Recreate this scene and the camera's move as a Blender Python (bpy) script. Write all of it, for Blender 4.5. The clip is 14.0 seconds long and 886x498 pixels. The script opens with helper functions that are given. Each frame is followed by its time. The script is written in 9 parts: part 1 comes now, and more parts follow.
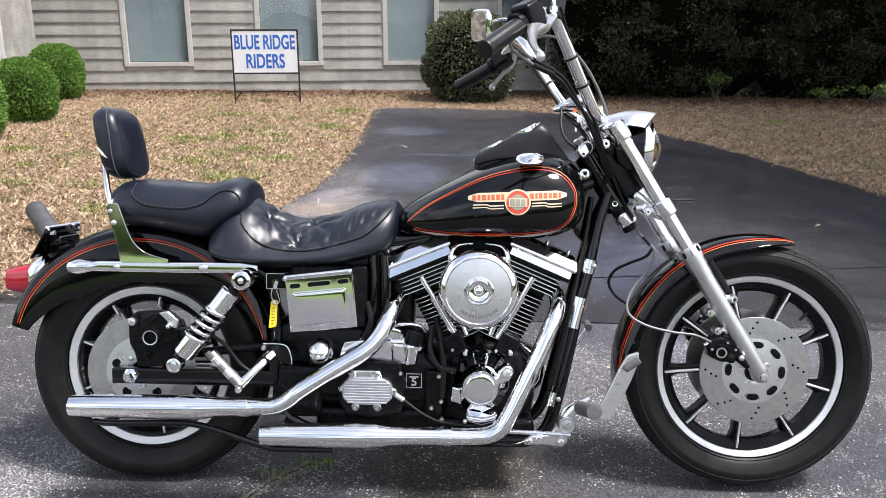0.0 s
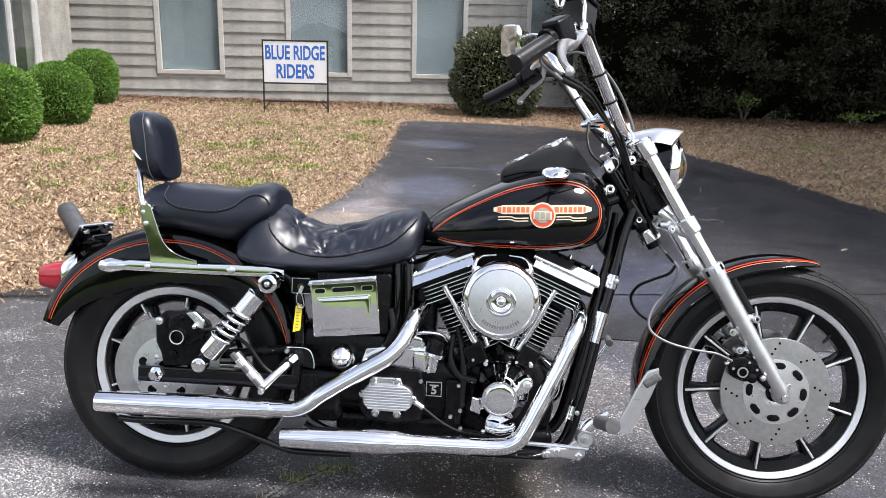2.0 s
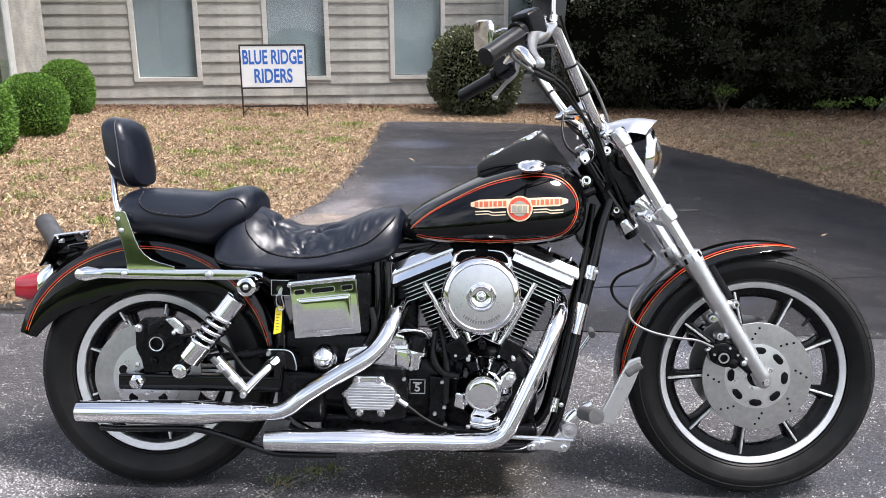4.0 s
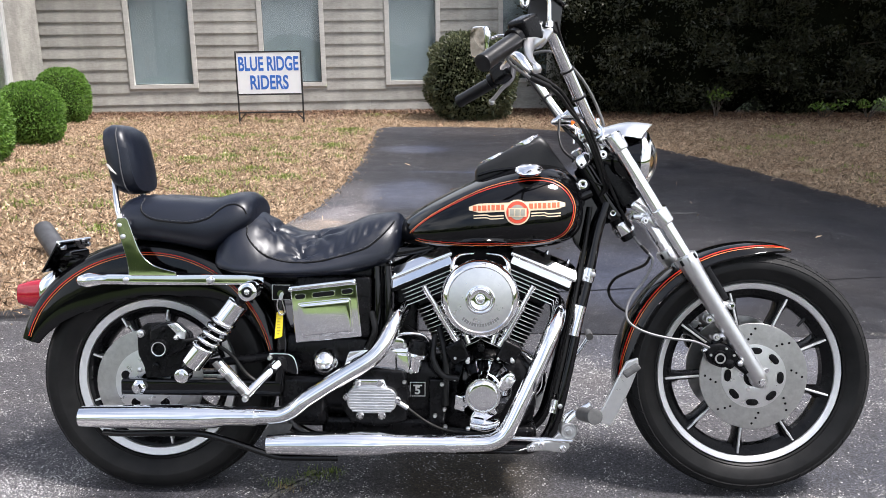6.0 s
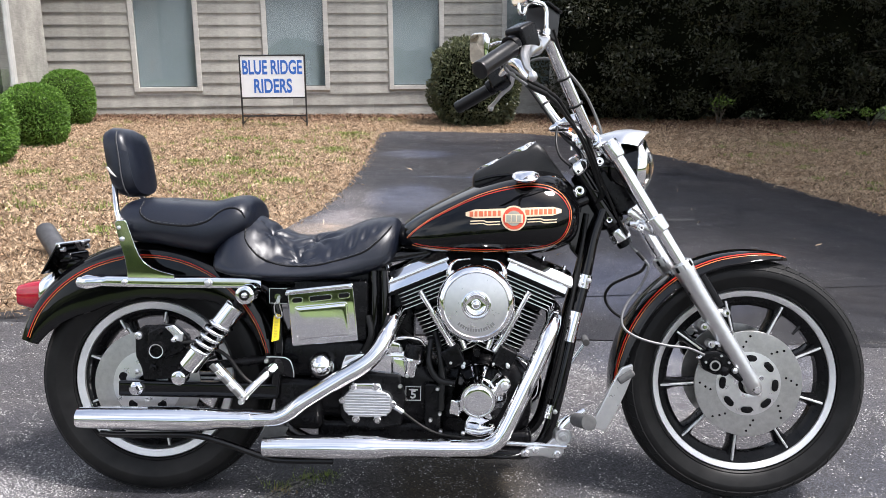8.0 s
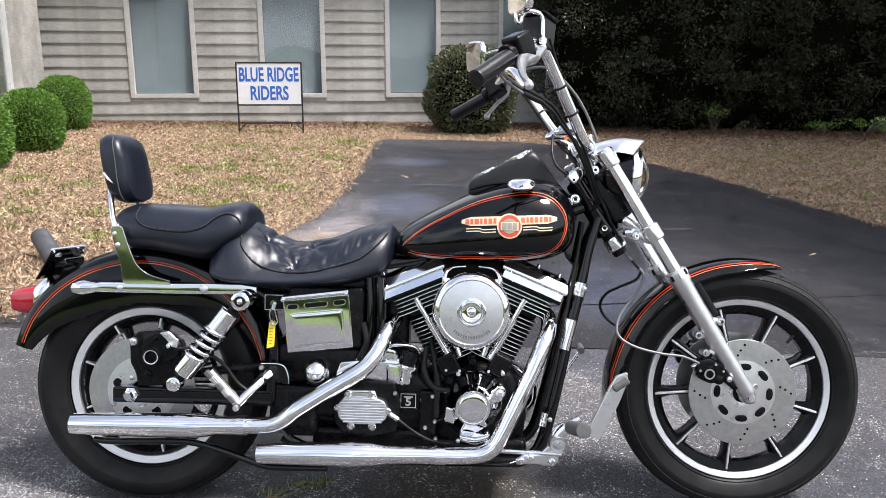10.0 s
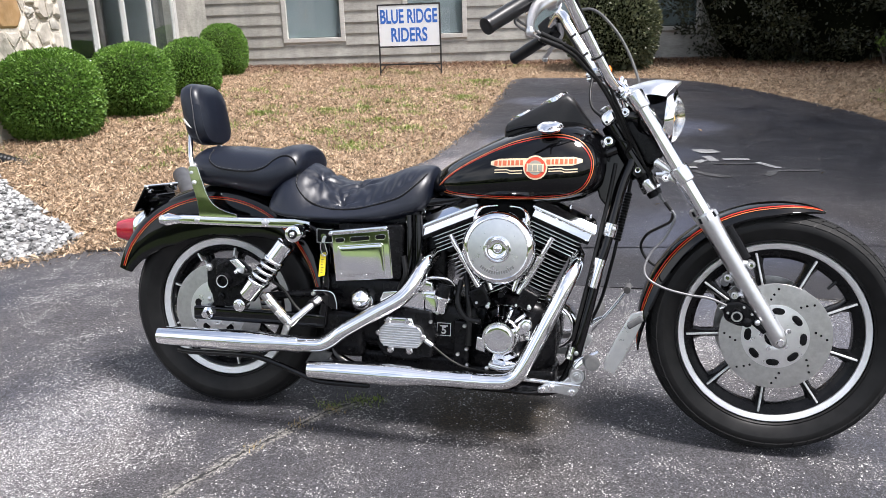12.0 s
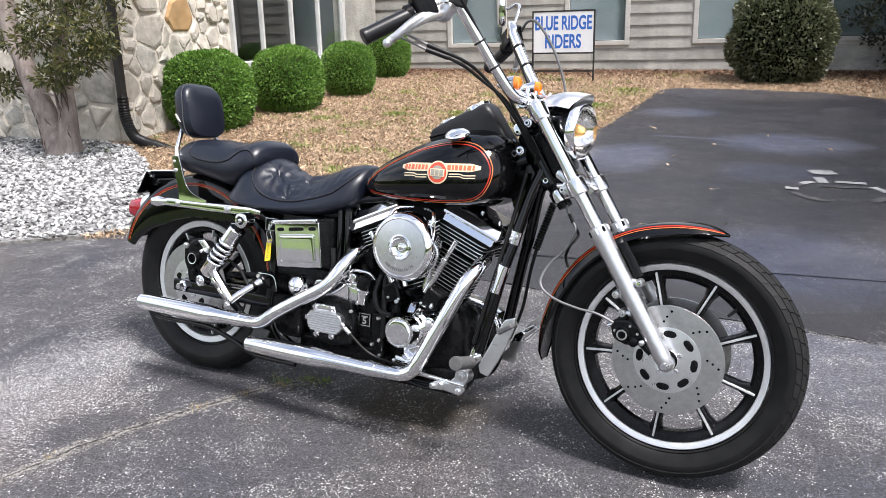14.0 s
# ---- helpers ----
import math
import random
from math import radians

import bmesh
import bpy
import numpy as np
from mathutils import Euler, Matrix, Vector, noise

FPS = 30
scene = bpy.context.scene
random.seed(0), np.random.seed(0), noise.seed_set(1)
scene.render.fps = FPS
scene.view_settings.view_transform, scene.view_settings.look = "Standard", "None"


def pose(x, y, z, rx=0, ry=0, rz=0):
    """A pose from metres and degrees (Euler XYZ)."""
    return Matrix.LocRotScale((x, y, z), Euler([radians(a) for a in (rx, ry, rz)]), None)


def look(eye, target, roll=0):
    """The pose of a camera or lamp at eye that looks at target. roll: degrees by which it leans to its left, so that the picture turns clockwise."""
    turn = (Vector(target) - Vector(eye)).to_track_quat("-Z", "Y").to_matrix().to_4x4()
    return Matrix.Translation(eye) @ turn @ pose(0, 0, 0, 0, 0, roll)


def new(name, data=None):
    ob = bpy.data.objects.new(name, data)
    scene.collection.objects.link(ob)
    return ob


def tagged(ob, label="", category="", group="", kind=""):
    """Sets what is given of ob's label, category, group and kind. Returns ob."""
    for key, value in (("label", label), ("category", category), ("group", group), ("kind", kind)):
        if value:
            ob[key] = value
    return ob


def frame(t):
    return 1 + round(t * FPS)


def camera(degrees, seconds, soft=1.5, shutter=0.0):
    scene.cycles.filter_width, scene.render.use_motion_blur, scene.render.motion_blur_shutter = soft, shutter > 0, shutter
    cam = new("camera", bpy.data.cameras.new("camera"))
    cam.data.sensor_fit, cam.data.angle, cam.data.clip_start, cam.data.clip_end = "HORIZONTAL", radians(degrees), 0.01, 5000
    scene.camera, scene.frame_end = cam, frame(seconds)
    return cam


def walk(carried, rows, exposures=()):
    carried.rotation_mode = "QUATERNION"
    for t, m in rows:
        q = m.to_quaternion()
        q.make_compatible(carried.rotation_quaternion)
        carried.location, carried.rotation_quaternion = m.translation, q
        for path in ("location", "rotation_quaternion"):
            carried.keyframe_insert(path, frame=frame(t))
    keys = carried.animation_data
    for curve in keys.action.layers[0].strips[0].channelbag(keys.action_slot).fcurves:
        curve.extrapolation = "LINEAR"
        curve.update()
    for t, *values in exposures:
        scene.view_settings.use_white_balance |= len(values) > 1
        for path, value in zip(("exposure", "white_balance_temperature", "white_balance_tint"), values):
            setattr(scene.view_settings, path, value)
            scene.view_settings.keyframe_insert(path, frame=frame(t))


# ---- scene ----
cam = camera(59.3, 14.0, soft=0.65)
PATH = [
    (0, (0.0522, 0.0166, 1.1774), (0.0159, 1.9536, 0.6808), -0.18),
    (0.5, (0.0452, -0.0003, 1.1757), (0.0028, 1.9380, 0.6846), 0.04),
    (1, (0.0496, -0.0018, 1.1743), (-0.0023, 1.9389, 0.6937), 0.11),
    (1.5, (0.0439, -0.0099, 1.1718), (-0.0242, 1.9327, 0.7008), 1.61),
    (2, (0.0460, -0.0070, 1.1724), (-0.0461, 1.9367, 0.7103), 1.26),
    (2.5, (0.0523, -0.0026, 1.1709), (-0.0542, 1.9420, 0.7155), 1.48),
    (3, (0.0645, -0.0008, 1.1671), (-0.0271, 1.9449, 0.7132), 0.63),
    (3.5, (0.0664, -0.0024, 1.1623), (-0.0009, 1.9423, 0.7001), -0.16),
    (6, (0.0597, -0.0293, 1.1646), (0.0124, 1.9191, 0.7157), -0.86),
    (6.5, (0.0669, -0.0331, 1.1672), (0.0096, 1.9158, 0.7216), -0.75),
    (7, (0.0701, -0.0366, 1.1659), (0.0102, 1.9130, 0.7240), -0.48),
    (7.5, (0.0763, -0.0391, 1.1653), (0.0194, 1.9111, 0.7257), -0.50),
    (8, (0.0761, -0.0394, 1.1686), (0.0217, 1.9114, 0.7310), -0.40),
    (10.5, (0.0753, -0.0439, 1.1678), (0.0334, 1.9120, 0.7520), -0.00),
    (11, (0.0861, -0.0567, 1.1678), (0.0314, 1.8965, 0.7412), 0.38),
    (11.5, (0.1905, -0.1245, 1.1744), (-0.0027, 1.8094, 0.7026), -0.30),
    (12, (0.4313, -0.1369, 1.1916), (-0.0105, 1.7313, 0.6309), -1.98),
    (12.5, (0.5830, -0.1142, 1.1935), (0.0680, 1.7326, 0.6243), -2.78),
    (13, (0.7941, -0.0423, 1.1830), (0.2893, 1.8108, 0.6249), 3.09),
    (13.5, (0.9874, 0.0184, 1.1869), (0.4368, 1.8644, 0.6491), -0.24),
    (14, (1.2286, 0.0290, 1.1830), (0.3241, 1.7308, 0.6483), -1.38),
]
EXPOSURE = 0.87
walk(cam, [(t, look(eye, target, roll)) for t, eye, target, roll in PATH], [(0.0, EXPOSURE, 6320, 11), (14.0, EXPOSURE, 6320, 11)])

# ---- daylight ----
SUN_TO = Vector((0.48, -0.14, 1.0)).normalized()
world = bpy.data.worlds.new("sky")
scene.world = world
world.use_nodes = True
wn = world.node_tree
sky = wn.nodes.new("ShaderNodeTexSky")
sky.sky_type = "NISHITA"
sky.sun_disc = False
sky.sun_elevation = math.asin(SUN_TO.z)
sky.sun_rotation = math.atan2(SUN_TO.x, SUN_TO.y)
sky.air_density, sky.dust_density, sky.ozone_density = 1.0, 3.0, 1.0
sky_co = wn.nodes.new("ShaderNodeTexCoord")
cloud = wn.nodes.new("ShaderNodeTexNoise")
cloud.inputs["Scale"].default_value, cloud.inputs["Detail"].default_value, cloud.inputs["Roughness"].default_value = 2.2, 6.0, 0.58
wn.links.new(sky_co.outputs["Generated"], cloud.inputs["Vector"])
cover = wn.nodes.new("ShaderNodeValToRGB")
cover.color_ramp.elements[0].position, cover.color_ramp.elements[0].color = 0.42, (0.14, 0.14, 0.14, 1)
cover.color_ramp.elements[1].position, cover.color_ramp.elements[1].color = 0.62, (1.0, 1.0, 1.0, 1)
wn.links.new(cloud.outputs[0], cover.inputs[0])
veil = wn.nodes.new("ShaderNodeMix")
veil.data_type = "RGBA"
height = wn.nodes.new("ShaderNodeSeparateXYZ")
wn.links.new(sky_co.outputs["Generated"], height.inputs[0])
clear = wn.nodes.new("ShaderNodeValToRGB")
clear.color_ramp.elements[0].position, clear.color_ramp.elements[0].color = 0.50, (1.0, 1.0, 1.0, 1)
clear.color_ramp.elements[1].position, clear.color_ramp.elements[1].color = 0.92, (0.22, 0.22, 0.22, 1)
wn.links.new(height.outputs[2], clear.inputs[0])
thin = wn.nodes.new("ShaderNodeMath")
thin.operation = "MULTIPLY"
wn.links.new(cover.outputs[0], thin.inputs[0])
wn.links.new(clear.outputs[0], thin.inputs[1])
wn.links.new(thin.outputs[0], veil.inputs[0])
wn.links.new(sky.outputs[0], veil.inputs[6])
veil.inputs[7].default_value = (9.3, 9.4, 9.7, 1)
wn.links.new(veil.outputs[2], wn.nodes["Background"].inputs[0])
wn.nodes["Background"].inputs[1].default_value = 0.10
sun = new("sun", bpy.data.lights.new("sun", "SUN"))
sun.data.energy, sun.data.angle, sun.data.color = 4.1, radians(13), (1.0, 0.955, 0.925)
sun.matrix_world = look(SUN_TO * 50, (0, 0, 0))


# ---- materials ----
def ramp(nt, fac, stops):
    r = nt.nodes.new("ShaderNodeValToRGB")
    while len(r.color_ramp.elements) < len(stops):
        r.color_ramp.elements.new(0.5)
    for e, (p, c) in zip(r.color_ramp.elements, stops):
        e.position, e.color = p, (*c, 1)
    nt.links.new(fac, r.inputs[0])
    return r.outputs[0]


def noise_node(nt, scale, detail=4.0, rough=0.55, stretch=None):
    co = nt.nodes.new("ShaderNodeTexCoord").outputs["Object"]
    if stretch:
        mp = nt.nodes.new("ShaderNodeMapping")
        mp.inputs["Scale"].default_value = stretch
        nt.links.new(co, mp.inputs[0])
        co = mp.outputs[0]
    n = nt.nodes.new("ShaderNodeTexNoise")
    n.inputs["Scale"].default_value, n.inputs["Detail"].default_value, n.inputs["Roughness"].default_value = scale, detail, rough
    nt.links.new(co, n.inputs["Vector"])
    return n.outputs[0]


def mixed(nt, mode, fac, a, b):
    m = nt.nodes.new("ShaderNodeMix")
    m.data_type, m.blend_type = "RGBA", mode
    for k, v in ((0, fac), (6, a), (7, b)):
        if isinstance(v, (int, float)):
            m.inputs[k].default_value = v
        elif isinstance(v, tuple):
            m.inputs[k].default_value = (*v, 1)
        else:
            nt.links.new(v, m.inputs[k])
    return m.outputs[2]


def bumped(nt, height, strength, distance):
    b = nt.nodes.new("ShaderNodeBump")
    b.inputs["Strength"].default_value, b.inputs["Distance"].default_value = strength, distance
    nt.links.new(height, b.inputs["Height"])
    return b.outputs[0]


def blank(name):
    m = bpy.data.materials.new(name)
    m.use_nodes = True
    return m, m.node_tree, m.node_tree.nodes["Principled BSDF"]


def mat(name, c1, c2=None, scale=25.0, rough=0.5, metal=0.0, bump=0.0, bdist=0.002, stain=0.0, stain_scale=2.0, coat=0.0,
        stretch=None, rvar=0.0, spec=0.5, island=0.0, pieces=0.0):
    m, nt, p = blank(name)
    n = noise_node(nt, scale, 5, 0.6, stretch)
    col = ramp(nt, n, [(0.3, c1), (0.7, c2 or c1)])
    if stain:
        s = ramp(nt, noise_node(nt, stain_scale, 5, 0.65), [(0.35, (1 - stain,) * 3), (0.65, (1, 1, 1))])
        col = mixed(nt, "MULTIPLY", 1.0, col, s)
    if island or pieces:
        if island:
            src = nt.nodes.new("ShaderNodeNewGeometry").outputs["Random Per Island"]
        else:
            src = nt.nodes.new("ShaderNodeObjectInfo").outputs["Random"]
        k = island or pieces
        col = mixed(nt, "MULTIPLY", 1.0, col, ramp(nt, src, [(0.0, (1 - k,) * 3), (1.0, (1 + k * 0.6,) * 3)]))
    nt.links.new(col, p.inputs["Base Color"])
    p.inputs["Metallic"].default_value = metal
    p.inputs["Roughness"].default_value = rough
    p.inputs["Specular IOR Level"].default_value = spec
    p.inputs["Coat Weight"].default_value = coat
    p.inputs["Coat Roughness"].default_value = 0.03
    if rvar:
        rr = ramp(nt, noise_node(nt, scale * 0.6, 5, 0.65), [(0.3, (max(rough - rvar, 0.02),) * 3), (0.75, (rough + rvar,) * 3)])
        nt.links.new(rr, p.inputs["Roughness"])
    if bump:
        nt.links.new(bumped(nt, n, bump, bdist), p.inputs["Normal"])
    return m


def leaf_mat(name, dark, light, rough=0.4, glow=0.25):
    m, nt, p = blank(name)
    rnd = nt.nodes.new("ShaderNodeNewGeometry").outputs["Random Per Island"]
    col = ramp(nt, rnd, [(0.0, dark), (0.55, tuple((a + b) / 2 for a, b in zip(dark, light))), (1.0, light)])
    col = mixed(nt, "MULTIPLY", 1.0, col, ramp(nt, noise_node(nt, 3.0), [(0.3, (0.72, 0.78, 0.7)), (0.7, (1.05, 1.05, 1.0))]))
    nt.links.new(col, p.inputs["Base Color"])
    p.inputs["Roughness"].default_value = rough
    tr = nt.nodes.new("ShaderNodeBsdfTranslucent")
    nt.links.new(col, tr.inputs[0])
    mx = nt.nodes.new("ShaderNodeMixShader")
    mx.inputs[0].default_value = glow
    nt.links.new(p.outputs[0], mx.inputs[1])
    nt.links.new(tr.outputs[0], mx.inputs[2])
    nt.links.new(mx.outputs[0], nt.nodes["Material Output"].inputs[0])
    return m


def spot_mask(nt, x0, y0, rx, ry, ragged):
    """1 inside a ragged patch of the ground, worn or painted with shade or sheen, 0 outside."""
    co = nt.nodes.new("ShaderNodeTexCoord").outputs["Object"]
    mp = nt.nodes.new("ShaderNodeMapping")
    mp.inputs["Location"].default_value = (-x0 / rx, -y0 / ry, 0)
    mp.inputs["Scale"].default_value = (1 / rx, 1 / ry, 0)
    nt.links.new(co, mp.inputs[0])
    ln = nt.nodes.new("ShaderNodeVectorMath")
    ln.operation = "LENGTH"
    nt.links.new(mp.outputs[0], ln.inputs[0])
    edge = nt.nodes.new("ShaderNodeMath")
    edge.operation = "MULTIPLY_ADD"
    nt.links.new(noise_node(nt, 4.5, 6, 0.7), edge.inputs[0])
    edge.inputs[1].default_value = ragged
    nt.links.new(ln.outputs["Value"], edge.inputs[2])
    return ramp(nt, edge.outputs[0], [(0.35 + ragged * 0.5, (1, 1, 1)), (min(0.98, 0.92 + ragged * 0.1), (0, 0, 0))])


def asphalt_mat(name, dark, light, chip_lo, chip_hi, chip_scale, gloss, patches=()):
    m, nt, p = blank(name)
    big = noise_node(nt, 0.8, 6, 0.62)
    mid = noise_node(nt, 3.1, 6, 0.72)
    base = mixed(nt, "MIX", mid, dark, light)
    base = mixed(nt, "MULTIPLY", 1.0, base, ramp(nt, big, [(0.36, (0.72, 0.76, 0.86)), (0.66, (1.26, 1.18, 1.06))]))
    grain = noise_node(nt, 230.0, 3, 0.8)
    base = mixed(nt, "MULTIPLY", 1.0, base, ramp(nt, grain, [(0.34, (0.30, 0.30, 0.30)), (0.66, (1.95, 1.93, 1.90))]))
    co = nt.nodes.new("ShaderNodeTexCoord").outputs["Object"]
    for pebble, lo, hi in ((310.0, 0.45, 1.75), (170.0, 0.62, 1.42)):
        pv = nt.nodes.new("ShaderNodeTexVoronoi")
        pv.inputs["Scale"].default_value = pebble
        nt.links.new(co, pv.inputs["Vector"])
        ps = nt.nodes.new("ShaderNodeSeparateColor")
        nt.links.new(pv.outputs["Color"], ps.inputs[0])
        base = mixed(nt, "MULTIPLY", 1.0, base, ramp(nt, ps.outputs[2], [(0.1, (lo,) * 3), (0.9, (hi,) * 3)]))
    lot = ramp(nt, noise_node(nt, 5.0, 7, 0.72), [(0.48, (chip_lo,) * 3), (0.66, (chip_hi,) * 3)])
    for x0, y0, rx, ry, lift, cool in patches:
        # worn masks real wear and also the painted shade and sheen
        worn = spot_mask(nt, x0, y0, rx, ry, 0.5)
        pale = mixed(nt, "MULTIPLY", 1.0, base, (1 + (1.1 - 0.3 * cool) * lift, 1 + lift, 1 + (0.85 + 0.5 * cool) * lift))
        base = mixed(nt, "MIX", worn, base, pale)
        if not cool:
            lot = mixed(nt, "ADD", 1.0, lot, mixed(nt, "MULTIPLY", 1.0, worn, (1.1 * chip_hi * lift,) * 3))
    col = base
    for scale in (chip_scale, chip_scale * 1.7):
        v = nt.nodes.new("ShaderNodeTexVoronoi")
        v.inputs["Scale"].default_value = scale
        nt.links.new(co, v.inputs["Vector"])
        sep = nt.nodes.new("ShaderNodeSeparateColor")
        nt.links.new(v.outputs["Color"], sep.inputs[0])
        chip = nt.nodes.new("ShaderNodeMath")
        chip.operation = "LESS_THAN"
        nt.links.new(sep.outputs[0], chip.inputs[0])
        nt.links.new(lot, chip.inputs[1])
        near = nt.nodes.new("ShaderNodeMath")
        near.operation = "LESS_THAN"
        nt.links.new(v.outputs["Distance"], near.inputs[0])
        near.inputs[1].default_value = 0.44
        both = nt.nodes.new("ShaderNodeMath")
        both.operation = "MULTIPLY"
        nt.links.new(chip.outputs[0], both.inputs[0])
        nt.links.new(near.outputs[0], both.inputs[1])
        stone = ramp(nt, sep.outputs[1], [(0.0, (0.09, 0.088, 0.086)), (0.5, (0.20, 0.195, 0.19)), (1.0, (0.66, 0.65, 0.63))])
        col = mixed(nt, "MIX", both.outputs[0], col, stone)
    nt.links.new(col, p.inputs["Base Color"])
    nt.links.new(ramp(nt, mid, [(0.3, (gloss,) * 3), (0.7, (min(gloss + 0.25, 0.95),) * 3)]), p.inputs["Roughness"])
    nt.links.new(bumped(nt, grain, 0.6, 0.004), p.inputs["Normal"])
    return m


def ground_mat():
    m, nt, p = blank("ground_litter")
    fine = noise_node(nt, 55.0, 6, 0.75, (1.0, 2.6, 1.0))
    litter = ramp(nt, fine, [(0.30, (0.075, 0.046, 0.025)), (0.5, (0.270, 0.185, 0.112)), (0.70, (0.52, 0.415, 0.285))])
    litter = mixed(nt, "MULTIPLY", 1.0, litter, ramp(nt, noise_node(nt, 1.1, 5, 0.7), [(0.35, (0.72, 0.66, 0.6)), (0.62, (1.1, 1.1, 1.1))]))
    grass = ramp(nt, noise_node(nt, 40.0, 5, 0.7), [(0.3, (0.060, 0.098, 0.020)), (0.7, (0.125, 0.180, 0.045))])
    co = nt.nodes.new("ShaderNodeTexCoord").outputs["Object"]
    sx = nt.nodes.new("ShaderNodeSeparateXYZ")
    nt.links.new(co, sx.inputs[0])
    ab = nt.nodes.new("ShaderNodeMath")
    ab.operation = "SUBTRACT"
    nt.links.new(sx.outputs[1], ab.inputs[0])
    ab.inputs[1].default_value = 3.5
    ab2 = nt.nodes.new("ShaderNodeMath")
    ab2.operation = "ABSOLUTE"
    nt.links.new(ab.outputs[0], ab2.inputs[0])
    far = nt.nodes.new("ShaderNodeMath")
    far.operation = "GREATER_THAN"
    nt.links.new(ab2.outputs[0], far.inputs[0])
    far.inputs[1].default_value = 10.2
    nt.links.new(mixed(nt, "MIX", far.outputs[0], litter, grass), p.inputs["Base Color"])
    p.inputs["Roughness"].default_value = 0.95
    nt.links.new(bumped(nt, fine, 0.9, 0.02), p.inputs["Normal"])
    return m


def gloss_paint(name, colour, rough=0.04):
    m = mat(name, colour, tuple(c * 1.15 for c in colour), 6.0, rough, 0.0, rvar=0.015, spec=0.42)
    return m


def glass_mat(name="window_glass", tint=(0.9, 0.95, 0.95)):
    m, nt, p = blank(name)
    p.inputs["Base Color"].default_value = (*tint, 1)
    p.inputs["Transmission Weight"].default_value = 1.0
    p.inputs["Roughness"].default_value = 0.0
    p.inputs["IOR"].default_value = 1.45
    return m


CHROME = mat("chrome", (0.90, 0.90, 0.91), (0.95, 0.95, 0.95), 30.0, 0.05, 1.0, rvar=0.025)
BRUSHED = mat("brushed_metal", (0.80, 0.80, 0.81), (0.88, 0.88, 0.88), 60.0, 0.30, 1.0, rvar=0.04)
SLIDER = mat("polished_alloy", (0.66, 0.66, 0.67), (0.76, 0.76, 0.76), 40.0, 0.33, 1.0, rvar=0.07)
POLISHED = mat("polished_clamp", (0.78, 0.78, 0.79), (0.86, 0.86, 0.86), 40.0, 0.15, 1.0, rvar=0.06)
STEEL = mat("disc_steel", (0.47, 0.465, 0.46), (0.60, 0.595, 0.585), 70.0, 0.34, 1.0, rvar=0.06)
REFLECTOR = mat("lamp_reflector", (0.90, 0.89, 0.87), (0.95, 0.94, 0.92), 30.0, 0.12, 1.0, rvar=0.04)
BULB = mat("warm_bulb", (0.85, 0.42, 0.10), (0.95, 0.60, 0.22), 60.0, 0.15, coat=1.0)
STAMP = mat("stamped_grey", (0.20, 0.20, 0.20), (0.34, 0.34, 0.34), 60.0, 0.45, 0.8)
MACHINED = mat("machined_rim", (0.84, 0.84, 0.84), (0.92, 0.92, 0.92), 50.0, 0.48, 1.0, rvar=0.06)
BLACK = gloss_paint("black_paint", (0.002, 0.002, 0.0025))
SATIN = mat("satin_black", (0.003, 0.003, 0.0035), (0.007, 0.007, 0.008), 40.0, 0.26, 0.0, rvar=0.1, spec=0.17)
WRINKLE = mat("wrinkle_black", (0.010, 0.010, 0.011), (0.019, 0.019, 0.020), 380.0, 0.38, 0.0, spec=0.32, bump=0.35, bdist=0.0006)
RUBBER = mat("tyre_rubber", (0.005, 0.005, 0.005), (0.011, 0.0108, 0.0108), 26.0, 0.5, 0.0, rvar=0.1, bump=0.1, bdist=0.001, spec=0.22)
TREAD = mat("tread_rubber", (0.0075, 0.0075, 0.0075), (0.0155, 0.0152, 0.015), 18.0, 0.7, 0.0, rvar=0.1, bump=0.15, bdist=0.001, spec=0.25)
HOSE = mat("hose_black", (0.006, 0.006, 0.006), (0.012, 0.012, 0.012), 30.0, 0.38, spec=0.28)
LEATHER = mat("black_vinyl", (0.0036, 0.0052, 0.0110), (0.0072, 0.0098, 0.0185), 260.0, 0.37, 0.0, bump=0.06, bdist=0.0008, rvar=0.06, spec=0.50)
RED_STRIPE = mat("red_pinstripe", (0.40, 0.022, 0.010), (0.47, 0.03, 0.014), 40.0, 0.25)
GOLD_STRIPE = mat("orange_pinstripe", (0.56, 0.15, 0.045), (0.62, 0.18, 0.06), 40.0, 0.25)
CREAM = mat("cream_decal", (0.76, 0.60, 0.40), (0.82, 0.66, 0.46), 60.0, 0.3)
DECAL_RED = mat("red_decal", (0.68, 0.06, 0.03), (0.74, 0.09, 0.04), 60.0, 0.3)
STITCH = mat("stitch_thread", (0.035, 0.036, 0.040), (0.07, 0.072, 0.078), 80.0, 0.7)
TORN = mat("torn_padding", (0.52, 0.50, 0.46), (0.66, 0.64, 0.60), 80.0, 0.9)
DECAL_ORANGE = mat("orange_decal", (0.60, 0.13, 0.055), (0.68, 0.17, 0.075), 60.0, 0.3)
DECAL_GREY = mat("grey_decal", (0.30, 0.29, 0.24), (0.38, 0.37, 0.30), 60.0, 0.3)
RED_LENS = mat("red_lens", (0.26, 0.005, 0.018), (0.36, 0.010, 0.028), 30.0, 0.08, coat=1.0)
AMBER = mat("amber_lens", (0.85, 0.17, 0.01), (0.9, 0.22, 0.015), 30.0, 0.1, coat=1.0)
BRAID = mat("braided_line", (0.16, 0.16, 0.165), (0.26, 0.26, 0.26), 300.0, 0.45, 0.5)
YELLOW = mat("yellow_tag", (0.80, 0.62, 0.02), (0.86, 0.68, 0.04), 60.0, 0.4)
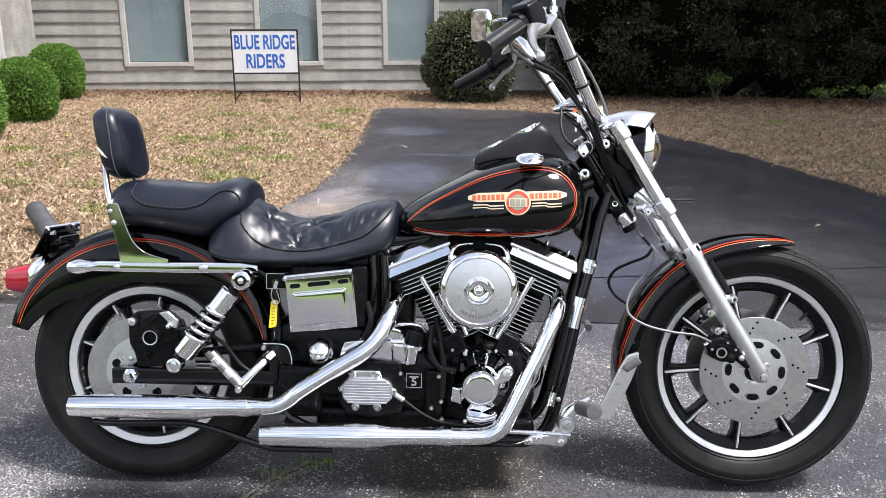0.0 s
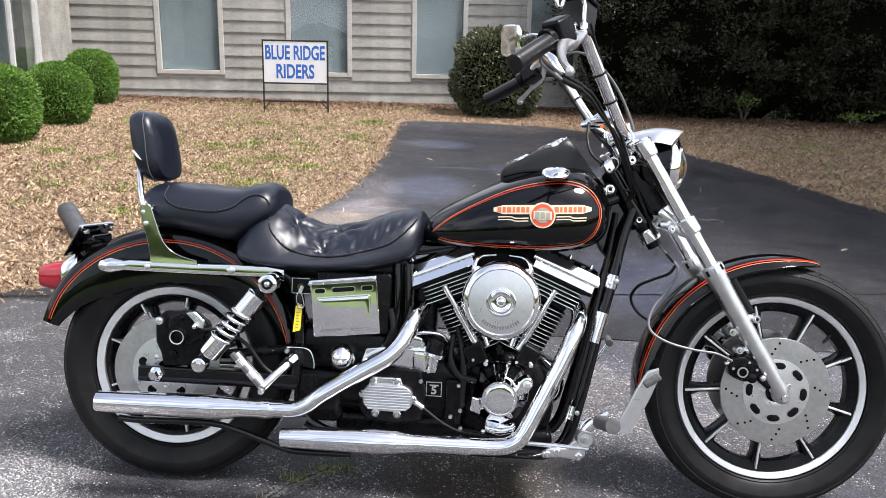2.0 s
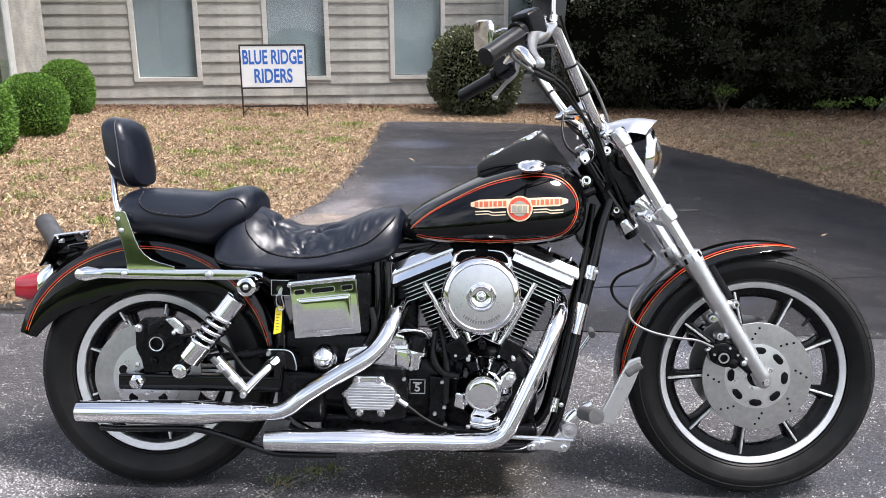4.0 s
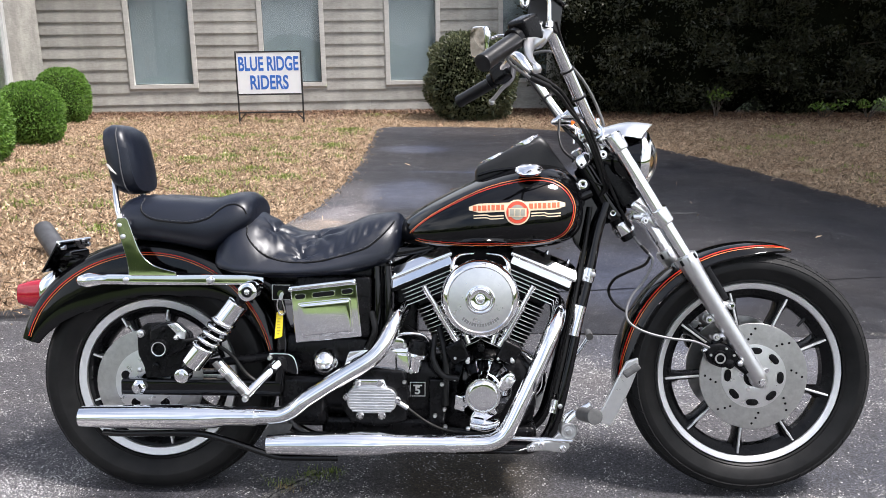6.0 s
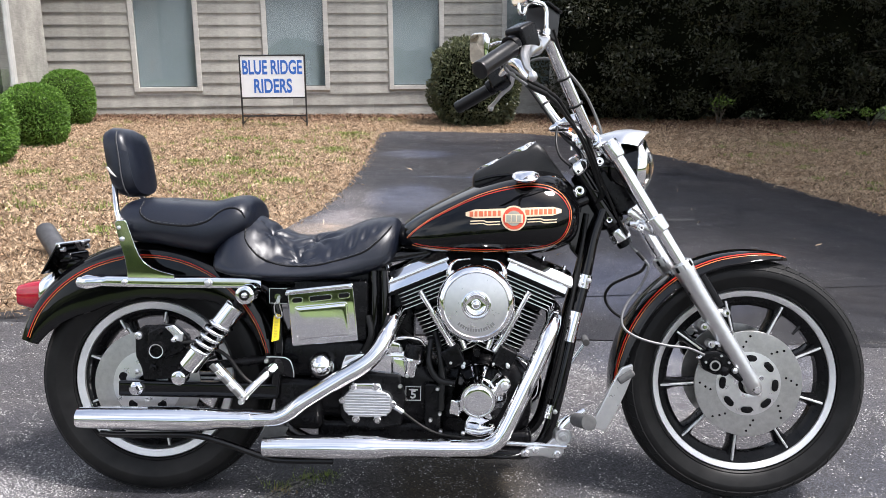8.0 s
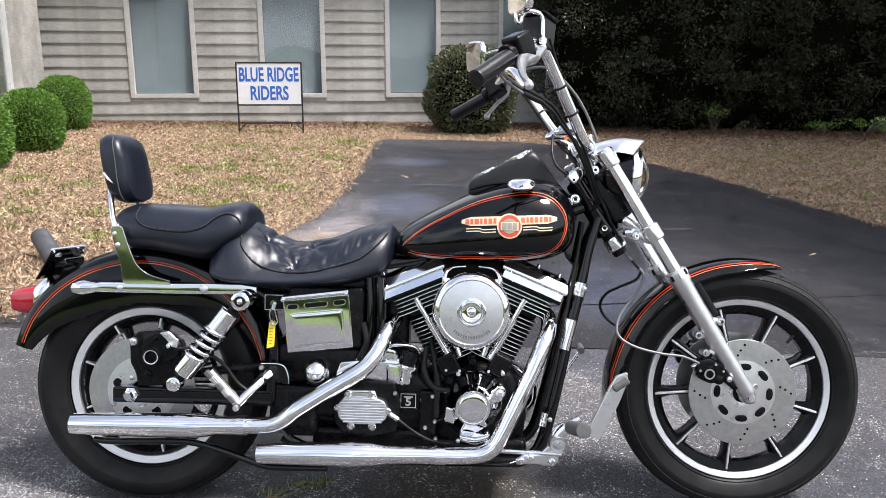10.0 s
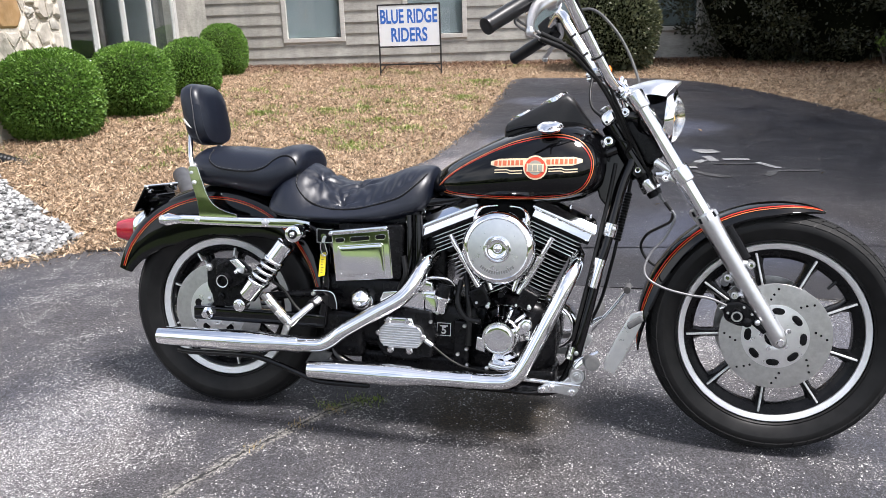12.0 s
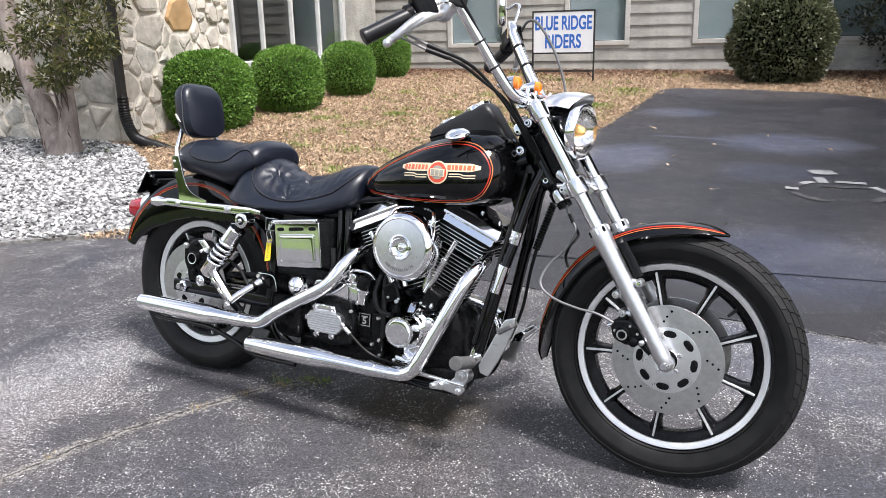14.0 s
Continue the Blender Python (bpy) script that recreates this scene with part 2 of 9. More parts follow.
GREY_RUBBER = mat("grey_rubber", (0.06, 0.06, 0.06), (0.10, 0.10, 0.10), 60.0, 0.6, bump=0.2)
PLATE_BACK = mat("grey_plastic", (0.05, 0.052, 0.056), (0.10, 0.10, 0.106), 12.0, 0.5, 0.3, rvar=0.1)
# the negative-lift patch paints the motorcycle's shade into the asphalt
ASPHALT = asphalt_mat("worn_asphalt", (0.025, 0.0248, 0.0285), (0.051, 0.0498, 0.0545), 0.03, 0.50, 150.0, 0.6,
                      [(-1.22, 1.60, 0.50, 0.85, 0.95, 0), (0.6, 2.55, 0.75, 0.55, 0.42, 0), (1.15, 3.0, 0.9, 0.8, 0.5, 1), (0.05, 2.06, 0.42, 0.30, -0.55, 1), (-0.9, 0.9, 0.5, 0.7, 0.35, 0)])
# patches with cool 1 put the drive's bluish sheen into its colour
SEALED = asphalt_mat("sealed_asphalt", (0.0085, 0.0085, 0.0108), (0.0205, 0.0200, 0.0235), 0.0, 0.08, 150.0, 0.36,
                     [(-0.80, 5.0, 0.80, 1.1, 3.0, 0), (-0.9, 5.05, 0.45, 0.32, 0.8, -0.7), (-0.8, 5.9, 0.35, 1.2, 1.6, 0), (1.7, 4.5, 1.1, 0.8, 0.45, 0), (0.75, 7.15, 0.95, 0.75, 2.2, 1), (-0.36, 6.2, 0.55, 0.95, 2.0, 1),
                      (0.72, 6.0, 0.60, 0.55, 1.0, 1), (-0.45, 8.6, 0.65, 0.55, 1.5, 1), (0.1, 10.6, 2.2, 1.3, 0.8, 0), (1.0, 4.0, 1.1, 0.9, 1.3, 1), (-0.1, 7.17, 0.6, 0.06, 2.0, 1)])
LITTER = ground_mat()
STRAW = mat("straw", (0.285, 0.185, 0.111), (0.62, 0.478, 0.328), 8.0, 0.85, island=0.84)
GRAVEL = mat("gravel_stone", (0.25, 0.25, 0.248), (0.45, 0.45, 0.442), 30.0, 0.8, bump=0.3, island=0.8)
GRAVEL_BED = mat("gravel_bed", (0.10, 0.098, 0.095), (0.30, 0.295, 0.285), 45.0, 0.9, bump=0.8, bdist=0.02)
SIDING = mat("weathered_siding", (0.375, 0.364, 0.330), (0.505, 0.49, 0.447), 9.0, 0.8, bump=0.12, bdist=0.003, stain=0.40, stain_scale=2.3,
             stretch=(1.0, 1.0, 9.0), pieces=0.12)
TRIM = mat("window_trim", (0.48, 0.465, 0.43), (0.60, 0.585, 0.55), 10.0, 0.7, stain=0.15, stretch=(1, 1, 6))
WHITE_TRIM = mat("white_trim", (0.50, 0.50, 0.485), (0.62, 0.62, 0.605), 5.0, 0.6, stain=0.16, stain_scale=3.0)
CONCRETE = mat("foundation", (0.36, 0.35, 0.33), (0.46, 0.45, 0.42), 8.0, 0.85, stain=0.25, bump=0.15)
STONE = mat("field_stone", (0.44, 0.40, 0.335), (0.68, 0.63, 0.55), 9.0, 0.9, bump=0.8, bdist=0.02, stain=0.26, stain_scale=6.0, pieces=0.20)
GREY_STONE = mat("grey_stone", (0.38, 0.36, 0.315), (0.59, 0.56, 0.50), 7.0, 0.9, bump=0.8, bdist=0.02, stain=0.30, stain_scale=7.0, pieces=0.20)
OCHRE_STONE = mat("ochre_stone", (0.40, 0.24, 0.10), (0.56, 0.37, 0.19), 6.0, 0.85, bump=0.5, bdist=0.012, stain=0.25, stain_scale=5.0)
MORTAR = mat("mortar", (0.52, 0.475, 0.40), (0.70, 0.65, 0.565), 14.0, 0.95, bump=0.8, bdist=0.02)
GLASS = glass_mat()
BLIND = mat("blind_slats", (0.19, 0.225, 0.245), (0.22, 0.255, 0.275), 5.0, 0.6)
# dark colour stands in for the missing light indoors
UNLIT = mat("unlit_interior", (0.05, 0.055, 0.055), (0.08, 0.085, 0.085), 3.0, 0.8)
ROOF = mat("roof_shingle", (0.06, 0.055, 0.05), (0.11, 0.10, 0.09), 20.0, 0.9, bump=0.5)
SIGN_WHITE = mat("sign_white", (0.80, 0.81, 0.83), (0.86, 0.87, 0.88), 4.0, 0.4)
SIGN_BLUE = mat("sign_blue", (0.03, 0.13, 0.50), (0.04, 0.16, 0.56), 10.0, 0.4)
SIGN_FRAME = mat("black_steel", (0.012, 0.012, 0.012), (0.025, 0.024, 0.023), 30.0, 0.5)
BROWN_METAL = mat("dark_gutter", (0.018, 0.016, 0.016), (0.035, 0.032, 0.03), 10.0, 0.4, rvar=0.1)
BARK = mat("smooth_bark", (0.24, 0.19, 0.165), (0.42, 0.36, 0.32), 9.0, 0.85, bump=0.6, bdist=0.01, stain=0.35, stain_scale=7.0, stretch=(3, 3, 0.7))
SCAR_BARK = mat("bark_scar", (0.055, 0.040, 0.032), (0.16, 0.115, 0.09), 18.0, 0.9, bump=0.6, bdist=0.01)
DARK_BARK = mat("dark_bark", (0.05, 0.04, 0.03), (0.10, 0.08, 0.065), 12.0, 0.9, bump=0.6, bdist=0.01)
BOX_LEAF = leaf_mat("boxwood_leaf", (0.062, 0.145, 0.016), (0.235, 0.410, 0.075), 0.5)
# dark green stands in for the shade inside the clipped bushes
BOX_SHADE = mat("boxwood_shade", (0.020, 0.042, 0.006), (0.045, 0.080, 0.012), 30.0, 0.95, bump=0.8)
SHRUB_LEAF = leaf_mat("holly_leaf", (0.034, 0.046, 0.021), (0.205, 0.212, 0.118), 0.40)
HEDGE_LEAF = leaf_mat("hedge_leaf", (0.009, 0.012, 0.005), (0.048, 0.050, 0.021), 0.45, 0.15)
# bright, to stand in for sunlit greenery beyond the evergreens
LIT_LEAF = leaf_mat("lit_leaf", (0.07, 0.14, 0.015), (0.26, 0.38, 0.07), 0.5)
MAPLE_LEAF = leaf_mat("maple_leaf", (0.036, 0.050, 0.014), (0.190, 0.175, 0.062))
GRASS = leaf_mat("weed_grass", (0.13, 0.185, 0.035), (0.36, 0.43, 0.11), 0.6)
DRY_GRASS = leaf_mat("dry_grass", (0.30, 0.20, 0.08), (0.50, 0.38, 0.18), 0.7)
FAR_LEAF = mat("far_foliage", (0.040, 0.058, 0.020), (0.110, 0.140, 0.048), 1.3, 0.9, bump=0.8, bdist=0.3)
# near-black stands in for the shade inside shrub and evergreen crowns
CORE_SHADE = mat("shrub_shade", (0.003, 0.004, 0.002), (0.007, 0.008, 0.004), 20.0, 0.95, spec=0.03)
PAVE_PAINT = mat("worn_paint", (0.20, 0.20, 0.20), (0.48, 0.48, 0.475), 60.0, 0.8, stain=0.45, stain_scale=9.0)
FAINT_PAINT = mat("nearly_gone_paint", (0.014, 0.014, 0.017), (0.13, 0.13, 0.13), 70.0, 0.8, stain=0.75, stain_scale=9.0)
FIN_BLACK = mat("matt_black", (0.0025, 0.0025, 0.003), (0.005, 0.005, 0.0055), 40.0, 0.6, spec=0.2)
GRIP_BLACK = mat("grip_rubber", (0.004, 0.004, 0.0045), (0.008, 0.008, 0.009), 60.0, 0.36, spec=0.4, bump=0.05)


# ---- building helpers ----
def mesh_of(name, bm, material, smooth=True):
    me = bpy.data.meshes.new(name)
    bm.normal_update()
    bm.to_mesh(me)
    bm.free()
    for mm in (material if isinstance(material, (list, tuple)) else [material]):
        me.materials.append(mm)
    if smooth:
        me.shade_smooth()
        me.set_sharp_from_angle(angle=radians(38))
        if len(me.polygons) < 700:
            flat_normals(me)
    return me


def flat_normals(me):
    """Area-weighted corner normals, so that flat faces stay flat beside their rounded edges."""
    around = [[] for _ in me.vertices]
    for p in me.polygons:
        for vi in p.vertices:
            around[vi].append((p.normal.copy(), p.area))
    out = []
    for p in me.polygons:
        own = p.normal
        for vi in p.vertices:
            n = Vector((0, 0, 0))
            for fn, ar in around[vi]:
                if fn.dot(own) > 0.62:
                    n += fn * ar
            out.append(n.normalized() if n.length > 1e-12 else own)
    me.normals_split_custom_set(out)


def part(name, bm, material, parent=None, label="", smooth=True):
    ob = new(name, mesh_of(name, bm, material, smooth))
    ob.parent = parent
    return tagged(ob, label)


def thing(name, label, category, m=None, group="", kind=""):
    ob = new(name)
    ob.empty_display_size = 0.1
    if m is not None:
        ob.matrix_basis = m
    return tagged(ob, label, category, group, kind)


def box(bm, lo, hi, bevel=0.0, m=None, seg=2):
    r = bmesh.ops.create_cube(bm, size=1.0)
    vs = r["verts"]
    for v in vs:
        v.co = Vector([lo[i] + (v.co[i] + 0.5) * (hi[i] - lo[i]) for i in range(3)])
    if bevel:
        es = list({e for v in vs for e in v.link_edges})
        b = bmesh.ops.bevel(bm, geom=es, offset=bevel, segments=seg, profile=0.5, affect="EDGES")
        vs = list({v for f in b["faces"] for v in f.verts} | {v for v in vs if v.is_valid})
    if m is not None:
        for v in vs:
            v.co = m @ v.co
    return vs


def boxed(lo, hi, bevel=0.0, m=None, seg=2):
    bm = bmesh.new()
    box(bm, lo, hi, bevel, m, seg)
    return bm


def smooth_path(pts, n=8):
    """Catmull-Rom through the points; each may carry a radius as its fourth number."""
    p = [np.array(q, float) for q in pts]
    p = [2 * p[0] - p[1]] + p + [2 * p[-1] - p[-2]]
    out = []
    for i in range(1, len(p) - 2):
        a, b, c, d = p[i - 1:i + 3]
        for k in range(n):
            t = k / n
            out.append(0.5 * (2 * b + (c - a) * t + (2 * a - 5 * b + 4 * c - d) * t * t + (3 * b - a - 3 * c + d) * t ** 3))
    out.append(p[-2])
    return out


def sweep(bm, pts, radius=0.01, seg=14, caps=True, flat=1.0, up=(0, 1, 0.01)):
    """A tube along the points (x, y, z[, radius]); flat squeezes it along up."""
    pts = [np.array(q, float) for q in pts]
    pos = [Vector(q[:3]) for q in pts]
    rad = [float(q[3]) if len(q) > 3 else radius for q in pts]
    rings, prev = [], Vector(up)
    for i, c in enumerate(pos):
        t = (pos[min(i + 1, len(pos) - 1)] - pos[max(i - 1, 0)]).normalized()
        u = prev - t * prev.dot(t)
        if u.length < 1e-4:
            u = t.orthogonal()
        u.normalize()
        prev = u
        w = t.cross(u)
        rings.append([bm.verts.new(c + rad[i] * (u * math.cos(a) * flat + w * math.sin(a))) for a in (2 * math.pi * k / seg for k in range(seg))])
    for a, b in zip(rings, rings[1:]):
        for k in range(seg):
            bm.faces.new((a[k], a[(k + 1) % seg], b[(k + 1) % seg], b[k]))
    if caps:
        bm.faces.new(rings[0][::-1])
        bm.faces.new(rings[-1])
    return bm


def tube(pts, radius=0.01, seg=14, n=8, flat=1.0, up=(0, 1, 0.01)):
    return sweep(bmesh.new(), smooth_path(pts, n) if n > 1 else pts, radius, seg, True, flat, up)


def lathe(bm, profile, centre=(0, 0, 0), axis="y", seg=40, m=None, closed=False):
    """Turns (radius, height) pairs round an axis; a radius of 0 closes the end."""
    rings = []
    for r, h in profile:
        ring = []
        for k in range(seg if r > 1e-6 else 1):
            a = 2 * math.pi * k / seg
            c, s = r * math.cos(a), r * math.sin(a)
            q = {"y": (c, h, s), "z": (c, s, h), "x": (h, c, s)}[axis]
            q = Vector(q) + Vector(centre)
            ring.append(bm.verts.new(m @ q if m is not None else q))
        rings.append(ring)
    pairs = list(zip(rings, rings[1:])) + ([(rings[-1], rings[0])] if closed else [])
    for a, b in pairs:
        for k in range(seg):
            vs = [a[k % len(a)], a[(k + 1) % len(a)], b[(k + 1) % len(b)], b[k % len(b)]]
            vs = list(dict.fromkeys(vs))
            if len(vs) > 2:
                bm.faces.new(vs)
    bmesh.ops.recalc_face_normals(bm, faces=bm.faces)
    return bm


def turned(profile, centre=(0, 0, 0), axis="y", seg=40, m=None, closed=False):
    return lathe(bmesh.new(), profile, centre, axis, seg, m, closed)


def slab(outline, y0, y1, bevel=0.0, bm=None):
    """A plate: an outline of (x, z) pairs between two depths."""
    bm = bm or bmesh.new()
    a = [bm.verts.new((x, y0, z)) for x, z in outline]
    b = [bm.verts.new((x, y1, z)) for x, z in outline]
    fs = [bm.faces.new(a), bm.faces.new(b[::-1])]
    n = len(outline)
    for k in range(n):
        fs.append(bm.faces.new((a[k], b[k], b[(k + 1) % n], a[(k + 1) % n])))
    bmesh.ops.recalc_face_normals(bm, faces=fs)
    if bevel:
        bmesh.ops.bevel(bm, geom=list({e for f in fs for e in f.edges}), offset=bevel, segments=2, profile=0.5, affect="EDGES")
    return bm


def loft(sections, seg=28, bm=None):
    """Rounded sections (x, z low, z high, half width, power) along x, closed at both ends."""
    bm = bm or bmesh.new()
    rings = []
    for x, z0, z1, w, n in sections:
        ring = []
        for k in range(seg):
            a = 2 * math.pi * k / seg
            c, s = math.cos(a), math.sin(a)
            y = w * math.copysign(abs(c) ** (2 / n), c)
            z = (z0 + z1) / 2 + (z1 - z0) / 2 * math.copysign(abs(s) ** (2 / n), s)
            ring.append(bm.verts.new((x, y, z)))
        rings.append(ring)
    for a, b in zip(rings, rings[1:]):
        for k in range(seg):
            bm.faces.new((a[k], a[(k + 1) % seg], b[(k + 1) % seg], b[k]))
    bm.faces.new(rings[0][::-1])
    bm.faces.new(rings[-1])
    bmesh.ops.recalc_face_normals(bm, faces=bm.faces)
    return bm


def quads_mesh(name, verts, material, per=4):
    """Many separate little faces in one mesh."""
    n = len(verts) // per
    me = bpy.data.meshes.new(name)
    me.from_pydata([tuple(v) for v in verts], [], [tuple(range(i * per, i * per + per)) for i in range(n)])
    me.materials.append(material)
    return me


def gz(x, y):
    """The gently rising ground."""
    x, y = max(-12.0, min(9.0, x)), max(-7.0, min(15.0, y))
    return 0.045 * (y - 1.98) - 0.02 * x


# ---- ground, drive and beds ----
def grid_sheet(name, xs, ys, dz, material, wobble=0.0):
    vs, fs = [], []
    for y in ys:
        for x in xs:
            vs.append((x, y, gz(x, y) + dz + wobble * noise.noise((x * 1.7, y * 1.7, 0))))
    nx = len(xs)
    for j in range(len(ys) - 1):
        for i in range(nx - 1):
            a = j * nx + i
            fs.append((a, a + 1, a + nx + 1, a + nx))
    me = bpy.data.meshes.new(name)
    me.from_pydata(vs, [], fs)
    me.materials.append(material)
    me.shade_smooth()
    return new(name, me)


far_steps = [-900, -300, -120, -60, -30, -18]
xs = far_steps + [x * 0.5 for x in range(-24, 19)] + [14, 22, 40, 90, 250, 900]
ys = far_steps + [y * 0.5 for y in range(-14, 31)] + [20, 30, 50, 100, 300, 900]
tagged(grid_sheet("ground", xs, ys, -0.012, LITTER), "tan pine straw and shredded bark litter with thin weeds", "ground", kind="structure")

DRIVE = [(-7.0, 1.0), (-4.2, 2.1), (-3.0, 2.58), (-2.6, 2.87), (-2.3, 3.22), (-2.0, 3.4), (-1.62, 4.0), (-1.32, 4.55), (-1.14, 5.0), (-1.02, 5.5), (-0.95, 6.4),
         (-0.93, 7.3), (-0.96, 8.3), (-1.02, 9.6), (-1.06, 10.45), (-0.9, 10.72), (0.0, 10.75), (0.8, 10.7), (1.35, 10.4), (1.8, 9.8), (2.2, 9.0),
         (2.6, 8.1), (2.95, 6.85), (3.25, 5.8), (3.8, 4.3), (4.8, 2.8), (7.0, 1.6), (14.0, 0.0), (14.0, -7.0), (-12.0, -7.0), (-12.0, -0.5)]


def inside(x, y, poly):
    odd = False
    for (x0, y0), (x1, y1) in zip(poly, poly[1:] + poly[:1]):
        if (y0 > y) != (y1 > y) and x < x0 + (y - y0) / (y1 - y0) * (x1 - x0):
            odd = not odd
    return odd


def bed(name, outline, dz, material, thick=0.03, rough_edge=0.0):
    """A flat bed on the rising ground, cut to an outline, with a real edge."""
    pts = []
    for (x0, y0), (x1, y1) in zip(outline, outline[1:] + outline[:1]):
        n = max(1, int(math.hypot(x1 - x0, y1 - y0) / 0.12)) if rough_edge and math.hypot(x1 - x0, y1 - y0) < 4 else 1
        for k in range(n):
            x, y = x0 + (x1 - x0) * k / n, y0 + (y1 - y0) * k / n
            j = rough_edge * noise.noise((x * 3.1, y * 3.1, 5.0))
            pts.append((x + j, y + j))
    bm = bmesh.new()
    top = [bm.verts.new((x, y, gz(x, y) + dz)) for x, y in pts]
    low = [bm.verts.new((x, y, gz(x, y) + dz - thick)) for x, y in pts]
    bm.faces.new(top)
    for k in range(len(pts)):
        bm.faces.new((top[k], low[k], low[(k + 1) % len(pts)], top[(k + 1) % len(pts)]))
    bmesh.ops.recalc_face_normals(bm, faces=bm.faces)
    bmesh.ops.triangulate(bm, faces=[f for f in bm.faces if len(f.verts) > 4])
    return part(name, bm, material, None, "", False)


SEAM_L, SEAM_R = (-2.28, 3.26), (4.55, 3.12)
NEAR = [p for p in DRIVE if p[1] < 3.2] 
near_left, near_right = [p for p in NEAR if p[0] < 0 and p[1] > 0.5], [p for p in NEAR if not (p[0] < 0 and p[1] > 0.5)]
APRON = near_left + [SEAM_L, (-1.0, 3.2), (0.5, 3.16), (1.4, 3.17), (2.3, 3.13), (3.2, 3.16), SEAM_R] + near_right
FAR = [SEAM_L] + [p for p in DRIVE if p[1] > 3.2] + [SEAM_R, (3.2, 3.165), (2.3, 3.135), (1.4, 3.175), (0.5, 3.165), (-1.0, 3.205)]
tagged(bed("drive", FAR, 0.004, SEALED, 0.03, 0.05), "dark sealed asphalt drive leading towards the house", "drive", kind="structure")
tagged(bed("parking_lot", [(-16, -7.004), (22, -7.004), (22, -20), (-16, -20)], 0.004, ASPHALT, 0.03), "wide worn asphalt lot behind", "asphalt", kind="structure")
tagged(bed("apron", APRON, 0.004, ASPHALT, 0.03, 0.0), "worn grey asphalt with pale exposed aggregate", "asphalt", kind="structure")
GRAVEL_AREA = [(-3.0, 2.62), (-2.62, 2.92), (-2.42, 3.15), (-2.45, 3.45), (-2.9, 3.75), (-3.5, 4.2), (-4.0, 4.6), (-4.6, 5.0), (-5.4, 5.15), (-6.6, 5.0), (-8.0, 4.6),
               (-8.5, 3.4), (-6.8, 1.5), (-5.6, 1.62), (-4.2, 2.14)]
tagged(bed("gravel_bed", GRAVEL_AREA, 0.012, GRAVEL_BED, 0.03, 0.05), "pale grey crushed gravel bed beside the drive", "gravel", kind="structure")

rng = random.Random(7)


def stone_cloud(count, area, lo, hi):
    xs_, ys_ = [p[0] for p in area], [p[1] for p in area]
    vs, fs = [], []
    base = [(1, 0, 0), (0, 1, 0), (-1, 0, 0), (0, -1, 0), (0, 0, 1), (0, 0, -1)]
    tri = [(0, 1, 4), (1, 2, 4), (2, 3, 4), (3, 0, 4), (1, 0, 5), (2, 1, 5), (3, 2, 5), (0, 3, 5)]
    while len(vs) < count * 6:
        x, y = rng.uniform(min(xs_), max(xs_)), rng.uniform(min(ys_), max(ys_))
        if x < -6.6 or not inside(x, y, area):
            continue
        s = rng.uniform(lo, hi)
        e = Euler((rng.uniform(0, 6), rng.uniform(0, 6), rng.uniform(0, 6))).to_matrix()
        k = len(vs)
        for b in base:
            v = e @ Vector([c * s * rng.uniform(0.6, 1.2) for c in b])
            vs.append((x + v.x, y + v.y, gz(x, y) + 0.016 + s * 0.3 + v.z * 0.8))
        fs += [tuple(i + k for i in t) for t in tri]
    me = bpy.data.meshes.new("gravel")
    me.from_pydata(vs, [], fs)
    me.materials.append(GRAVEL)
    return new("gravel", me)


tagged(stone_cloud(13000, GRAVEL_AREA, 0.010, 0.026), "loose pale grey crushed stone", "gravel", kind="stuff")


def blades(name, spots, material, label, category, length=(0.03, 0.09), width=0.004):
    """Grass: thin bent blades round the given (x, y, radius, count) spots."""
    vs = []
    for cx, cy, rad, count in spots:
        for _ in range(count):
            a, r = rng.uniform(0, 6.283), rad * abs(rng.gauss(0, 0.5))
            x, y = cx + r * math.cos(a), cy + 0.6 * r * math.sin(a)
            if length[1] > 0.045 and inside(x - 0.03, y, DRIVE):
                continue
            h, b = rng.uniform(*length), rng.uniform(0, 6.283)
            z = gz(x, y)
            lean = rng.uniform(0.2, 0.9) * h
            dx, dy = math.cos(b), math.sin(b)
            vs += [(x - dy * width, y + dx * width, z), (x + dy * width, y - dx * width, z),
                   (x + dx * lean + dy * width * 0.3, y + dy * lean - dx * width * 0.3, z + h), (x + dx * lean - dy * width * 0.3, y + dy * lean + dx * width * 0.3, z + h)]
    return tagged(new(name, quads_mesh(name, vs, material)), label, category, kind="stuff")


def litter(count):
    vs = []
    while len(vs) < count * 4:
        u = rng.random()
        x, y = rng.uniform(-6.2, 7.5), 2.9 + 9.9 * u ** 1.5
        if inside(x + rng.gauss(0, 0.05), y + rng.gauss(0, 0.09), DRIVE) or inside(x, y, GRAVEL_AREA):
            if not (inside(x, y, DRIVE) and rng.random() < 0.0007 and y > 4):
                continue
        a, L, w = rng.uniform(0, 6.283), rng.uniform(0.010, 0.046) * (1 + (rng.random() < 0.10)), rng.uniform(0.0016, 0.0068) * (1 + (rng.random() < 0.10))
        dx, dy = math.cos(a) * L / 2, math.sin(a) * L / 2
        nx, ny = -math.sin(a) * w / 2, math.cos(a) * w / 2
        z = gz(x, y) - 0.008 + rng.uniform(0.0, 0.035)
        t = rng.uniform(-0.02, 0.02)
        k0, k1 = rng.uniform(-0.5, 0.6), rng.uniform(-0.6, 0.5)
        vs += [(x - dx, y - dy, z - t), (x + k0 * dx - nx, y + k0 * dy - ny, z), (x + dx, y + dy, z + t), (x + k1 * dx + nx, y + k1 * dy + ny, z + 0.004)]
    return new("straw_litter", quads_mesh("straw_litter", vs, STRAW))


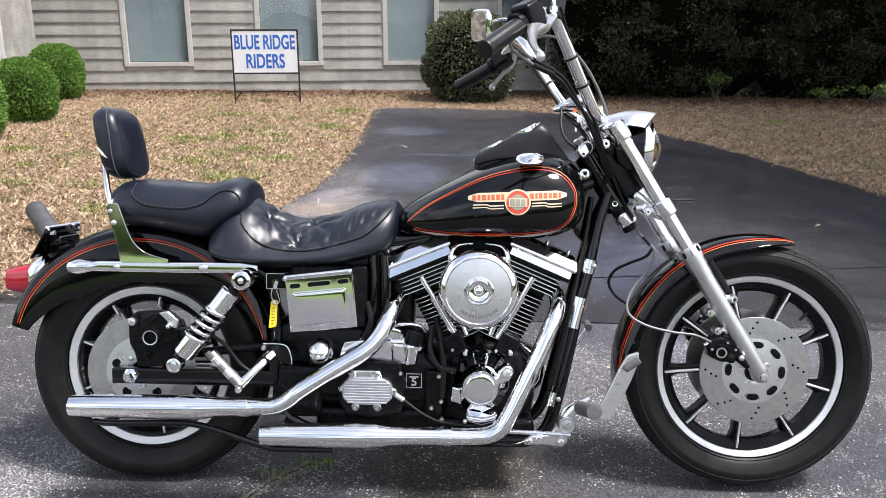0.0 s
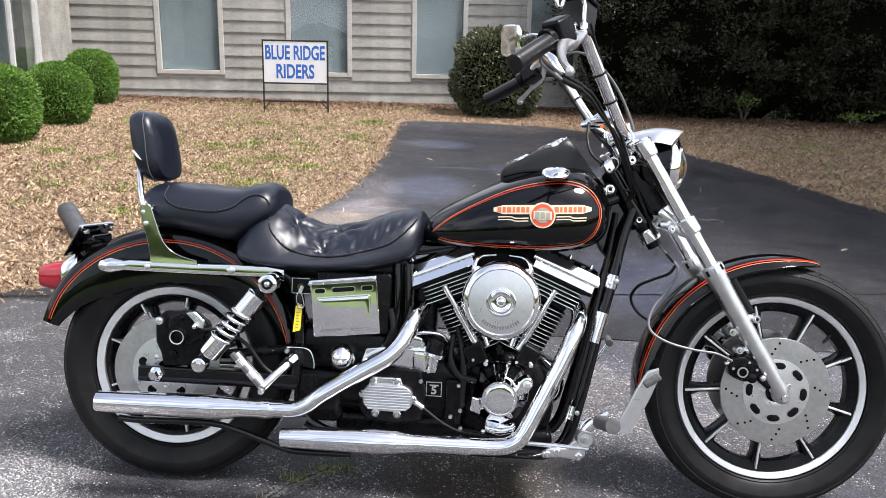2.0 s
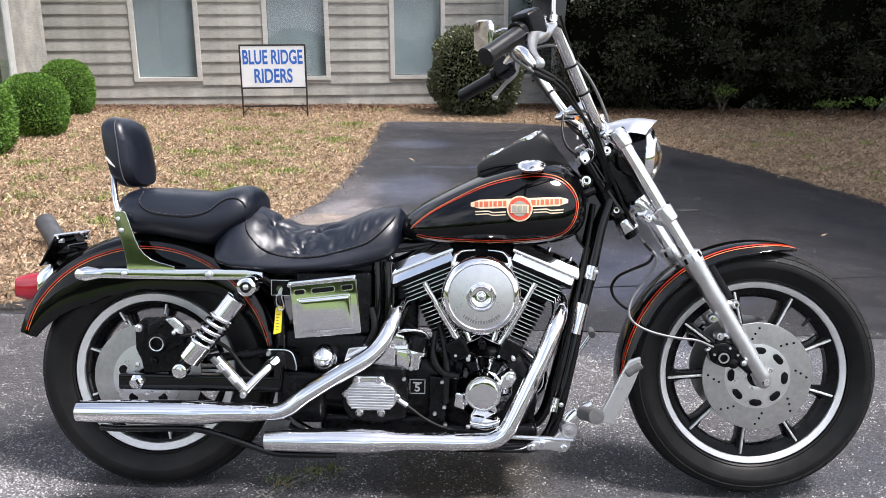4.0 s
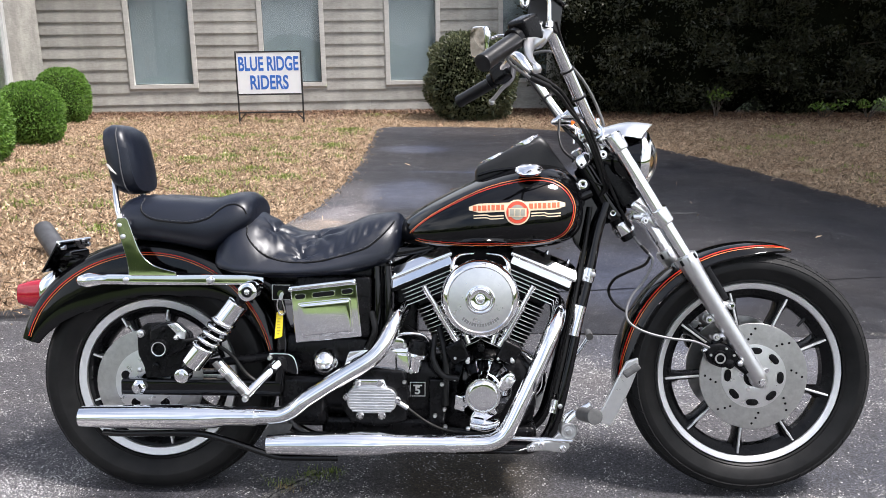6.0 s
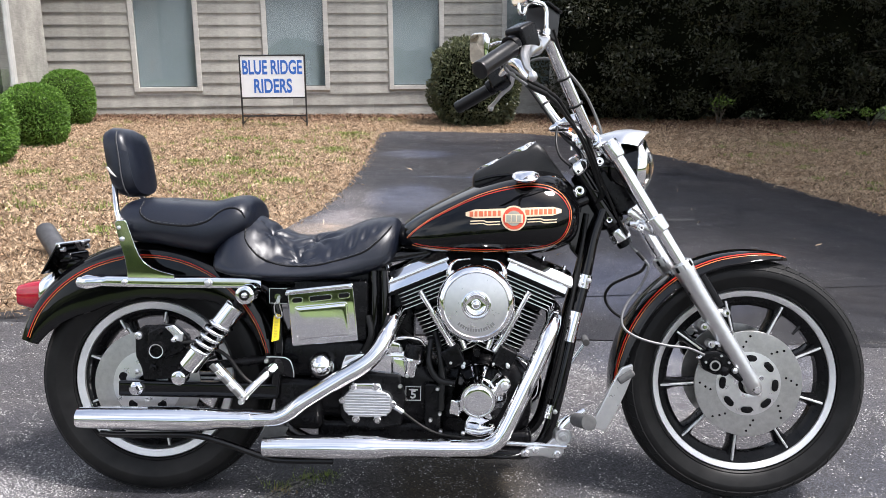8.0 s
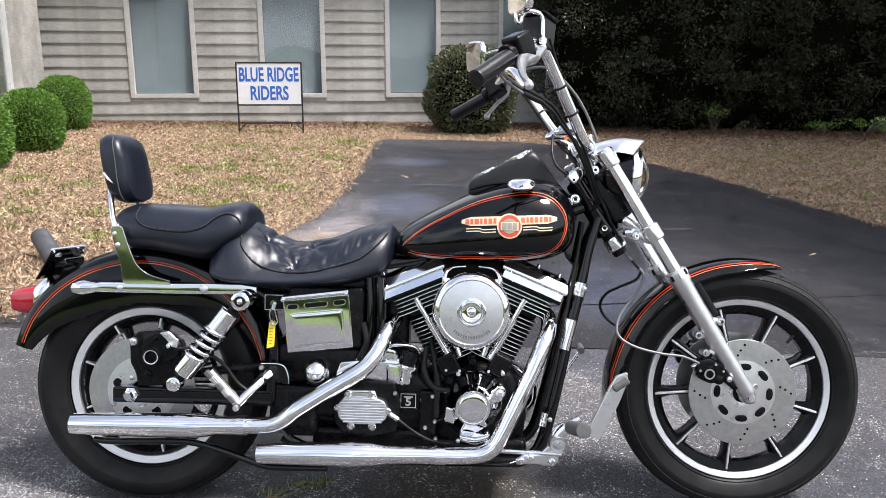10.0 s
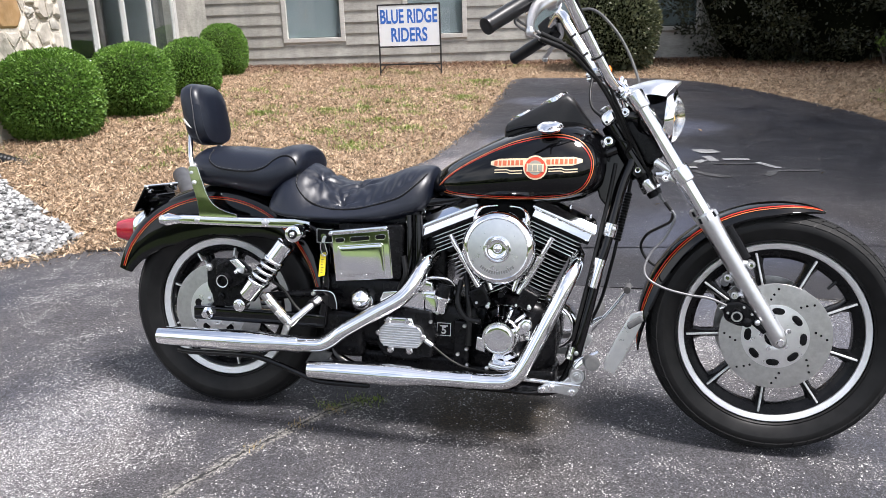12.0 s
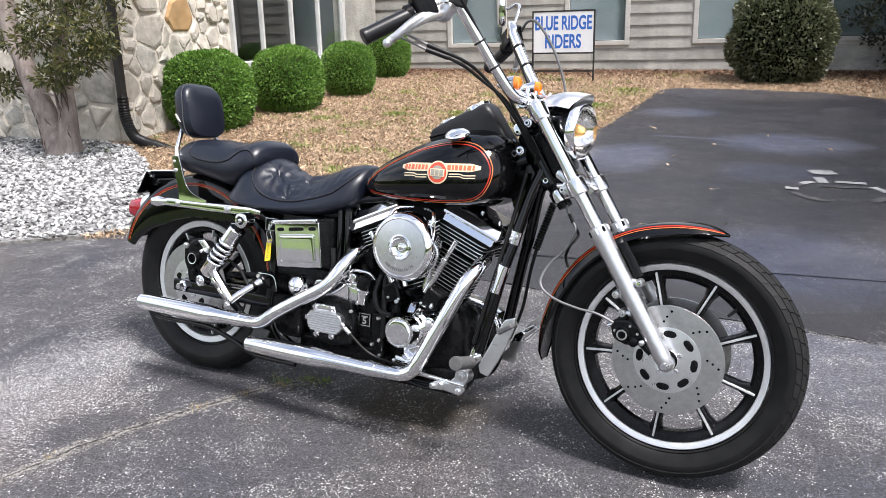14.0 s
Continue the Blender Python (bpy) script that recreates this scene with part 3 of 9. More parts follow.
tagged(litter(390000), "dry pine straw and bark shreds on the bed", "straw", kind="stuff")
weeds = [(-2.65, 7.75, 0.28, 170), (-3.27, 7.5, 0.35, 220), (-1.4, 8.8, 0.35, 200), (-2.3, 7.95, 0.3, 120), (-2.2, 6.6, 0.4, 120), (-1.9, 7.2, 0.3, 110), (-1.75, 5.9, 0.3, 80),
         (-1.5, 6.8, 0.35, 120), (-3.9, 7.0, 0.5, 120), (-3.2, 5.6, 0.5, 90), (-2.7, 9.6, 0.6, 160), (-1.5, 10.2, 0.5, 130), (-4.2, 9.3, 0.5, 80), (-2.3, 4.9, 0.4, 70), (-3.5, 6.3, 0.4, 60),
         (5.2, 8.5, 0.6, 90), (4.0, 9.8, 0.8, 120), (4.4, 6.2, 0.5, 70), (6.2, 9.5, 0.9, 120), (3.3, 8.8, 0.4, 60), (-3.6, 11.7, 0.9, 220), (-1.2, 12.1, 0.8, 160), (-2.6, 11.2, 0.6, 120)]
weeds = [(wx, wy, wr * 0.8, int(wn * 1.8)) for wx, wy, wr, wn in weeds]
weeds += [(rng.uniform(-5, -1.2), rng.uniform(4.5, 11.5), rng.uniform(0.06, 0.2), rng.randint(8, 34)) for _ in range(90)]
weeds += [(rng.uniform(-3.6, -1.0), rng.uniform(5.5, 10.5), rng.uniform(0.35, 0.8), rng.randint(50, 150)) for _ in range(14)]
weeds += [(rng.uniform(-3.4, -1.1), rng.uniform(6.0, 11.0), rng.uniform(0.2, 0.45), rng.randint(70, 170)) for _ in range(9)]
weeds += [(rng.uniform(2.9, 7.2), rng.uniform(5.0, 11.5), rng.uniform(0.08, 0.3), rng.randint(20, 70)) for _ in range(34)]
weeds = [w for w in weeds if not inside(w[0], w[1], DRIVE)]
blades("weeds", weeds, GRASS, "patchy low green weeds in the straw bed", "weeds", (0.015, 0.05), 0.0048)
blades("crack_grass", [(-0.38, 2.03, 0.09, 150), (-0.33, 2.05, 0.06, 90), (-0.46, 1.98, 0.07, 70)], GRASS, "tuft of green grass in an asphalt crack", "weeds", (0.006, 0.020), 0.0015)


def strip(name, pts, width, material, dz, label, category):
    bm = bmesh.new()
    rows_ = []
    dense = smooth_path([(x, y, 0) for x, y in pts], 60)
    for i, q in enumerate(dense):
        a, b = dense[max(i - 1, 0)], dense[min(i + 1, len(dense) - 1)]
        d = (b - a) / np.linalg.norm(b - a)
        j = 0.02 * noise.noise((q[0] * 9, q[1] * 9, 1)) + 0.006 * noise.noise((q[0] * 50, q[1] * 50, 4))
        w = {s: width * (0.12 + 1.7 * abs(noise.noise((q[0] * 75, q[1] * 75, 3 + s)))) for s in (-0.5, 0.5)}
        rows_.append([bm.verts.new((q[0] + j - d[1] * s * w[s], q[1] + j + d[0] * s * w[s], gz(q[0], q[1]) + dz)) for s in (-0.5, 0.5)])
    for a, b in zip(rows_, rows_[1:]):
        bm.faces.new((a[0], a[1], b[1], b[0]))
    return tagged(part(name, bm, material, None, "", False), label, category, kind="structure")


TAR = mat("crack_dark", (0.015, 0.015, 0.015), (0.03, 0.03, 0.03), 30.0, 0.9)
CRACK = [(-0.36, 2.05), (-0.48, 1.92), (-0.6, 1.72), (-0.72, 1.48), (-0.8, 1.25), (-0.86, 1.0), (-0.84, 0.7)]
strip("crack", CRACK, 0.016, TAR, 0.0065, "narrow crack across the asphalt", "crack")


def crack_grit(pts, count):
    """Pale grit and crumbs that have gathered in and along the crack."""
    rnd = random.Random(5)
    path = smooth_path([(x, y, 0) for x, y in pts], 12)
    vs, fs = [], []
    base = [(1, 0, 0), (0, 1, 0), (-1, 0, 0), (0, -1, 0), (0, 0, 1)]
    for _ in range(count):
        k = rnd.uniform(0, len(path) - 1.001)
        q = path[int(k)] + (path[int(k) + 1] - path[int(k)]) * (k % 1)
        j = 0.02 * noise.noise((q[0] * 9, q[1] * 9, 1))
        spread = 0.010 + 0.016 * abs(noise.noise((q[0] * 6, q[1] * 6, 7)))
        x, y = q[0] + j + rnd.gauss(0, spread), q[1] + j + rnd.gauss(0, spread)
        sz = rnd.uniform(0.0012, 0.0042)
        turn, n = rnd.uniform(0, 6.28), len(vs)
        for bx, by, bz in base:
            u = sz * rnd.uniform(0.6, 1.2)
            vs.append((x + u * (bx * math.cos(turn) - by * math.sin(turn)), y + u * (bx * math.sin(turn) + by * math.cos(turn)), gz(x, y) + 0.0052 + 0.6 * u * bz))
        fs += [tuple(n + i for i in t) for t in ((0, 1, 4), (1, 2, 4), (2, 3, 4), (3, 0, 4))]
    me = bpy.data.meshes.new("crack_grit")
    me.from_pydata(vs, [], fs)
    me.materials.append(mat("crack_grit", (0.13, 0.122, 0.110), (0.34, 0.325, 0.30), 60.0, 0.9, island=0.6))
    tagged(new("crack_grit", me), "pale grit lying along the asphalt crack", "grit", kind="stuff")


crack_grit(CRACK, 5200)
strip("crack", [(0.9, 3.15), (1.13, 3.17), (1.4, 3.16), (1.83, 3.2), (2.3, 3.12), (2.9, 3.2), (3.6, 3.1)], 0.009, TAR, 0.0065, "thin dark crack across the asphalt", "crack")
crack_grit([(0.9, 3.15), (1.13, 3.17), (1.4, 3.16), (1.83, 3.2), (2.3, 3.12), (2.9, 3.2)], 900)
blades("dry_grass", [(-0.6, 1.72, 0.05, 26), (-0.52, 1.86, 0.07, 30), (-0.8, 1.3, 0.04, 14), (-0.44, 1.96, 0.05, 40)], DRY_GRASS, "dry straw-coloured grass in an asphalt crack", "weeds", (0.008, 0.02), 0.0016)


def painted_mark():
    """A worn parking symbol, painted in pale strokes."""
    root = thing("parking_symbol", "faded white painted parking symbol on the asphalt", "painted mark")
    strokes = [([(0.975, 6.085), (1.010, 6.100), (1.058, 6.094), (1.100, 6.112), (1.137, 6.126)], 0.20, "stroke"), ([(1.040, 5.92), (1.062, 5.85), (1.086, 5.76)], 0.085, "stroke"),
               ([(1.150, 5.826), (1.245, 5.832), (1.337, 5.842)], 0.085, "stroke"), ([(1.070, 5.672), (1.228, 5.690), (1.359, 5.712)], 0.075, "faint"),
               ([(1.020, 5.776), (0.985, 5.745), (0.957, 5.694)], 0.085, "stroke"), ([(0.957, 5.694), (0.930, 5.62), (0.905, 5.57)], 0.07, "faint"),
               ([(0.866, 5.540), (0.905, 5.545), (0.944, 5.552)], 0.135, "stroke"), ([(0.915, 5.43), (1.004, 5.335), (1.081, 5.291), (1.144, 5.292)], 0.07, "faint"),
               ([(1.375, 5.745), (1.410, 5.70), (1.448, 5.640), (1.50, 5.58)], 0.07, "stroke"), ([(1.37, 5.349), (1.411, 5.399), (1.446, 5.487), (1.55, 5.52), (1.66, 5.53), (1.74, 5.54)], 0.085, "faint")]
    for pts, w, nm in strokes:
        bm = bmesh.new()
        dense = smooth_path([(x, y, 0) for x, y in pts], 8)
        prev = None
        for i, q in enumerate(dense):
            a, b = dense[max(i - 1, 0)], dense[min(i + 1, len(dense) - 1)]
            d = (b - a) / np.linalg.norm(b - a)
            ww = w * (0.8 + 0.35 * noise.noise((q[0] * 8, q[1] * 8, 2)))
            row = [bm.verts.new((q[0] - d[1] * s * ww, q[1] + d[0] * s * ww, gz(q[0], q[1]) + 0.0075)) for s in (-0.5, 0.5)]
            if prev:
                bm.faces.new((prev[0], prev[1], row[1], row[0]))
            prev = row
        part("stroke", bm, PAVE_PAINT if nm == "stroke" else FAINT_PAINT, root, "", False)


painted_mark()

# ---- house ----
ANG = radians(9.5)
HOUSE = Matrix.Translation((-4.55, 12.3, 0.0)) @ Matrix.Rotation(ANG, 4, "Z")
BASE_Z, EAVE = 0.40, 3.3
WINDOWS = [(-0.515, 0.515), (1.475, 2.505), (3.46, 4.36), (5.32, 6.22), (7.2, 8.1)]
SILL, HEAD = 0.935, 2.75


def house_part(name, bm, material, parent, label="", smooth=False):
    return part(name, bm, material, parent, label, smooth)


house = thing("house", "low house with weathered grey clapboard walls and a stone corner", "house", HOUSE)
openings = [(-2.12, -2.12)] + WINDOWS + [(9.2, 9.2)]
bm = bmesh.new()
for (a0, a1), (b0, b1) in zip(openings, openings[1:]):
    box(bm, (a1, 0.02, BASE_Z - 0.6), (b0, 0.2, EAVE))
for a, b in WINDOWS:
    box(bm, (a, 0.02, BASE_Z - 0.6), (b, 0.2, SILL))
    box(bm, (a, 0.02, HEAD), (b, 0.2, EAVE))
wall = house_part("wall", bm, TRIM, house)
part("foundation", boxed((-2.1, -0.012, 0.2), (9.2, 0.02, 0.53), 0.004), CONCRETE, house, "painted concrete foundation strip", False)


def board_mesh(w):
    bm = bmesh.new()
    vs = [bm.verts.new(p) for p in ((0, 0.018, 0), (w, 0.018, 0), (w, -0.009, 0), (0, -0.009, 0), (0, 0.018, 0.19), (w, 0.018, 0.19), (w, 0.010, 0.19), (0, 0.010, 0.19))]
    for f in ((0, 1, 2, 3), (7, 6, 5, 4), (3, 2, 6, 7), (0, 3, 7, 4), (1, 5, 6, 2), (0, 4, 5, 1)):
        bm.faces.new([vs[i] for i in f])
    bmesh.ops.recalc_face_normals(bm, faces=bm.faces)
    return mesh_of("board", bm, SIDING, False)


def window_unit(a, b):
    w = new("window")
    w.parent = house
    tagged(w, "tall window with grey-blue closed blinds")
    f = bmesh.new()
    for lo, hi in (((a, -0.020, SILL), (a + 0.075, 0.06, HEAD)), ((b - 0.075, -0.020, SILL), (b, 0.06, HEAD)),
                   ((a + 0.075, -0.020, SILL), (b - 0.075, 0.06, SILL + 0.07)), ((a + 0.075, -0.020, HEAD - 0.07), (b - 0.075, 0.06, HEAD))):
        box(f, lo, hi, 0.006)
    part("window_frame", f, TRIM, w, "", False)
    pane = part("pane", boxed((a + 0.073, 0.02, SILL + 0.068), (b - 0.073, 0.026, HEAD - 0.068)), GLASS, w, "", False)
    pane.visible_shadow = False
    s = bmesh.new()
    z = SILL + 0.08
    while z < HEAD - 0.08:
        vs = [s.verts.new(p) for p in ((a + 0.08, 0.055, z), (b - 0.08, 0.055, z), (b - 0.08, 0.0575, z + 0.028), (a + 0.08, 0.0575, z + 0.028))]
        s.faces.new(vs)
        z += 0.027
    part("blind", s, BLIND, w, "closed grey-blue slatted blind", False)
    # dark board added behind the blind
    part("unlit_backing", boxed((a + 0.05, 0.075, SILL + 0.04), (b - 0.05, 0.09, HEAD - 0.04)), UNLIT, w, "", False)


for a, b in WINDOWS:
    window_unit(a, b)

# the wing that comes forward, with its glazed front and stone end
WING_U, V0, V1, V2 = -1.5, -6.95, -5.05, -1.93
bm = bmesh.new()
box(bm, (WING_U - 0.2, V2, 0.2), (WING_U, -0.77, EAVE))
part("corner_panel", bm, SIDING, house, "broad pale painted corner panel", False)
part("return_wall", boxed((WING_U - 0.66, -0.90, 0.2), (WING_U - 0.202, -0.774, EAVE)), SIDING, house, "", False)
part("return_wall", boxed((WING_U - 0.80, -0.90, 0.2), (WING_U - 0.662, 0.018, EAVE)), SIDING, house, "", False)
bm = bmesh.new()
box(bm, (WING_U - 0.2, V1, 0.2), (WING_U, V2, 0.82))
part("apron_wall", bm, TRIM, house, "", False)
for k in range(3):
    me = board_mesh(V2 - V1 - 0.002)
    ob = new("board", me)
    ob.parent = house
    ob.matrix_basis = Matrix.Translation((WING_U, V1, 0.28 + k * 0.178)) @ Matrix.Rotation(radians(90), 4, "Z")
front = new("glazed_front")
front.parent = house
tagged(front, "row of tall dark panes in a white frame")
part("window_sill", boxed((WING_U - 0.12, V1, 0.82), (WING_U + 0.05, V2, 0.91), 0.008), WHITE_TRIM, front, "", False)
part("window_head", boxed((WING_U - 0.12, V1, 2.7), (WING_U + 0.03, V2, 2.8), 0.006), WHITE_TRIM, front, "", False)
edges = [V1, -4.30, -3.55, -2.78, V2]
for v in edges:
    w2 = 0.045 if v in (V1, edges[-1]) else 0.019
    c = min(max(v, V1 + w2), V2 - w2)
    part("mullion", boxed((WING_U - 0.06, c - w2, 0.91), (WING_U + 0.0, c + w2, 2.7), 0.006), WHITE_TRIM, front, "", False)
for v0, v1 in zip(edges, edges[1:]):
    p = part("pane", boxed((WING_U - 0.04, v0 + 0.03, 0.91), (WING_U - 0.034, v1 - 0.03, 2.7)), GLASS, front, "", False)
    p.visible_shadow = False
# closed room added behind the panes, coloured dark so that they look unlit
part("dark_room", boxed((WING_U - 2.2, V1 + 0.02, 0.86), (WING_U - 2.1, V2, 2.75)), UNLIT, house, "", False)
part("room_floor", boxed((WING_U - 2.1, V1 + 0.02, 0.80), (WING_U - 0.2, V2, 0.86)), UNLIT, house, "", False)
part("room_end", boxed((WING_U - 2.1, V2, 0.8), (WING_U - 0.2, V2 + 0.1, 2.9)), UNLIT, house, "", False)
part("room_ceiling", boxed((WING_U - 2.2, V1, 2.8), (WING_U - 0.2, V2 + 0.1, 2.9)), UNLIT, house, "", False)
part("upper_wall", boxed((WING_U - 0.2, V1, 2.8), (WING_U, V2, EAVE)), TRIM, house, "", False)
part("stone_backing", boxed((WING_U - 3.2, V0 + 0.004, 0.0), (WING_U - 0.006, V1, EAVE)), MORTAR, house, "", False)
part("corner_trim", boxed((WING_U - 0.05, V1 - 0.0, 0.2), (WING_U + 0.045, V1 + 0.05, EAVE), 0.005), WHITE_TRIM, house, "", False)
part("roof", boxed((-1.3, -0.25, EAVE), (9.8, 6.0, EAVE + 0.18)), ROOF, house, "", False)
part("wing_roof", boxed((-5.5, V0 - 0.3, EAVE + 0.004), (-1.302, 6.0, EAVE + 0.184)), ROOF, house, "", False)
part("rear_wall", boxed((-4.7, 5.4, 0.0), (9.2, 5.6, EAVE)), TRIM, house, "", False)
part("end_wall", boxed((9.0, 0.2, 0.0), (9.2, 5.4, EAVE)), TRIM, house, "", False)

# clapboards, bay by bay
bays = [(x1, y0) for (x0, x1), (y0, y1) in zip([(0, -2.08)] + WINDOWS, WINDOWS + [(9.2, 0)])]
z = 0.522
row_no = 0
while z < EAVE - 0.1:
    spans = bays if SILL - 0.19 < z < HEAD else [(-2.08, 1.9), (1.902, 5.1), (5.102, 9.2)] if row_no % 2 else [(-2.08, 3.2), (3.202, 6.4), (6.402, 9.2)]
    for x0, x1 in spans:
        ob = new("board", board_mesh(x1 - x0))
        ob.parent = house
        ob.matrix_basis = Matrix.Translation((x0, 0.0, z))
    z += 0.178
    row_no += 1


def clip_cell(cell, p, q, shift):
    """The part of a convex cell on p's side of the line between p and q, which lies shift (0 to 1) of the way from p."""
    mx, my, nx, ny = p[0] + (q[0] - p[0]) * shift, p[1] + (q[1] - p[1]) * shift, q[0] - p[0], q[1] - p[1]
    out = []
    for (ax, ay), (bx, by) in zip(cell, cell[1:] + cell[:1]):
        da, db = (ax - mx) * nx + (ay - my) * ny, (bx - mx) * nx + (by - my) * ny
        if da <= 0:
            out.append((ax, ay))
        if da * db < 0:
            t = da / (da - db)
            out.append((ax + t * (bx - ax), ay + t * (by - ay)))
    return out


def stone_face(width, height, m, count, seed, ochre=None):
    """Rubble of very unequal stones, each its own piece, over a rectangle; smeared mortar stands nearly flush."""
    r = random.Random(seed)
    seeds = []
    tries = 0
    while len(seeds) < count and tries < 9000:
        tries += 1
        size = r.choice((0.07, 0.09, 0.12, 0.16, 0.21))
        x, y = r.uniform(0, width), r.uniform(0, height)
        if all(math.hypot((x - u) * 0.8, y - v) > 0.62 * (size + w) for u, v, w in seeds):
            seeds.append((x, y, size))
    for p in seeds:
        cell = [(0, 0), (width, 0), (width, height), (0, height)]
        for q in seeds:
            if q != p and len(cell) > 2:
                d2 = (p[0] - q[0]) ** 2 + (p[1] - q[1]) ** 2
                cell = clip_cell(cell, p, q, min(0.85, max(0.15, 0.5 + (p[2] ** 2 - q[2] ** 2) / (2 * d2))))
        if len(cell) < 3:
            continue
        cx, cy = sum(c[0] for c in cell) / len(cell), sum(c[1] for c in cell) / len(cell)
        # break the straight sides: chipped corners and a bowed middle
        rim = []
        for (ax, ay), (bx, by) in zip(cell, cell[1:] + cell[:1]):
            for t in (0.10, 0.5, 0.90):
                k = 1 + (r.uniform(-0.05, 0.01) if t != 0.5 else r.uniform(-0.09, 0.0))
                rim.append((cx + (ax + (bx - ax) * t - cx) * k, cy + (ay + (by - ay) * t - cy) * k))
        size = max(0.04, min(math.hypot(c[0] - cx, c[1] - cy) for c in rim))
        k1, k2 = 1 - 0.009 / size, 1 - 0.030 / size
        if k2 < 0.25:
            continue
        d = r.uniform(0.004, 0.030)
        tx, ty = r.uniform(-0.09, 0.09), r.uniform(-0.09, 0.09)
        bm = bmesh.new()
        lay = []
        for k, dep in ((k1, -0.02), (k1 * 0.985, d * 0.45), (k2, d)):
            lay.append([bm.verts.new((cx + (x - cx) * k, -(dep + (x - cx) * tx + (y - cy) * ty + (r.uniform(-0.004, 0.004) if dep < d else 0.0)), cy + (y - cy) * k)) for x, y in rim])
        n = len(rim)
        for a, b in zip(lay, lay[1:]):
            for i in range(n):
                bm.faces.new((a[i], a[(i + 1) % n], b[(i + 1) % n], b[i]))
        bm.faces.new(lay[-1])
        bmesh.ops.recalc_face_normals(bm, faces=bm.faces)
        pick = r.random()
        rusty = ochre and math.hypot(cx - ochre[0], cy - ochre[1]) < ochre[2]
        ob = part("stone", bm, OCHRE_STONE if rusty else GREY_STONE if pick < 0.30 else STONE, house, "", False)
        ob.matrix_basis = m


# ---- sign ----
def text_mesh(word, size, stretch, depth, bold):
    cu = bpy.data.curves.new("letters", "FONT")
    cu.body, cu.size, cu.extrude, cu.offset, cu.align_x, cu.align_y = word, size, depth, bold, "CENTER", "CENTER"
    ob = bpy.data.objects.new("letters", cu)
    scene.collection.objects.link(ob)
    me = bpy.data.meshes.new_from_object(ob.evaluated_get(bpy.context.evaluated_depsgraph_get()))
    bpy.data.objects.remove(ob)
    me.transform(Matrix.Diagonal((stretch, 1, 1, 1)))
    return me


def yard_sign():
    cx, cy, w, z0, z1 = -2.60, 11.05, 0.90, 0.865, 1.455
    g = gz(cx, cy)
    root = thing("yard_sign", "white yard sign with blue lettering in a black steel stand", "sign", pose(cx, cy, 0, 0, 0, 3))
    part("panel", boxed((-w / 2 + 0.01, -0.008, z0 + 0.01), (w / 2 - 0.01, 0.008, z1 - 0.01)), SIGN_WHITE, root, "white sign board", False)
    for s in (-1, 1):
        part("leg", boxed((s * w / 2 - 0.011, -0.012, g - 0.02), (s * w / 2 + 0.011, 0.012, z1), 0.003), SIGN_FRAME, root, "", False)
        bm = tube([(s * (w / 2 - 0.01), 0, g + 0.06), (s * (w / 2 - 0.10), 0, g + 0.155)], 0.008, 8, 1)
        part("brace", bm, SIGN_FRAME, root)
    for z in (z0, z1 - 0.011, g + 0.155):
        part("rail", boxed((-w / 2 + 0.011, -0.012, z - 0.011), (w / 2 - 0.011, 0.012, z + 0.011), 0.003), SIGN_FRAME, root, "", False)
    for word, z, sx in (("BLUE RIDGE", 1.279, 0.83), ("RIDERS", 1.025, 0.53)):
        me = text_mesh(word, 0.262, 1.0, 0.0005, 0.0070)
        xs_ = [v.co.x for v in me.vertices]
        me.transform(Matrix.Diagonal((sx / (max(xs_) - min(xs_)), 1, 1, 1)) @ Matrix.Translation((-(max(xs_) + min(xs_)) / 2, 0, 0)))
        me.materials.append(SIGN_BLUE)
        ob = new("lettering", me)
        ob.parent = root
        ob.matrix_basis = pose(0, -0.0092, z - 0.006, 90, 0, 0)
        tagged(ob, "bold blue capital letters")


yard_sign()


# ---- planting ----
def leaf_cloud(name, points, size, material, rnd, ratio=0.55, turn=1.0):
    """Leaves (bent diamonds) at (place, outward direction) pairs."""
    vs = []
    for p, out in points:
        s = size * rnd.uniform(0.65, 1.35)
        d = (out + Vector((rnd.gauss(0, 0.7), rnd.gauss(0, 0.7), rnd.gauss(0, 0.7))) * turn).normalized()
        side = d.cross(Vector((rnd.gauss(0, 1), rnd.gauss(0, 1), rnd.gauss(0, 1)))).normalized()
        up = side.cross(d)
        a = p
        b = p + d * s
        mid = p + d * s * 0.5 + up * s * 0.12
        vs += [a, mid + side * s * ratio * 0.5, b, mid - side * s * ratio * 0.5]
    return quads_mesh(name, vs, material)


def ellipsoid(centre, r, flat_bottom=0.0, rough=0.0, seed=0.0, seg=24, power=2.0):
    bm = bmesh.new()
    bmesh.ops.create_icosphere(bm, subdivisions=3, radius=1.0)
    for v in bm.verts:
        d = v.co.copy()
        k = 1.0 / (abs(d.x) ** power + abs(d.y) ** power + abs(d.z) ** power) ** (1 / power)
        d *= k * (1 + rough * noise.noise(d * 2.3 + Vector((seed, 0, 0))))
        v.co = Vector((centre[0] + d.x * r[0], centre[1] + d.y * r[1], centre[2] + d.z * r[2]))
    return bm


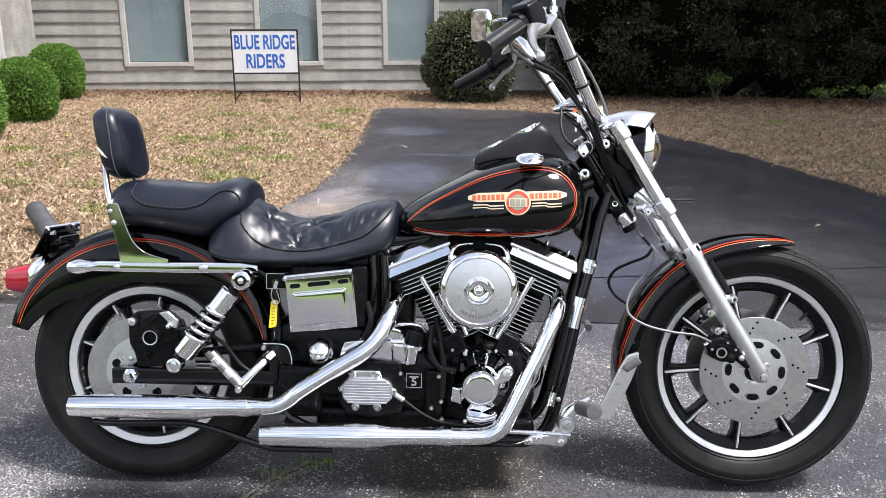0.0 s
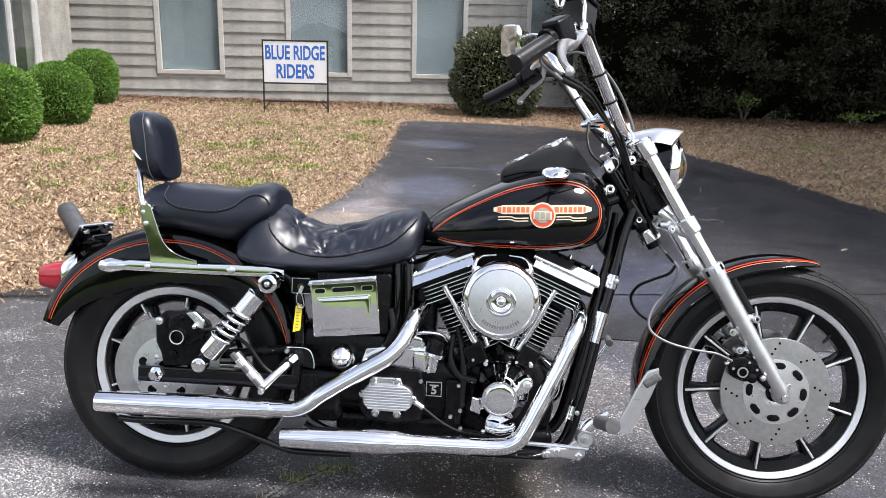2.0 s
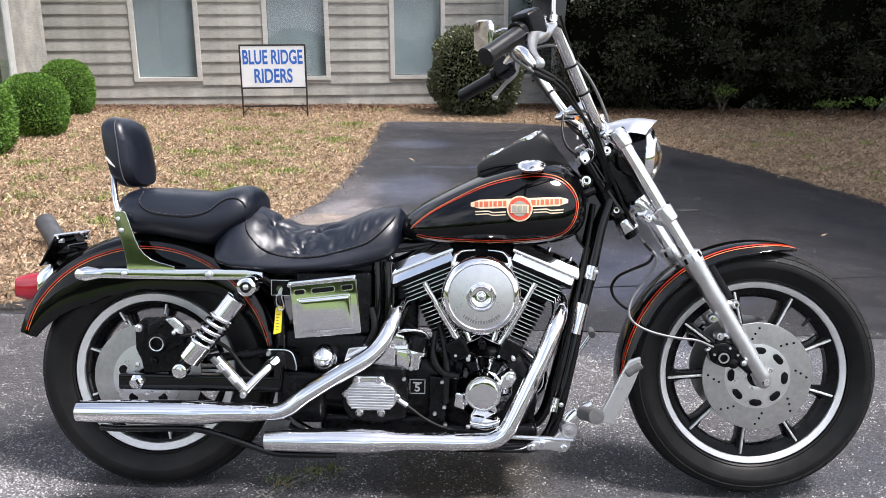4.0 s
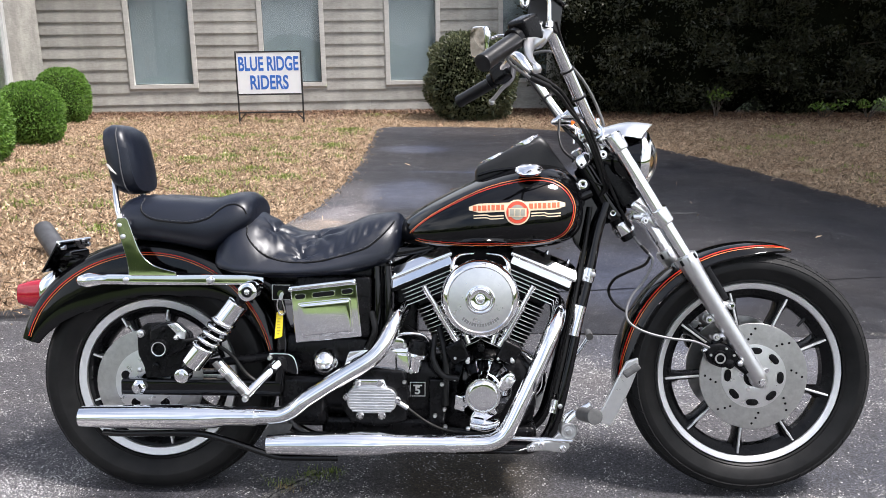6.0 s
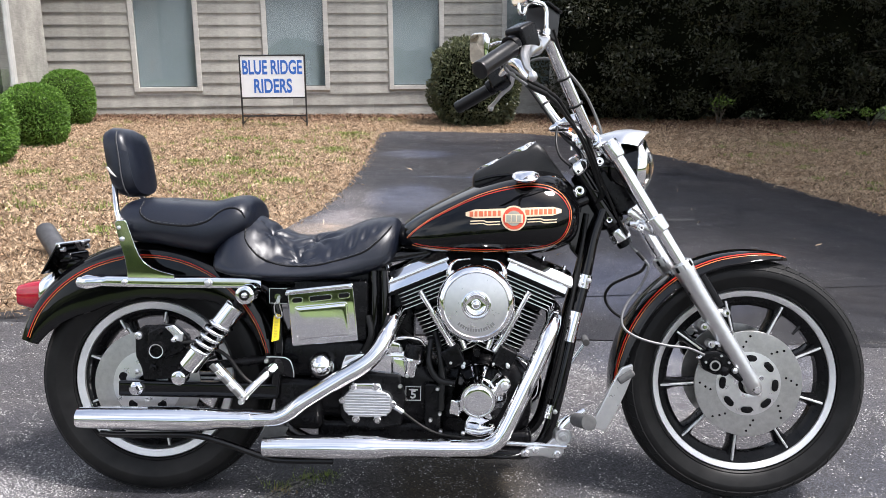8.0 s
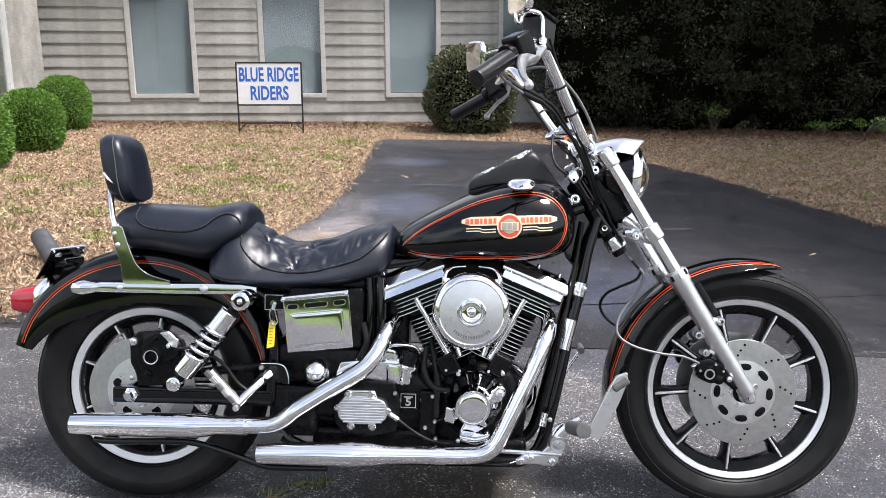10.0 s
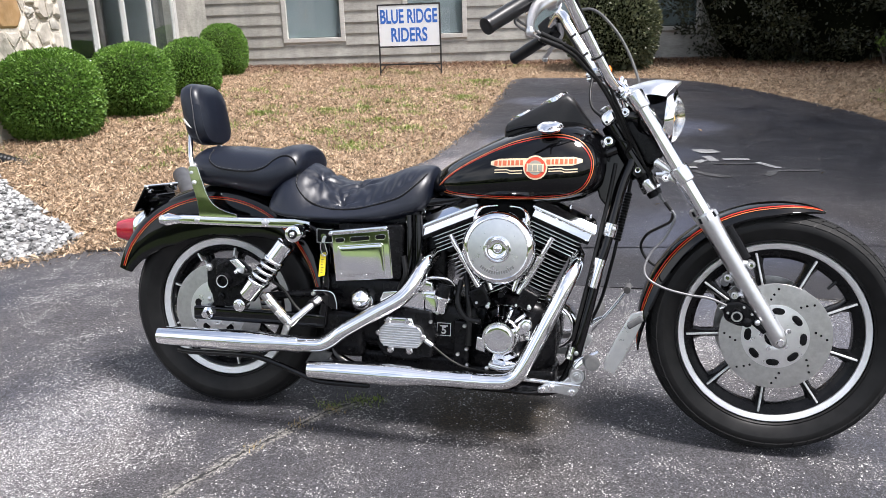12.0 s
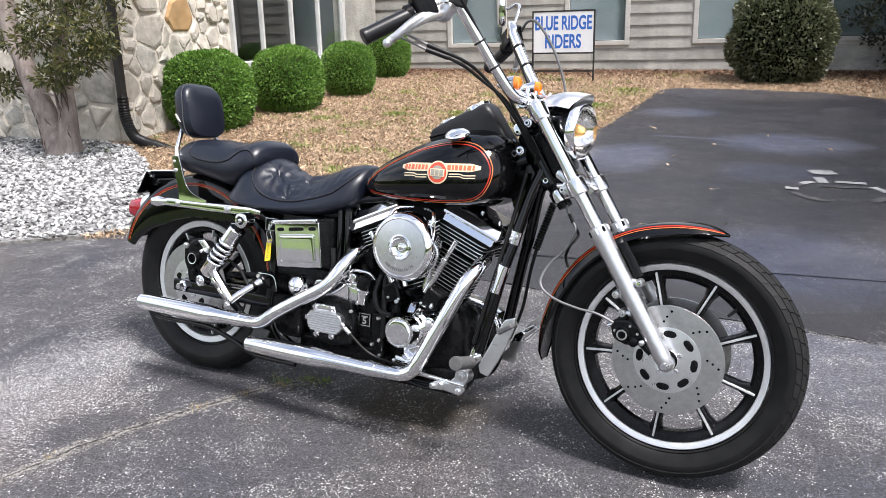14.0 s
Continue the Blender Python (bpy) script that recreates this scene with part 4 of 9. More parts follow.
def shell_points(count, centre, r, rnd, power=2.0, rough=0.0, seed=0.0, depth=0.12):
    out = []
    while len(out) < count:
        d = Vector((rnd.gauss(0, 1), rnd.gauss(0, 1), rnd.gauss(0, 1))).normalized()
        k = 1.0 / (abs(d.x) ** power + abs(d.y) ** power + abs(d.z) ** power) ** (1 / power)
        k *= (1 + rough * noise.noise(d * 2.3 + Vector((seed, 0, 0)))) * (1 - depth * rnd.random() ** 2)
        out.append((Vector((centre[0] + d.x * r[0] * k, centre[1] + d.y * r[1] * k, centre[2] + d.z * r[2] * k)), Vector((d.x / r[0], d.y / r[1], d.z / r[2])).normalized()))
    return out


def boxwood(x, y, rx, top, count, seed):
    rnd = random.Random(seed)
    g = gz(x, y)
    c, r = (x, y, (g + top) / 2 - 0.02), (rx, rx, (top - g) / 2 + 0.02)
    root = thing("boxwood", "clipped round green boxwood bush on the straw bed", "bush", group="clipped bushes along the wing")
    part("shaded_body", ellipsoid(c, [k * 0.93 for k in r], power=2.5, rough=0.05, seed=seed), BOX_SHADE, root)
    crown = new("crown", leaf_cloud("crown", shell_points(int(count * 1.5), c, r, rnd, 2.6, 0.05, seed, 0.08), 0.030, BOX_LEAF, rnd))
    crown.parent = root


boxwood(-4.69, 6.13, 0.415, 1.06, 14000, 1)
boxwood(-4.70, 7.42, 0.38, 1.07, 11000, 2)
boxwood(-4.84, 8.88, 0.325, 1.09, 8500, 3)
boxwood(-5.50, 11.0, 0.32, 1.26, 8000, 4)


def broad_shrub():
    rnd = random.Random(11)
    x, y = 0.22, 11.75
    g = gz(x, y)
    c, r = (x, y, g + 0.58), (0.64, 0.57, 0.66)
    root = thing("shrub", "loose dark evergreen shrub with leathery leaves", "shrub")
    part("shaded_body", ellipsoid(c, [k * 0.86 for k in r], power=2.4, rough=0.14, seed=3), CORE_SHADE, root)
    crown = new("crown", leaf_cloud("crown", shell_points(15000, c, r, rnd, 2.5, 0.16, 3, 0.22), 0.050, SHRUB_LEAF, rnd))
    crown.parent = root
    for a in range(4):
        part("stem", tube([(x + 0.1 * math.cos(a * 1.6), y + 0.1 * math.sin(a * 1.6), g - 0.02), (x + 0.2 * math.cos(a * 1.6), y + 0.2 * math.sin(a * 1.6), g + 0.5)], 0.018, 8, 1), DARK_BARK, root)


broad_shrub()


def hedge_tree(x, y, height, spread, low, count, seed):
    """An evergreen of the screen, or an unseen one added for shade: trunk, limbs and a ragged dense crown of clumps."""
    rnd = random.Random(seed)
    g = gz(x, y)
    root = thing("evergreen_tree", "tall dark evergreen tree in a dense screen, or added out of view for shade", "tree", group="evergreen screen")
    part("trunk", tube([(x, y, g - 0.05, 0.10), (x + 0.05, y, g + 1.2, 0.08), (x, y + 0.05, g + height * 0.75, 0.035)], 0.1, 10, 4), DARK_BARK, root)
    pts = []
    mid, half = (low + height) / 2, (height - low) / 2
    clumps = count // 130
    for k in range(clumps):
        d = Vector((rnd.gauss(0, 1), rnd.gauss(0, 1), rnd.gauss(0, 1))).normalized()
        h = mid + half * d.z * (0.9 + 0.12 * rnd.random())
        t = (h - low) / (height - low)
        rad = spread * (1.06 - 0.45 * max(t - 0.3, 0)) * (0.8 + 0.28 * rnd.random())
        flat = math.hypot(d.x, d.y) or 1.0
        reach = rad * min(1.0, 1.5 * math.sqrt(max(0.0, 1 - d.z * d.z)) + 0.05)
        c = Vector((x + reach * d.x / flat, y + reach * d.y / flat, g + max(h, low + 0.12)))
        s = spread * rnd.uniform(0.15, 0.28)
        out = Vector((d.x, d.y, 0.25)).normalized()
        for p, o in shell_points(130, c, (s, s, s * 0.55), rnd, 2.0, 0.3, k, 0.7):
            pts.append((p, (o + out).normalized()))
        if k % 14 == 0:
            part("limb", sweep(bmesh.new(), [(x, y, g + h * 0.8, 0.03), ((x + c.x) / 2, (y + c.y) / 2, g + h * 0.93, 0.02), (c.x, c.y, c.z, 0.008)], 0.02, 6), DARK_BARK, root)
    wide = 0.74 if height < 8 else 0.62
    for p, o in shell_points(count // 6, Vector((x, y, g + mid)), (spread * 0.84, spread * 0.84, half * 1.02), rnd, 2.6, 0.12, seed, 0.5):
        pts.append((p, o))
    # filler body whose colour is the shade between the clumps
    part("shaded_core", ellipsoid((x, y, g + mid + 0.02), (spread * wide, spread * wide, half * (1.02 if height < 8 else 0.75)), rough=0.2, seed=seed, power=2.6), CORE_SHADE, root)
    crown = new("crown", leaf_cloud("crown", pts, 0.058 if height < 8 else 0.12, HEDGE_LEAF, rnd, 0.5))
    crown.parent = root


for k, (hx, hy, hh, hs, hl, hn) in enumerate(((2.45, 13.1, 5.2, 1.25, -0.1, 40000), (3.45, 12.95, 5.4, 1.2, -0.1, 40000), (4.5, 13.2, 5.2, 1.12, 0.12, 38000), (5.5, 13.2, 5.6, 1.2, -0.1, 36000),
                                               (6.6, 13.3, 5.4, 1.15, 0.20, 36000), (7.7, 13.3, 5.4, 1.2, 0.16, 32000), (8.6, 13.3, 5.4, 1.3, 0.0, 24000), (9.8, 13.2, 5.4, 1.35, 0.0, 16000),
                                               (3.0, 14.9, 6.0, 1.4, 0.0, 8000), (9.5, 15.4, 6.0, 1.6, 0.0, 8000),
                                               # three tall trees added out of view, only to cast shade
                                               (9.3, 9.2, 12.5, 3.2, 5.5, 19000), (7.9, 5.0, 11.5, 2.6, 6.0, 12000), (9.0, 12.8, 12.5, 3.2, 5.0, 19000))):
    hedge_tree(hx, hy, hh, hs, hl, hn, 21 + k)


def undergrowth(x, y, z, rx, rz, count, seed):
    """Bright leaves on stems in a gap of the evergreen screen, standing in for the sunlit greenery behind it."""
    rnd = random.Random(seed)
    g = gz(x, y)
    root = thing("lit_gap_leaves", "bright green leaves in a gap of the evergreens, standing in for sunlit greenery", "shrub", group="undergrowth")
    pts = []
    for k in range(7):
        c = Vector((x + rnd.uniform(-rx, rx), y + rnd.uniform(-0.08, 0.08), z + rnd.uniform(-rz, rz)))
        part("stem", sweep(bmesh.new(), [(x, y + 0.1, g - 0.02, 0.010), ((x + c.x) / 2, y + 0.05, (g + c.z) / 2, 0.007), (c.x, c.y, c.z, 0.003)], 0.01, 6), DARK_BARK, root)
        pts += [(q, (o + Vector((0, -0.3, 0.5))).normalized()) for q, o in shell_points(count // 7, c, (rx * 0.5, 0.10, rz * 0.5), rnd, 2.0, 0.4, k, 0.9)]
    crown = new("crown", leaf_cloud("crown", pts, 0.045, LIT_LEAF, rnd, 0.6))
    crown.parent = root


for k, (ux, uy, uz, ur, uh, un) in enumerate(((3.96, 12.02, 0.74, 0.13, 0.08, 120), (5.62, 12.05, 0.56, 0.24, 0.05, 130), (6.28, 12.05, 0.55, 0.20, 0.05, 110))):
    undergrowth(ux, uy, uz, ur, uh, un, 70 + k)


def far_woods():
    """A wooded skyline round the open side of the place."""
    bm = bmesh.new()
    ring = []
    n = 230
    for k in range(n + 1):
        a = radians(160 + 360 * k / n)
        d = 52 + 5 * noise.noise((k * 0.31, 0, 0))
        x, y = d * math.cos(a), 4 + d * math.sin(a)
        col = []
        top = 4.0 + 1.7 * noise.noise((k * 0.17, 3, 0)) + 1.3 * noise.noise((k * 0.7, 7, 0))
        base = gz(x, y) - 0.4
        for j in range(9):
            t = j / 8
            bulge = 2.2 * math.sin(math.pi * min(1, t * 1.05)) + 0.9 * noise.noise((k * 0.8, j * 1.1, 1))
            col.append(bm.verts.new((x * (1 - bulge / d), y * (1 - bulge / d), base + t * (top + 0.5))))
        ring.append(col)
    for p, q in zip(ring, ring[1:]):
        for j in range(8):
            bm.faces.new((p[j], q[j], q[j + 1], p[j + 1]))
    tagged(part("far_woods", bm, FAR_LEAF, None, "", True), "distant dark green woods round the open side", "woods", kind="stuff")


far_woods()


def maple():
    rnd = random.Random(31)
    x, y = -4.62, 4.62
    g = gz(x, y)
    root = thing("maple_tree", "small forked Japanese maple in the gravel bed", "tree")
    part("trunk", tube([(-5.02, y, g - 0.04, 0.20), (-5.05, y, g + 0.07, 0.155), (-5.14, y, g + 0.22, 0.115), (-5.25, y, g + 0.44, 0.095), (-5.40, y + 0.02, g + 0.74, 0.082), (-5.50, y, g + 1.04, 0.076), (-5.53, y, g + 1.5, 0.066), (-5.6, y, g + 2.4, 0.03)], 0.1, 18, 6), BARK, root)
    part("limb", tube([(-4.93, y - 0.02, g - 0.03, 0.13), (-4.92, y - 0.02, g + 0.12, 0.095), (-4.91, y, g + 0.40, 0.074), (-4.95, y + 0.03, g + 0.62, 0.068), (-4.97, y + 0.05, g + 0.88, 0.062), (-4.88, y + 0.08, g + 1.2, 0.05), (-4.70, y + 0.1, g + 1.55, 0.035), (-4.5, y, g + 2.2, 0.02)], 0.1, 18, 6), BARK, root)
    for k in range(26):
        low, top = rnd.uniform(0.02, 0.45), rnd.uniform(0.12, 0.42)
        a0, on_limb = rnd.uniform(-2.7, -0.4), k % 3 != 0
        axis = [(-4.93, g + 0.0, 0.118), (-4.915, g + 0.12, 0.094), (-4.91, g + 0.40, 0.073), (-4.95, g + 0.62, 0.067), (-4.97, g + 0.88, 0.061)] if on_limb else [(-5.02, g + 0.0, 0.18), (-5.05, g + 0.07, 0.154), (-5.14, g + 0.22, 0.114), (-5.25, g + 0.44, 0.094), (-5.40, g + 0.74, 0.081), (-5.50, g + 1.04, 0.075)]
        zs_ = [q[1] for q in axis]
        line = []
        for i in range(7):
            zz = g + low + top * i / 6
            a = a0 + 0.12 * math.sin(i * 1.7 + k)
            rr = float(np.interp(zz, zs_, [q[2] for q in axis])) + 0.001
            line.append((float(np.interp(zz, zs_, [q[0] for q in axis])) + rr * math.cos(a), y + rr * math.sin(a), zz, 0.0035 + 0.006 * math.sin(math.pi * i / 6) * rnd.uniform(0.5, 1.2)))
        part("bark_ridge", sweep(bmesh.new(), line, 0.006, 6), SCAR_BARK if k % 2 else BARK, root)
    pts = []
    clumps = [(-0.30, -0.2, 1.00, 0.22), (-0.06, -0.2, 1.20, 0.30), (0.26, -0.1, 1.10, 0.24), (0.12, -0.15, 0.82, 0.20), (-0.12, -0.2, 0.70, 0.17), (0.34, -0.1, 0.92, 0.14), 
              (-0.10, -0.1, 1.45, 0.32), (0.30, 0.1, 1.42, 0.3), (-1.12, 0.0, 0.60, 0.2), (-1.15, 0.1, 1.05, 0.2), (0.4, 0.2, 1.75, 0.35), (-0.2, 0.3, 1.8, 0.4), (-0.5, 0.5, 1.5, 0.35), (0.1, 0.3, 2.3, 0.6), (-0.8, 0.6, 2.4, 0.5),
              # higher clumps added out of view to shade the wall and gravel
              (0.25, -0.2, 1.95, 0.40), (0.65, 0.1, 2.15, 0.45), (0.30, 0.6, 2.25, 0.5), (0.95, 0.3, 2.5, 0.5), (-0.35, 0.0, 2.05, 0.45), (0.55, -0.1, 2.6, 0.5), (0.7, 0.9, 2.5, 0.5)]
    for dx, dy, h, s in clumps:
        c = Vector((x + dx, y + dy, g + h))
        pts += shell_points(430, c, (s, s, s * 0.6), rnd, 2.0, 0.3, dx, 0.8)
        part("twig", sweep(bmesh.new(), [(x - 0.33, y, g + h * 0.85, 0.012), (c.x, c.y, c.z, 0.004)], 0.01, 6), BARK, root)
    crown = new("crown", leaf_cloud("crown", pts, 0.055, MAPLE_LEAF, rnd, 0.35))
    crown.parent = root


maple()


def downspout():
    root = thing("downspout", "dark metal downspout with a ribbed flexible outlet", "downspout")
    c = HOUSE @ Vector((WING_U + 0.03, V0 - 0.01, 0))
    x, y = c.x + 0.02, c.y - 0.04
    g = gz(x, y)
    part("pipe", boxed((x - 0.036, y - 0.032, g + 0.42), (x + 0.036, y + 0.032, 3.2), 0.01), BROWN_METAL, root)
    path = smooth_path([(x, y, g + 0.44), (x + 0.02, y - 0.01, g + 0.25), (x + 0.12, y - 0.03, g + 0.09), (x + 0.26, y - 0.04, g + 0.035), (x + 0.44, y - 0.04, g + 0.0), (x + 0.66, y - 0.02, g - 0.06)], 14)
    rows_ = [(*q[:3], 0.053 if i % 2 else 0.047) for i, q in enumerate(path)]
    part("flexible_outlet", sweep(bmesh.new(), rows_, 0.05, 14), HOSE, root, "black ribbed plastic hose")


downspout()


def buried_pipe():
    """The end of a grey pipe that leans out of the straw bed."""
    x, y = -2.10, 4.10
    g = gz(x, y)
    root = thing("drain_pipe", "short grey plastic pipe leaning out of the straw bed", "pipe")
    d = Vector((-0.32, 0.34, 0.18)).normalized()
    a = Vector((x, y, g - 0.03))
    bm = bmesh.new()
    lathe(bm, [(0.052, 0.0), (0.055, 0.0), (0.056, 0.47), (0.053, 0.485), (0.047, 0.485), (0.046, 0.0)], (0, 0, 0), "z", 24, Matrix.Translation(a) @ d.to_track_quat("Z", "Y").to_matrix().to_4x4())
    part("pipe", bm, PLATE_BACK, root)


buried_pipe()


def leaf_drift(count):
    """Brown needles and leaves that have blown against the house and under the evergreens."""
    rnd = random.Random(31)
    vs = []
    while len(vs) < count * 4:
        if rnd.random() < 0.5:
            p = HOUSE @ Vector((rnd.uniform(-1.9, 8.8), -0.06 - abs(rnd.gauss(0, 0.42)), 0))
            x, y = p.x, p.y
        else:
            x, y = rnd.uniform(1.2, 8.5), 12.75 - abs(rnd.gauss(0, 0.75))
        if inside(x, y, DRIVE):
            continue
        a, L, w = rnd.uniform(0, 6.283), rnd.uniform(0.02, 0.065), rnd.uniform(0.003, 0.012)
        dx, dy = math.cos(a) * L / 2, math.sin(a) * L / 2
        nx, ny = -math.sin(a) * w / 2, math.cos(a) * w / 2
        z = gz(x, y) + 0.004 + rnd.uniform(0.0, 0.04)
        t = rnd.uniform(-0.02, 0.02)
        vs += [(x - dx - nx, y - dy - ny, z - t), (x + dx - nx, y + dy - ny, z + t), (x + dx + nx, y + dy + ny, z + t + 0.004), (x - dx + nx, y - dy + ny, z - t + 0.004)]
    return new("leaf_drift", quads_mesh("leaf_drift", vs, mat("brown_needles", (0.075, 0.038, 0.022), (0.24, 0.135, 0.078), 9.0, 0.85, island=0.7)))


tagged(leaf_drift(30000), "reddish-brown needles and leaves drifted along the wall base", "leaf litter", kind="stuff")


# ---- the motorcycle: x forward, y to its left, z up, from under the rear axle ----
LEAN_BIKE = pose(-0.792, 1.992, 0.016 + 0.004) @ pose(0, 0, 0, 0, 1.15, 0) @ pose(0, 0, 0, -8.5, 0, 0)
bike = thing("motorcycle", "black cruiser motorcycle with chrome engine, red pinstripes and padded seats", "motorcycle", LEAN_BIKE)
RX, RZ, FX, FZ = 0.0, 0.322, 1.638, 0.3445


def bolt(x, y, z, r=0.008, h=0.008, parent=None, material=None, name="bolt"):
    return part(name, turned([(0, -h), (r * 0.75, -h), (r, -h * 0.7), (r, h * 0.3), (0, h * 0.3)], (x, y, z), "y", 10), material or BRUSHED, parent or bike)


def wheel(name, cx, cz, tyre_r, tyre_w, lip_r, lip_in, lip_y, spoke_turn, hub_r, label, tread_n, shoulders=True):
    root = new(name)
    root.parent = bike
    root.matrix_basis = pose(cx, 0, cz)
    tagged(root, label)
    # tyre: sidewalls and crown turned from a section
    hw, bead = tyre_w / 2, lip_r + 0.001
    prof = [(bead, -abs(lip_y) - 0.004), (bead + 0.004, -abs(lip_y) - 0.0085), (bead + 0.007, -abs(lip_y) - 0.007), (bead + 0.014, -hw * 0.84), (bead + (tyre_r - bead) * 0.45, -hw), (bead + (tyre_r - bead) * 0.47, -hw - 0.0006), (tyre_r - 0.030, -hw * 0.965), (tyre_r - 0.026, -hw * 0.93),
            (tyre_r - 0.015, -hw * 0.75), (tyre_r - 0.007, -hw * 0.40), (tyre_r - 0.004, 0)]
    prof += [(r, -h) for r, h in prof[-2::-1]]
    tyre = part("tyre", turned(prof, (0, 0, 0), "y", 96), RUBBER, root, "black road tyre")
    # tread: raised blocks with slanted grooves between them
    tb = bmesh.new()
    step = 2 * math.pi / tread_n
    rows_y = ((0.05, 0.40, 0.0), (0.44, 0.74, 0.35), (0.77, 0.93, 0.75))
    for k in range(tread_n):
        for s in (-1, 1):
            for f0, f1, ph in rows_y[:3 if shoulders else 2]:
                a0 = step * (k + ph + (0.5 if s > 0 else 0))
                top, low = [], []
                for da, fy in ((0.03, f0), (0.93, f0), (1.13, f1), (0.23, f1)):
                    a = a0 + da * step
                    fl = [0.0, 0.38, 0.72, 0.93]
                    rr = float(np.interp(fy, fl, [tyre_r, tyre_r - 0.004, tyre_r - 0.012, tyre_r - 0.027]))
                    wide = float(np.interp(fy, [0, 0.72, 0.93], [0, 0.72, 0.965]))
                    top.append(tb.verts.new(((rr + 0.0012) * math.cos(a), s * wide * hw * 1.006, (rr + 0.0012) * math.sin(a))))
                    low.append(tb.verts.new(((rr - 0.006) * math.cos(a), s * wide * hw * 0.97, (rr - 0.006) * math.sin(a))))
                tb.faces.new(top)
                for i in range(4):
                    tb.faces.new((top[i], low[i], low[(i + 1) % 4], top[(i + 1) % 4]))
    bmesh.ops.recalc_face_normals(tb, faces=tb.faces)
    tread = tagged(part("tread", tb, TREAD, root, "", False), kind="stuff")
    # the tyre sits flat on the asphalt under the machine's weight
    m = LEAN_BIKE @ root.matrix_basis
    back = m.inverted()
    for ob in (tyre, tread):
        for v in ob.data.vertices:
            w = m @ v.co
            low = gz(w.x, w.y) + 0.0055
            if w.z < low:
                w.z = low
                v.co = back @ w
    # rim: black barrel, bright lips
    y1 = abs(lip_y)
    part("rim", turned([(lip_in, -y1 + 0.006), (lip_in - 0.016, -y1 + 0.012), (lip_in - 0.026, -0.012), (lip_in - 0.026, 0.012), (lip_in - 0.016, y1 - 0.012), (lip_in, y1 - 0.006),
                        (lip_r - 0.01, y1 - 0.008), (lip_r - 0.01, -y1 + 0.008)], (0, 0, 0), "y", 72, None, True), SATIN, root, "black cast rim")
    for s in (-1, 1):
        part("rim_lip", turned([(lip_in, s * (y1 - 0.004)), (lip_in + 0.002, s * y1), (lip_r - 0.003, s * (y1 + 0.003)), (lip_r, s * y1), (lip_r - 0.002, s * (y1 - 0.01)), (lip_in, s * (y1 - 0.01))],
                               (0, 0, 0), "y", 96, None, True), MACHINED, root, "bright machined rim lip")
    part("hub", turned([(0, -0.06), (hub_r * 0.8, -0.06), (hub_r, -0.05), (hub_r, 0.05), (hub_r * 0.8, 0.06), (0, 0.06)], (0, 0, 0), "y", 32), SATIN, root)
    sp = bmesh.new()
    r0, r1 = hub_r * 0.8, lip_in - 0.018
    secs = []
    for r, w, d in ((r0, 0.017, 0.024), (r0 + (r1 - r0) * 0.5, 0.012, 0.020), (r1 - 0.03, 0.0125, 0.018), (r1, 0.022, 0.018)):
        secs.append([sp.verts.new(v) for v in ((r, -d, -w * 0.55), (r, -d, w * 0.55), (r, -d * 0.4, w), (r, d, w * 0.8), (r, d, -w * 0.8), (r, -d * 0.4, -w))])
    for a, b in zip(secs, secs[1:]):
        for i in range(6):
            sp.faces.new((a[i], a[(i + 1) % 6], b[(i + 1) % 6], b[i]))
    bmesh.ops.recalc_face_normals(sp, faces=sp.faces)
    sme = mesh_of("spoke", sp, SATIN)
    rb = bmesh.new()
    box(rb, (r0 + 0.01, -0.0275, -0.0028), (r1 - 0.006, -0.018, 0.0028), 0.0012)
    box(rb, (r1 - 0.016, -abs(lip_y) + 0.002, -0.0028), (r1 + 0.012, -0.018, 0.0028), 0.001)
    rme = mesh_of("spoke_rib", rb, MACHINED)
    for k in range(9):
        turn_ = Matrix.Rotation(-radians(spoke_turn + 40 * k), 4, "Y")
        for nm, me in (("spoke", sme), ("spoke_rib", rme)):
            o = new(nm, me)
            o.parent = root
            o.matrix_basis = turn_
    va = radians(spoke_turn + 20)
    vd = Vector((math.cos(va), 0, math.sin(va)))
    part("valve_stem", sweep(bmesh.new(), [(*(vd * (lip_in - 0.020) + Vector((0, -0.012, 0))), 0.0055), (*(vd * (lip_in - 0.034) + Vector((0, -0.015, 0))), 0.0045), (*(vd * (lip_in - 0.048) + Vector((0, -0.018, 0))), 0.0040)], 0.005, 10), HOSE, root)
    return root


